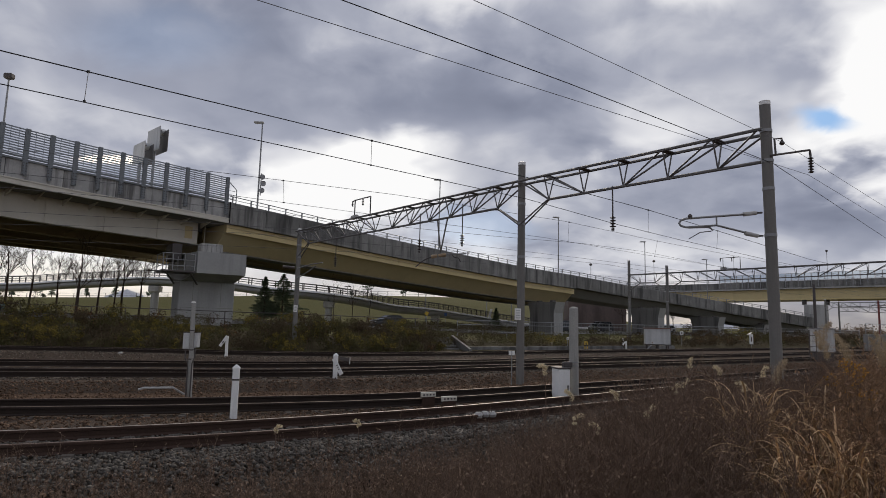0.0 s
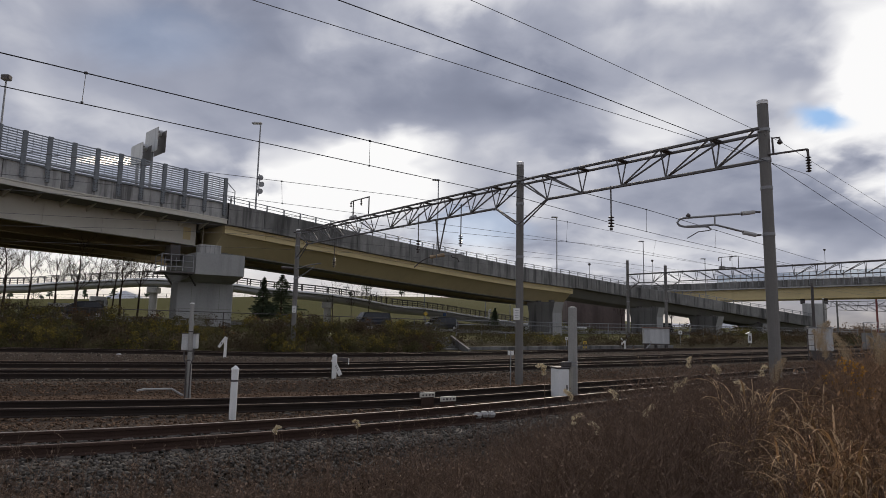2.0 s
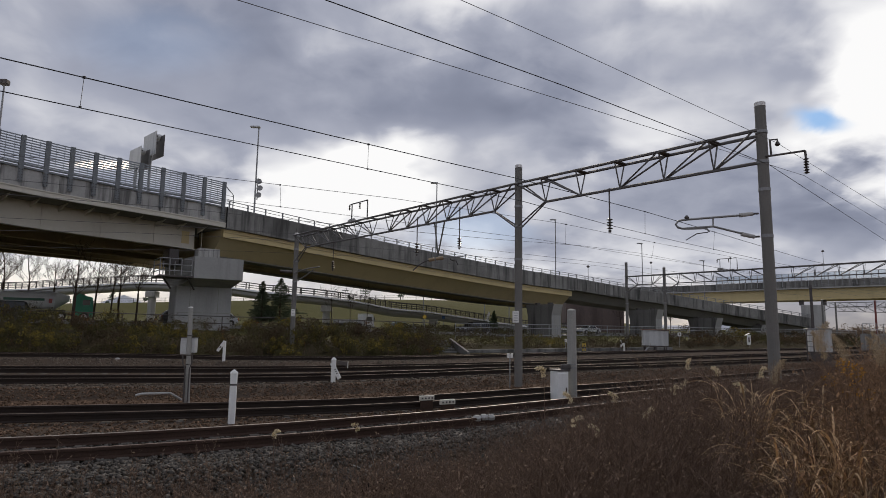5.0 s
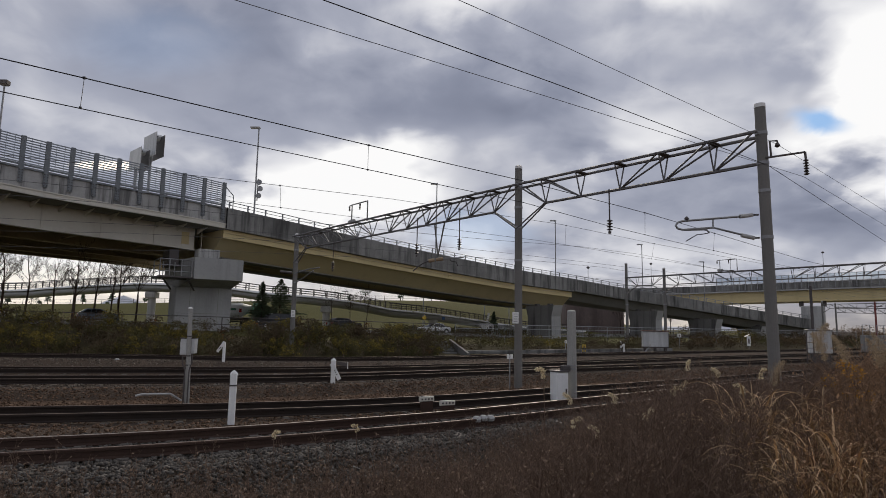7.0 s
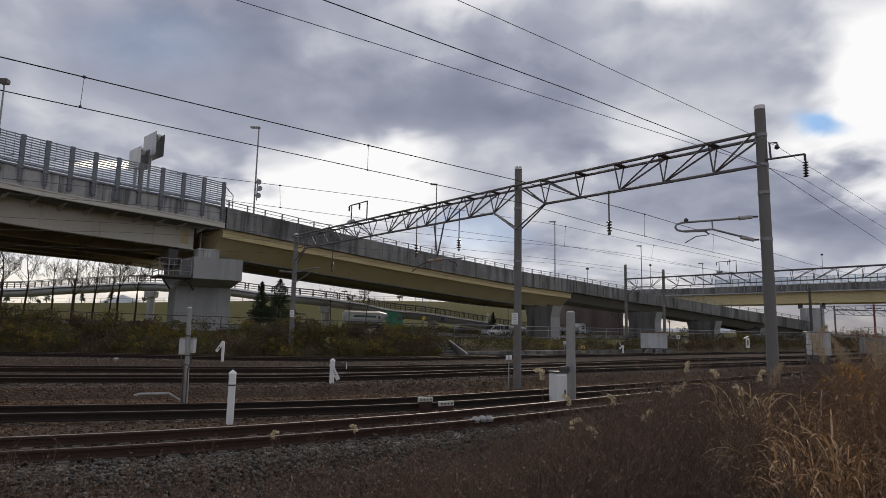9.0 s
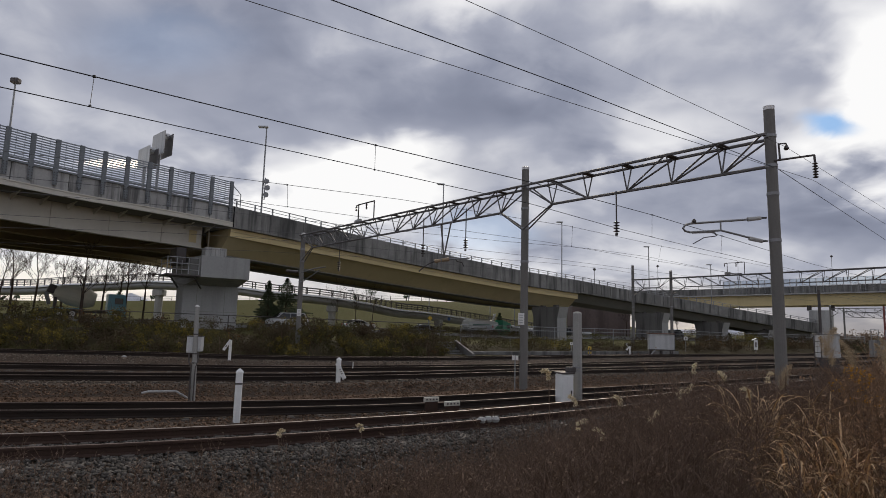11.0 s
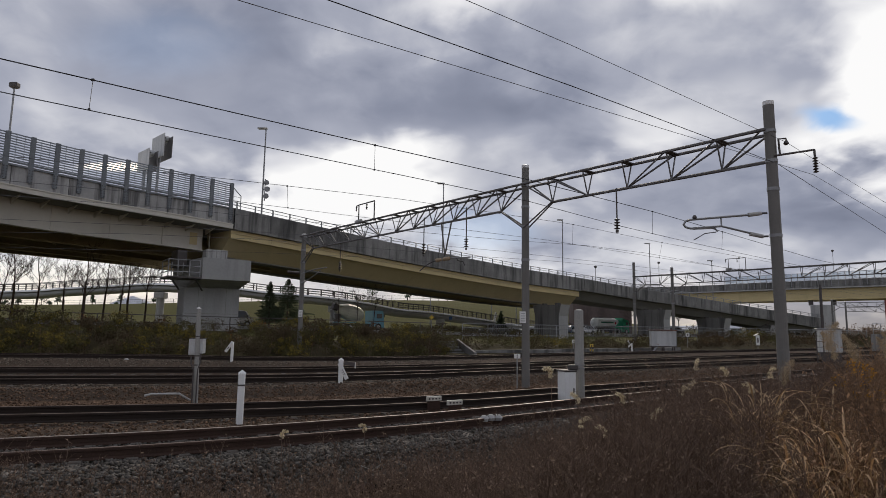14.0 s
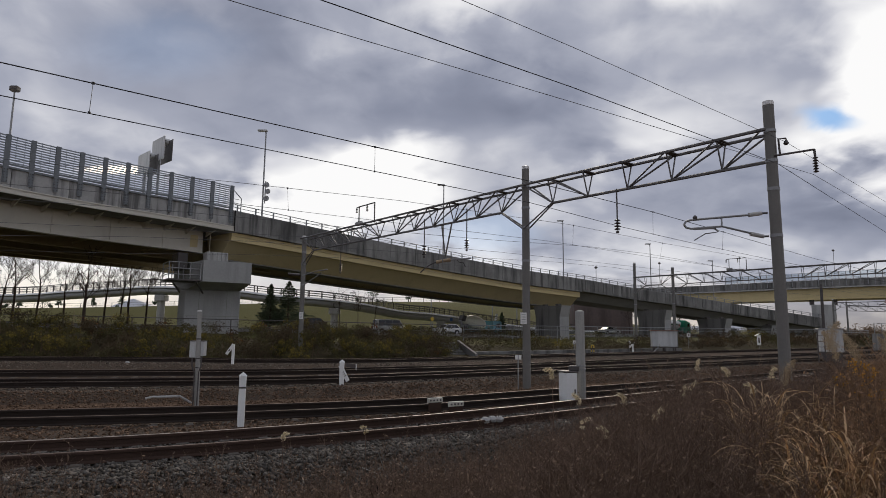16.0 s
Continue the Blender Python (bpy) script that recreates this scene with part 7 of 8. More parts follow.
tw = thing("pale_twigs", (-0.74, 7.59, -0.25), "a few pale dry twigs sticking up beside the black pipe", "twigs")
for a, b in (((-0.74, 7.59, -0.20), (-0.76, 6.90, 0.29)), ((-0.71, 7.60, -0.20), (-0.93, 6.90, 0.10)), ((-0.28, 7.72, -0.20), (-0.47, 6.90, 0.13)), ((-0.07, 7.47, -0.20), (0.01, 6.70, 0.15))):
    a, b = Vector(a), Vector(b)
    part("twig", Geo().pipe([a - Vector((0, 0, 0.1)), a.lerp(b, 0.5) + Vector((0.012, 0, 0.01)), b], 0.004, 5), M_POST, tw)


# ---- far details: levee crest, mountains, things at the line's far end ----
p, t = along(list(reversed(LEFT)), 1e6, 2.6)[0]
s = Vector((t.y, -t.x, 0)).normalized()
m = Matrix((Vector((t.x, t.y, 0)).normalized(), s, (0, 0, 1))).transposed()
part("paint_patch", Geo().box(p + s * 3.055 + Vector((0, 0, -3.2)), (0.75, 0.02, 1.2), m, 0.008), M_CREAM_Y, left_span, "yellowed touch-up paint patch")
for k in (0.6, 5.2, 9.8, 14.4):
    p, t = along(list(reversed(LEFT)), 1e6, 0.4 + k)[0]
    part("web_stiffener", Geo().box(p + s * 3.02 + Vector((0, 0, -3.2)), (0.05, 0.12, 2.0), m), M_CREAM, left_span)


def make_crest_fence():
    line = [Vector((x, max(150.0, 138.0 + ROAD_SLOPE * x) + 3, 0)) for x in range(-150, 46, 4)]
    for q in line:
        q.z = ground_z(q.x, q.y)
    f = thing("crest_fence", line[20], "low thin fence along the levee crest", "fence")
    for q in line:
        part("post", Geo().tube(q - Vector((0, 0, 0.3)), q + Vector((0, 0, 1.3)), 0.07, n=5), M_STEEL_DARK, f)
    for z in (1.25, 0.65):
        part("rail", Geo().pipe([q + Vector((0, 0, z)) for q in line], 0.035, 4), M_STEEL_DARK, f)


make_crest_fence()


def make_far_mast(x, y, h, head):
    z = ground_z(x, y)
    la = thing("levee_lamp", (x, y, z), "slim grey lamp post standing on the levee", "street lamp", "levee lamps")
    part("pole", Geo().tube((x, y, z - 0.2), (x, y, z + h), 0.11, 0.07, 6), M_STEEL, la)
    part("lantern", Geo().box((x, y, z + h), (head, 0.4, 0.22), None, 0.05), M_STEEL_DARK, la)


for x, y, h, head in ((-9.3, 152, 2.8, 2.2), (-3.2, 120, 8.5, 0.5), (9.5, 126, 7.5, 0.5), (14.2, 122, 6.8, 0.5), (-24.0, 152, 2.4, 1.6)):
    make_far_mast(x, y, h, head)


def make_crest_pine(x, y, h, seed):
    rnd = random.Random(seed)
    z = ground_z(x, y)
    t = thing("crest_pine", (x, y, z), "small dark pine with layered flat branches on the levee crest", "tree", "crest pines")
    part("trunk", Geo().tube((x, y, z - 0.2), (x, y, z + h), 0.12, 0.04, 6), M_BARK, t)
    cl = Cloud()
    for k in range(9):
        zz = z + h * (0.30 + 0.075 * k)
        r = h * 0.26 * (1.15 - 0.085 * k) * rnd.uniform(0.7, 1.2)
        for _ in range(4):
            a = rnd.uniform(0, 6.28)
            leaves_round(cl, (x + math.cos(a) * r * 0.6, y + math.sin(a) * r * 0.6, zz), (r * 0.5, r * 0.5, 0.12), 40, 0.11)
    cl.make("crown", M_NEEDLE, t)


make_crest_pine(-18.9, 152, 5.4, 1)
for k, (x, h) in enumerate(((-84, 3.4), (-92, 3.0), (-75, 3.2), (-66, 3.6), (-101, 3.4), (-112, 3.0), (-58, 3.0))):
    make_crest_pine(x, 154 + k % 3, h, 3 + k)


def make_mountains():
    """A low ridge line at the edge of the plain."""
    g = Geo()
    n = 60
    for i in range(n + 1):
        x = -2600 + 4200 * i / n
        top = 18 + 95 * max(0.0, noise.noise((x * 0.0022, 3.0, 0))) + 60 * math.exp(-((x + 1530) / 110) ** 2)
        g.v += [(x, 3050 + 0.1 * x, -10), (x, 3100 + 0.1 * x, top), (x, 3250 + 0.1 * x, -10)]
    for i in range(n):
        a, b = i * 3, i * 3 + 3
        g.f += [(a, b, b + 1, a + 1), (a + 1, b + 1, b + 2, a + 2)]
    tagged(part("far_mountains", g, M_MOUNTAIN, smooth=True), "pale blue-grey mountains on the horizon", "mountains", kind="structure")


M_MOUNTAIN = mat("distant_hazy_slope", (0.62, 0.63, 0.66), (0.56, 0.57, 0.60), 1.0, scale=0.004, fine=0.02, bump=0, spec=0.0)
make_mountains()

ft = thing("far_tree_line", (105, 132, 0), "grey-brown trees and bushes far off along the line", "trees", kind="stuff")
_c, _r = Cloud(), random.Random(21)
for _ in range(150):
    _x = _r.uniform(84, 135)
    _h = 2.6 + 1.2 * noise.noise((_x * 0.12, 0, 7)) + _r.uniform(-0.5, 0.5)
    leaves_round(_c, (_x, 134 + _r.uniform(-3, 3), ground_z(_x, 134) + _h * _r.uniform(0.3, 0.75)), (1.3, 1.0, _h * 0.4), 70, 0.17)
tagged(_c.make("crowns", M_DRYLEAF, ft), kind="stuff")

# ---- the line's far end, right of the far bridge's pier ----
make_portal([(66.4, 100.0), (96.0, 108.0)], 5.9, 0.9, [14], [0.2, 0.2], [6.6, 6.6], "far grey poles carrying a pale lattice catenary beam")
w = tagged(part("low_wall", Geo().box((47.5, 63.5, 0.6), (14.5, 0.35, 1.7), Matrix.Rotation(radians(37), 3, "Z"), 0.03), M_CONC), "low grey concrete wall beside the far end of the tracks", "wall", kind="structure")
fw = thing("wall_fence", (47.5, 63.5, 1.4), "thin steel fence on the low concrete wall", "fence", "roadside fences")
for k in range(8):
    a = -7 + 2 * k
    q = Vector((47.5 + a * 0.799, 63.5 + a * 0.602, 1.4))
    part("post", Geo().tube(q, q + Vector((0, 0, 1.1)), 0.035, n=5), M_STEEL, fw)
for z in (0.5, 1.08):
    part("rail", Geo().tube((47.5 - 7 * 0.799, 63.5 - 7 * 0.602, 1.4 + z), (47.5 + 7 * 0.799, 63.5 + 7 * 0.602, 1.4 + z), 0.025, n=5), M_STEEL, fw)
rp = thing("red_mast", (64.0, 88.0, 0.0), "reddish painted steel mast at the far end of the tracks", "mast")
part("pole", Geo().tube((64.3, 88.0, -0.3), (64.3, 88.0, 6.3), 0.16, 0.12, 8), mat("red_oxide_paint", (0.22, 0.06, 0.05), (0.16, 0.05, 0.045), 0.7, scale=2, fine=20, bump=0.1), rp)
part("cross_arm", Geo().tube((63.2, 88.0, 5.6), (65.4, 88.0, 5.6), 0.05, n=6), M_STEEL_DARK, rp)


# ---- vehicles on the road ----
def paint(name, col, rough=0.32):
    return mat(name, col, tuple(c * 0.92 for c in col), rough, 0.0, scale=1.0, fine=30, bump=0.0)


M_GLASS_DARK = mat("tinted_car_glass", (0.02, 0.022, 0.025), (0.015, 0.017, 0.02), 0.12, scale=2, fine=20, bump=0)
M_TYRE = mat("tyre_rubber", (0.02, 0.02, 0.02), (0.03, 0.03, 0.03), 0.85, scale=4, fine=30, bump=0.1)
M_RIM = mat("alloy_rim", (0.42, 0.42, 0.43), (0.36, 0.36, 0.37), 0.35, 0.8, scale=4, fine=30, bump=0)
M_LAMP_CLEAR = mat("headlight_lens", (0.75, 0.76, 0.78), (0.68, 0.69, 0.7), 0.15, scale=4, fine=30, bump=0)
M_LAMP_RED = mat("tail_light_lens", (0.35, 0.02, 0.02), (0.28, 0.02, 0.02), 0.2, scale=4, fine=30, bump=0)
M_TRIM = mat("black_plastic_trim", (0.025, 0.025, 0.027), (0.02, 0.02, 0.02), 0.6, scale=4, fine=30, bump=0.05)


def slab(prof, y0, y1, y0t=None, y1t=None, zt=None, bevel=0.0):
    """A side profile (x, z) given width; where zt is given, points at that height and above are drawn in to y0t..y1t; bevel rounds its edges."""
    g = Geo()
    n = len(prof)
    def ys(z):
        if zt is None or z < zt:
            return y0, y1
        return y0t, y1t
    g.v = [(x, ys(z)[0], z) for x, z in prof] + [(x, ys(z)[1], z) for x, z in prof]
    g.f = [tuple(range(n - 1, -1, -1)), tuple(range(n, 2 * n))] + [(i, (i + 1) % n, n + (i + 1) % n, n + i) for i in range(n)]
    if bevel:
        bm = bmesh.new()
        vs = [bm.verts.new(v) for v in g.v]
        for f in g.f:
            bm.faces.new([vs[i] for i in f])
        bmesh.ops.bevel(bm, geom=bm.edges[:], offset=bevel, segments=2, affect="EDGES", clamp_overlap=True)
        bm.verts.index_update()
        g = Geo()
        g.v, g.f = [tuple(v.co) for v in bm.verts], [tuple(v.index for v in f.verts) for f in bm.faces]
        bm.free()
    return g


def make_wheels(v, xs, w, r):
    for x in xs:
        for y in (-w / 2 + 0.085, w / 2 - 0.085):
            t = part("wheel", Geo().tube((x, y - 0.1, r), (x, y + 0.1, r), r, n=16), M_TYRE, v, world=False)
            s = -1 if y < 0 else 1
            part("rim", Geo().tube((x, y + s * 0.101, r), (x, y + s * 0.115, r), r * 0.62, n=12), M_RIM, t, world=False)


def make_car(shape, col, label):
    """A passenger vehicle that heads along +x, standing on z = 0."""
    v = thing("car", (0, 0, 0), label, "car", "passing vehicles")
    body_mat = paint("car_paint", col)
    L, W, H, belt, hood, ws, rf, rb, rear = shape   # length, width, height, belt line, hood height, windscreen foot, roof front, roof back, rear top
    f, b = L / 2, -L / 2
    prof = [(b + 0.05, 0.28), (f - 0.06, 0.26), (f, 0.45), (f - 0.08, hood - 0.12), (f - 0.35, hood), (ws, belt), (rear, belt + 0.03), (b + 0.04, belt - 0.05), (b, 0.6)]
    part("body", slab(prof, -W / 2, W / 2, bevel=0.07), body_mat, v, world=False, smooth=True)
    cabin = [(ws + 0.02, belt - 0.06), (rf, H - 0.06), (rf - 0.35, H), (rb + 0.3, H), (rb, H - 0.07), (rear + 0.02, belt - 0.06)]
    part("cabin", slab(cabin, -W / 2 + 0.06, W / 2 - 0.06, -W / 2 + 0.2, W / 2 - 0.2, belt + 0.1, bevel=0.04), body_mat, v, world=False, smooth=True)
    # side glass, split by thin pillars; the first and last panes follow the raked ends
    zt, zb = H - 0.09, belt + 0.03
    top_f, top_b, low_f, low_b = rf - 0.10, rb + 0.16, ws - 0.22, rear + 0.26
    for k in range(3):
        t0, t1 = (0, 0.34, 0.70)[k], (0.34, 0.70, 1.0)[k]
        xt = [top_f + (top_b - top_f) * t - 0.02 * (1 if t == t0 else -1) for t in (t0, t1)]
        xl = [low_f + (low_b - low_f) * t - 0.02 * (1 if t == t0 else -1) for t in (t0, t1)]
        if k == 0:
            xl[1] = xt[1]
        elif k == 1:
            xl = list(xt)
        else:
            xl[0] = xt[0]
        for s in (-1, 1):
            yb, yt = s * (W / 2 - 0.075), s * (W / 2 - 0.19)
            p = [(xl[1], yb, zb), (xl[0], yb, zb), (xt[0], yt, zt), (xt[1], yt, zt)]
            g = Geo().add(p + [(a, y + s * 0.016, z) for a, y, z in p], [(0, 1, 2, 3), (7, 6, 5, 4), (0, 4, 5, 1), (1, 5, 6, 2), (2, 6, 7, 3), (3, 7, 4, 0)])
            part("side_window", g, M_GLASS_DARK, v, world=False)
    for s in (-1, 1):
        part("sill_trim", Geo().box((0, s * (W / 2 - 0.005), 0.33), (L - 1.9, 0.04, 0.12), None, 0.01), M_TRIM, v, world=False)
        for x in (f - 0.85, b + 0.85):
            part("wheel_arch", Geo().tube((x, s * (W / 2 - 0.10), 0.36), (x, s * (W / 2 + 0.006), 0.36), 0.39, n=18), M_TRIM, v, world=False)
    def pane(name, xa, za, xb, zbb):
        p = [(xa, -W / 2 + 0.12, za), (xa, W / 2 - 0.12, za), (xb, W / 2 - 0.26, zbb), (xb, -W / 2 + 0.26, zbb)]
        sgn = 1 if xa > 0 else -1
        off = Vector((0.015 * sgn, 0, 0.012))
        g = Geo().add(p + [tuple(Vector(q) + off) for q in p], [(0, 1, 2, 3), (7, 6, 5, 4), (0, 4, 5, 1), (1, 5, 6, 2), (2, 6, 7, 3), (3, 7, 4, 0)])
        part(name, g, M_GLASS_DARK, v, world=False)
    pane("windscreen", ws - 0.03, belt + 0.04, rf + 0.01, H - 0.09)
    pane("rear_window", rear + 0.04, belt + 0.06, rb + 0.01, H - 0.10)
    for s in (-1, 1):
        part("headlight", Geo().box((f - 0.10, s * (W / 2 - 0.25), hood - 0.2), (0.2, 0.36, 0.14), None, 0.02), M_LAMP_CLEAR, v, world=False)
        part("tail_light", Geo().box((b + 0.06, s * (W / 2 - 0.14), belt - 0.16), (0.12, 0.2, 0.26), None, 0.02), M_LAMP_RED, v, world=False)
        part("door_mirror", Geo().box((ws - 0.3, s * (W / 2 + 0.08), belt + 0.1), (0.14, 0.2, 0.13), None, 0.03), body_mat, v, world=False)
    part("front_bumper", Geo().box((f - 0.08, 0, 0.36), (0.22, W - 0.1, 0.22), None, 0.04), M_TRIM, v, world=False)
    part("rear_bumper", Geo().box((b + 0.1, 0, 0.4), (0.22, W - 0.1, 0.22), None, 0.04), M_TRIM, v, world=False)
    make_wheels(v, (f - 0.85, b + 0.85), W, 0.32)
    return v


SUV = (4.65, 1.82, 1.66, 1.05, 1.02, 1.30, 0.35, -1.65, -2.2)
HATCH = (4.0, 1.70, 1.50, 0.95, 0.92, 1.20, 0.30, -1.30, -1.90)
SEDAN = (4.6, 1.76, 1.45, 0.92, 0.90, 1.15, 0.25, -0.95, -1.75)
WAGON = (4.5, 1.75, 1.50, 0.95, 0.92, 1.28, 0.30, -1.55, -2.12)
MINIVAN = (4.75, 1.75, 1.80, 1.06, 1.02, 1.85, 0.90, -1.95, -2.28)
VAN = (4.85, 1.75, 1.98, 1.08, 1.02, 2.0, 1.45, -2.25, -2.35)


def make_truck_cab(v, x, W, H, col_mat, L=1.9):
    prof = [(x - L, 0.55), (x, 0.5), (x + 0.02, 1.3), (x - 0.12, H - 0.15), (x - 0.4, H), (x - L, H)]
    part("cab", slab(prof, -W / 2, W / 2), col_mat, v, world=False)
    part("windscreen", Geo().box((x - 0.04, 0, (1.35 + H) / 2 + 0.0), (0.06, W - 0.25, H - 1.75), Matrix.Rotation(radians(-7), 3, "Y"), 0.01), M_GLASS_DARK, v, world=False)
    for s in (-1, 1):
        part("side_window", Geo().box((x - 0.75, s * W / 2, H - 0.75), (0.8, 0.03, 0.65), None, 0.01), M_GLASS_DARK, v, world=False)
        part("headlight", Geo().box((x + 0.01, s * (W / 2 - 0.3), 0.75), (0.06, 0.4, 0.2), None, 0.02), M_LAMP_CLEAR, v, world=False)
        part("mirror", Geo().box((x - 0.05, s * (W / 2 + 0.18), H - 0.7), (0.1, 0.2, 0.4), None, 0.03), M_TRIM, v, world=False)
    part("bumper", Geo().box((x - 0.02, 0, 0.5), (0.25, W, 0.3), None, 0.04), col_mat, v, world=False)
    part("chassis", Geo().box((x - 4.2, 0, 0.75), (8.0, 0.9, 0.25)), M_TRIM, v, world=False)


def make_tank_truck():
    v = thing("tank_truck", (0, 0, 0), "green tractor pulling a white powder tank trailer", "truck", "passing vehicles")
    green = paint("green_truck_paint", (0.02, 0.30, 0.16))
    white = paint("white_tank_paint", (0.78, 0.80, 0.78), 0.4)
    make_truck_cab(v, 5.2, 2.4, 3.0, green, 2.1)
    part("roof_deflector", slab([(3.2, 3.0), (4.6, 3.0), (3.4, 3.45), (3.2, 3.45)], -1.1, 1.1), green, v, world=False)
    g = Geo()
    prof = [(-5.2, 0.35), (-4.7, 1.05), (1.2, 1.05), (2.7, 0.35)]
    n = 16
    for x, r in prof:
        g.v += [(x, r * 1.1 * math.cos(2 * math.pi * k / n), 2.35 + (0.35 if r < 0.5 else 0) + r * math.sin(2 * math.pi * k / n)) for k in range(n)]
    for i in range(3):
        g.f += [(i * n + k, i * n + (k + 1) % n, (i + 1) * n + (k + 1) % n, (i + 1) * n + k) for k in range(n)]
    g.f += [tuple(range(n - 1, -1, -1)), tuple(range(3 * n, 4 * n))]
    t = part("tank", g, white, v, "white powder tank with sloping ends", world=False)
    for s in (-1, 1):
        part("stripe", Geo().box((-1.9, s * 1.165, 2.45), (4.0, 0.02, 0.30)), paint("dark_green_stripe", (0.02, 0.12, 0.07)), t, world=False)
        part("red_mark", Geo().box((0.7, s * 1.17, 2.3), (0.35, 0.02, 0.5)), M_LAMP_RED, t, world=False)
    part("walkway", Geo().box((-1.8, 0, 3.48), (5.5, 0.5, 0.06)), M_STEEL, t, world=False)
    for k in range(7):
        part("ladder_rung", Geo().tube((-5.2 + 0.07 * k, -0.3, 1.4 + k * 0.3), (-5.2 + 0.07 * k, 0.3, 1.4 + k * 0.3), 0.025, n=5), M_STEEL, t, world=False)
    part("frame", Geo().box((-1.4, 0, 1.1), (7.4, 1.0, 0.3)), M_TRIM, v, world=False)
    make_wheels(v, (4.3, 1.9, -3.4, -4.6), 2.4, 0.5)
    for c in v.children_recursive:
        c.data.transform(Matrix.Scale(0.87, 4))
    return v


def make_mixer_truck():
    v = thing("mixer_truck", (0, 0, 0), "light blue cab concrete mixer with a cream drum", "truck", "passing vehicles")
    blue = paint("light_blue_paint", (0.14, 0.36, 0.46))
    cream = paint("cream_drum_paint", (0.70, 0.68, 0.56), 0.45)
    make_truck_cab(v, 3.75, 2.3, 2.75, blue, 1.8)
    d = Geo()
    prof = [(0.35, -2.6), (0.75, -2.0), (1.10, -0.9), (1.15, 0.2), (1.0, 1.0), (0.7, 1.6)]
    n = 18
    m = Matrix.Translation((-0.75, 0, 2.35)) @ Matrix.Rotation(radians(12), 4, "Y") @ Matrix.Rotation(radians(90), 4, "Y")
    for r, h in prof:
        d.v += [tuple(m @ Vector((r * math.cos(2 * math.pi * k / n), r * math.sin(2 * math.pi * k / n), h))) for k in range(n)]
    for i in range(len(prof) - 1):
        d.f += [(i * n + k, i * n + (k + 1) % n, (i + 1) * n + (k + 1) % n, (i + 1) * n + k) for k in range(n)]
    d.f += [tuple(range(n - 1, -1, -1)), tuple(range((len(prof) - 1) * n, len(prof) * n))]
    part("drum", d, cream, v, "cream mixing drum", world=False)
    part("hopper", Geo().box((-3.3, 0, 3.1), (0.7, 1.1, 0.9), Matrix.Rotation(radians(20), 3, "Y"), 0.08), M_STEEL_DARK, v, world=False)
    part("chute", Geo().box((-3.6, 0, 2.1), (0.35, 0.5, 1.4), Matrix.Rotation(radians(-15), 3, "Y"), 0.05), M_STEEL, v, world=False)
    part("rear_frame", Geo().box((-2.9, 0, 1.5), (0.3, 1.6, 1.4), None, 0.04), M_STEEL_DARK, v, world=False)
    part("mudguard", Geo().box((-1.9, 0, 1.05), (2.6, 2.3, 0.12), None, 0.03), blue, v, world=False)
    make_wheels(v, (2.9, -1.3, -2.5), 2.3, 0.48)
    return v


def make_box_truck():
    v = thing("flatbed_truck", (0, 0, 0), "white cab light truck with a low grey cargo bed", "truck", "passing vehicles")
    white = paint("white_cab_paint", (0.76, 0.77, 0.77))
    make_truck_cab(v, 2.6, 1.9, 2.25, white, 1.6)
    bed = part("cargo_bed", Geo().box((-1.1, 0, 0.95), (3.4, 1.9, 0.14)), M_STEEL, v, world=False)
    for s in (-1, 1):
        part("side_board", Geo().box((-1.1, s * 0.95, 1.2), (3.4, 0.05, 0.4)), M_GREYBOX, bed, world=False)
    make_wheels(v, (1.8, -1.6), 1.9, 0.38)
    return v


NEAR_LANE, FAR_LANE = 84.0, 92.5


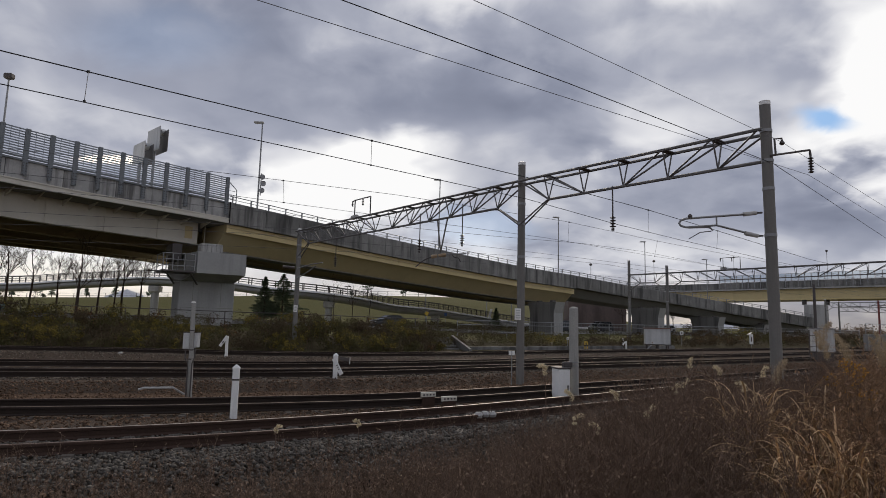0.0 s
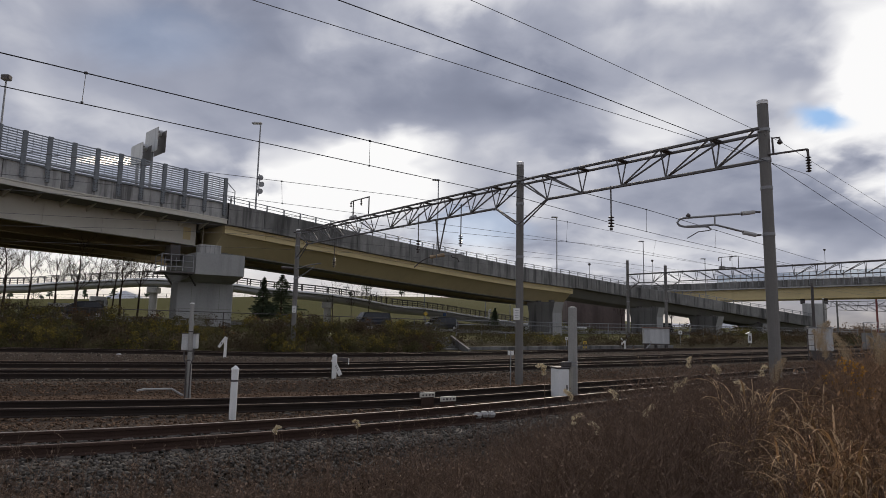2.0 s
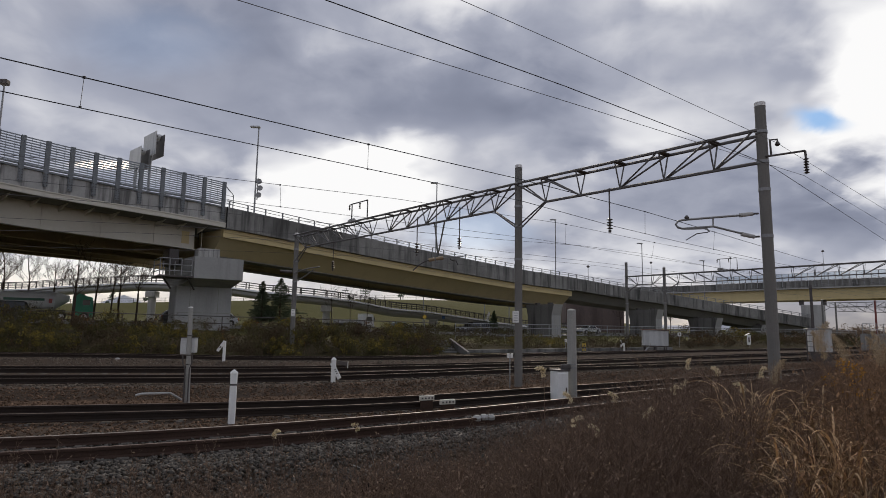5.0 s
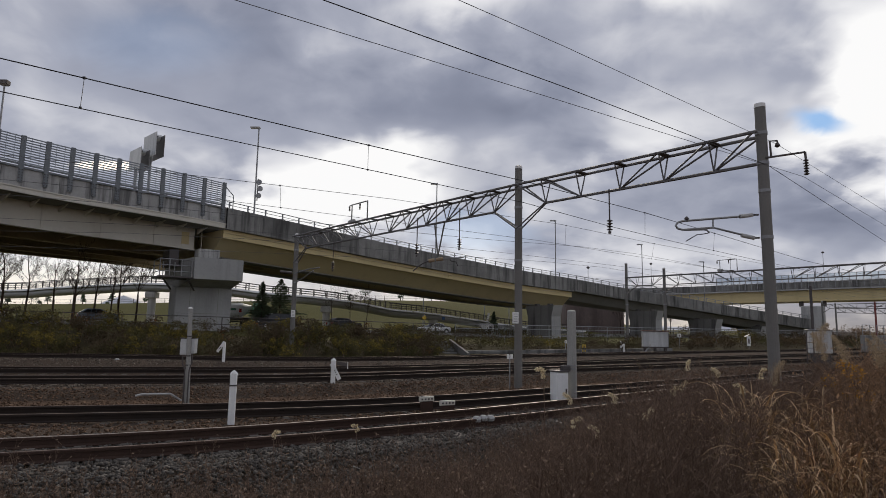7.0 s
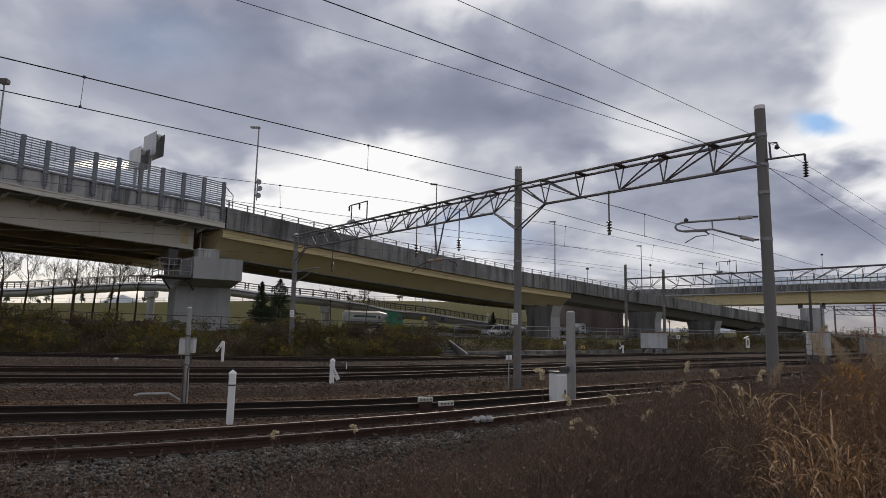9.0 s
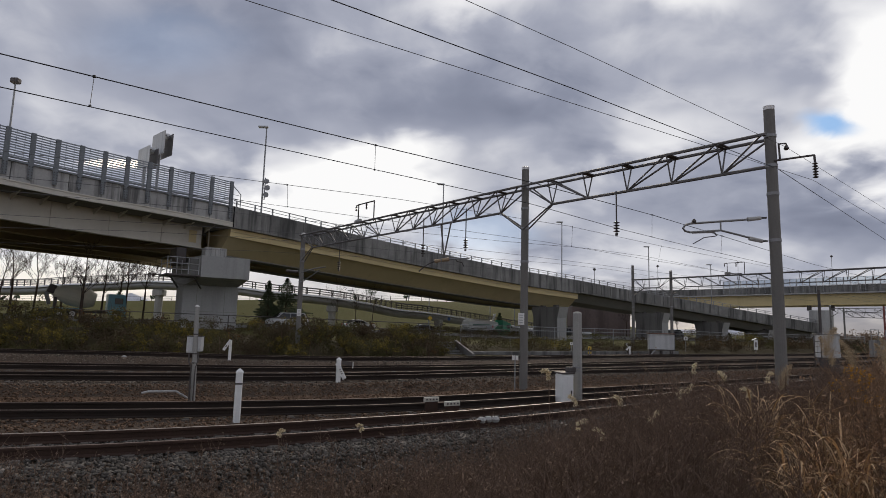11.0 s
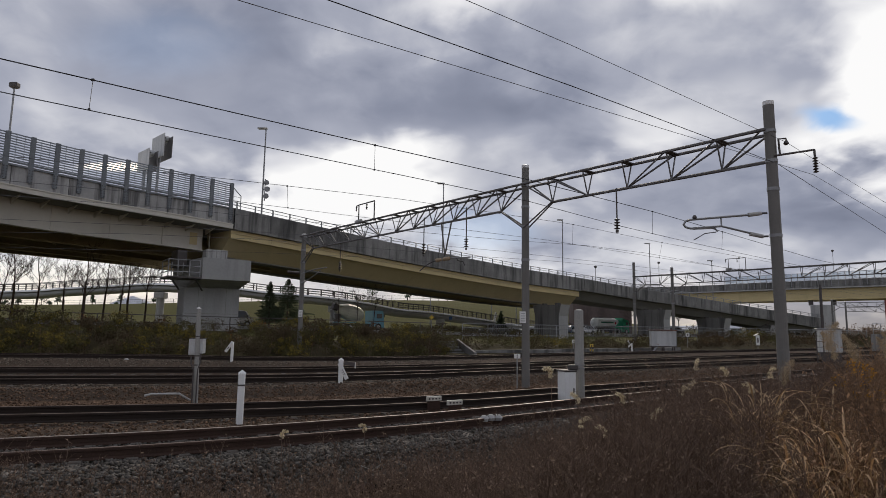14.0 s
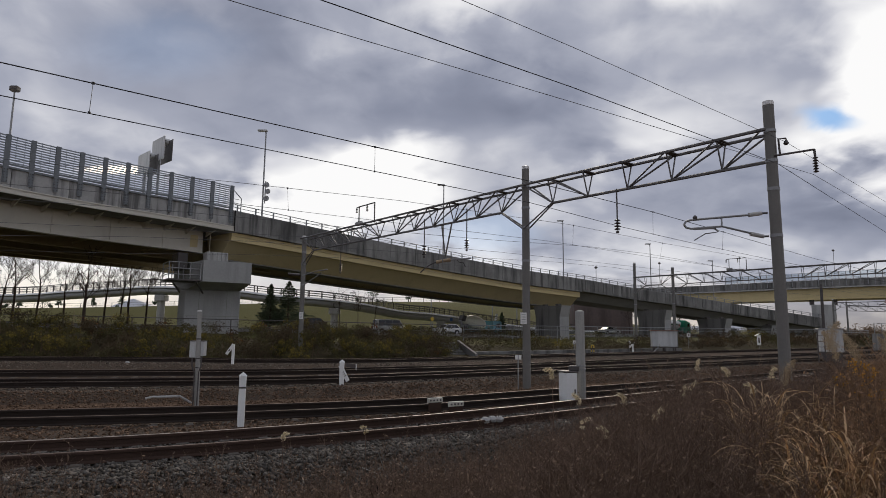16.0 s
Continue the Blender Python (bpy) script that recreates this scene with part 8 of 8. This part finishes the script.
def drive(v, lane, s0, speed):
    """Rows for walk(): a steady run along a lane, s0 metres along it at the start."""
    rows = []
    for k in range(17):
        t = float(k)
        s = s0 + speed * t
        x = s * 0.8192
        y = lane + ROAD_SLOPE * x
        rows.append((t, pose(x, y, road_z(x) + 0.01 - (far_drop(x) if lane > 90 else 0.0), 0, 0, 34.99 + (180 if speed < 0 else 0))))
    walk(v, rows)


DRIVES = [
    (make_car(SUV, (0.035, 0.037, 0.042), "dark grey sport utility car driving on the road"), NEAR_LANE, -8.5, -17.4),
    (make_car(VAN, (0.03, 0.035, 0.05), "dark blue long van driving on the road"), NEAR_LANE, 23.3, -17.0),
    (make_car(MINIVAN, (0.05, 0.052, 0.056), "dark grey minivan driving on the road"), NEAR_LANE, 33.5, -16.6),
    (make_car(WAGON, (0.62, 0.63, 0.64), "silver-white wagon driving on the road"), NEAR_LANE, 51.8, -16.4),
    (make_car(MINIVAN, (0.05, 0.045, 0.045), "dark brown minivan driving on the road"), NEAR_LANE, 81.0, -14.9),
    (make_car(SEDAN, (0.68, 0.69, 0.70), "silver sedan driving on the road"), NEAR_LANE, 109.8, -15.8),
    (make_car(MINIVAN, (0.66, 0.67, 0.68), "silver-white minivan driving on the road"), NEAR_LANE, 161.0, -16.7),
    (make_car(SUV, (0.05, 0.052, 0.055), "dark grey sport utility car driving on the road"), NEAR_LANE, 214.5, -14.7),
    (make_car(HATCH, (0.70, 0.70, 0.70), "white hatchback driving on the road"), NEAR_LANE, 224.0, -14.0),
    (make_car(HATCH, (0.22, 0.34, 0.36), "pale teal hatchback driving on the road"), FAR_LANE, -56.2, 9.9),
    (make_box_truck(), FAR_LANE, -70.0, 11.1),
    (make_tank_truck(), FAR_LANE, -100.2, 9.85),
    (make_car(HATCH, (0.16, 0.22, 0.32), "steel blue hatchback driving on the road"), FAR_LANE, -120.0, 10.6),
    (make_car(SEDAN, (0.70, 0.70, 0.70), "white sedan driving on the road"), FAR_LANE, -129.0, 10.4),
    (make_car(SUV, (0.06, 0.06, 0.065), "dark sport utility car driving on the road"), FAR_LANE, -90.2, 10.6),
    (make_car(VAN, (0.70, 0.70, 0.69), "white van driving on the road"), FAR_LANE, -186.2, 11.0),
    (make_mixer_truck(), FAR_LANE, -166.5, 10.8),
]


def motions():
    for v, lane, s0, speed in DRIVES:
        drive(v, lane, s0, speed)


motions()
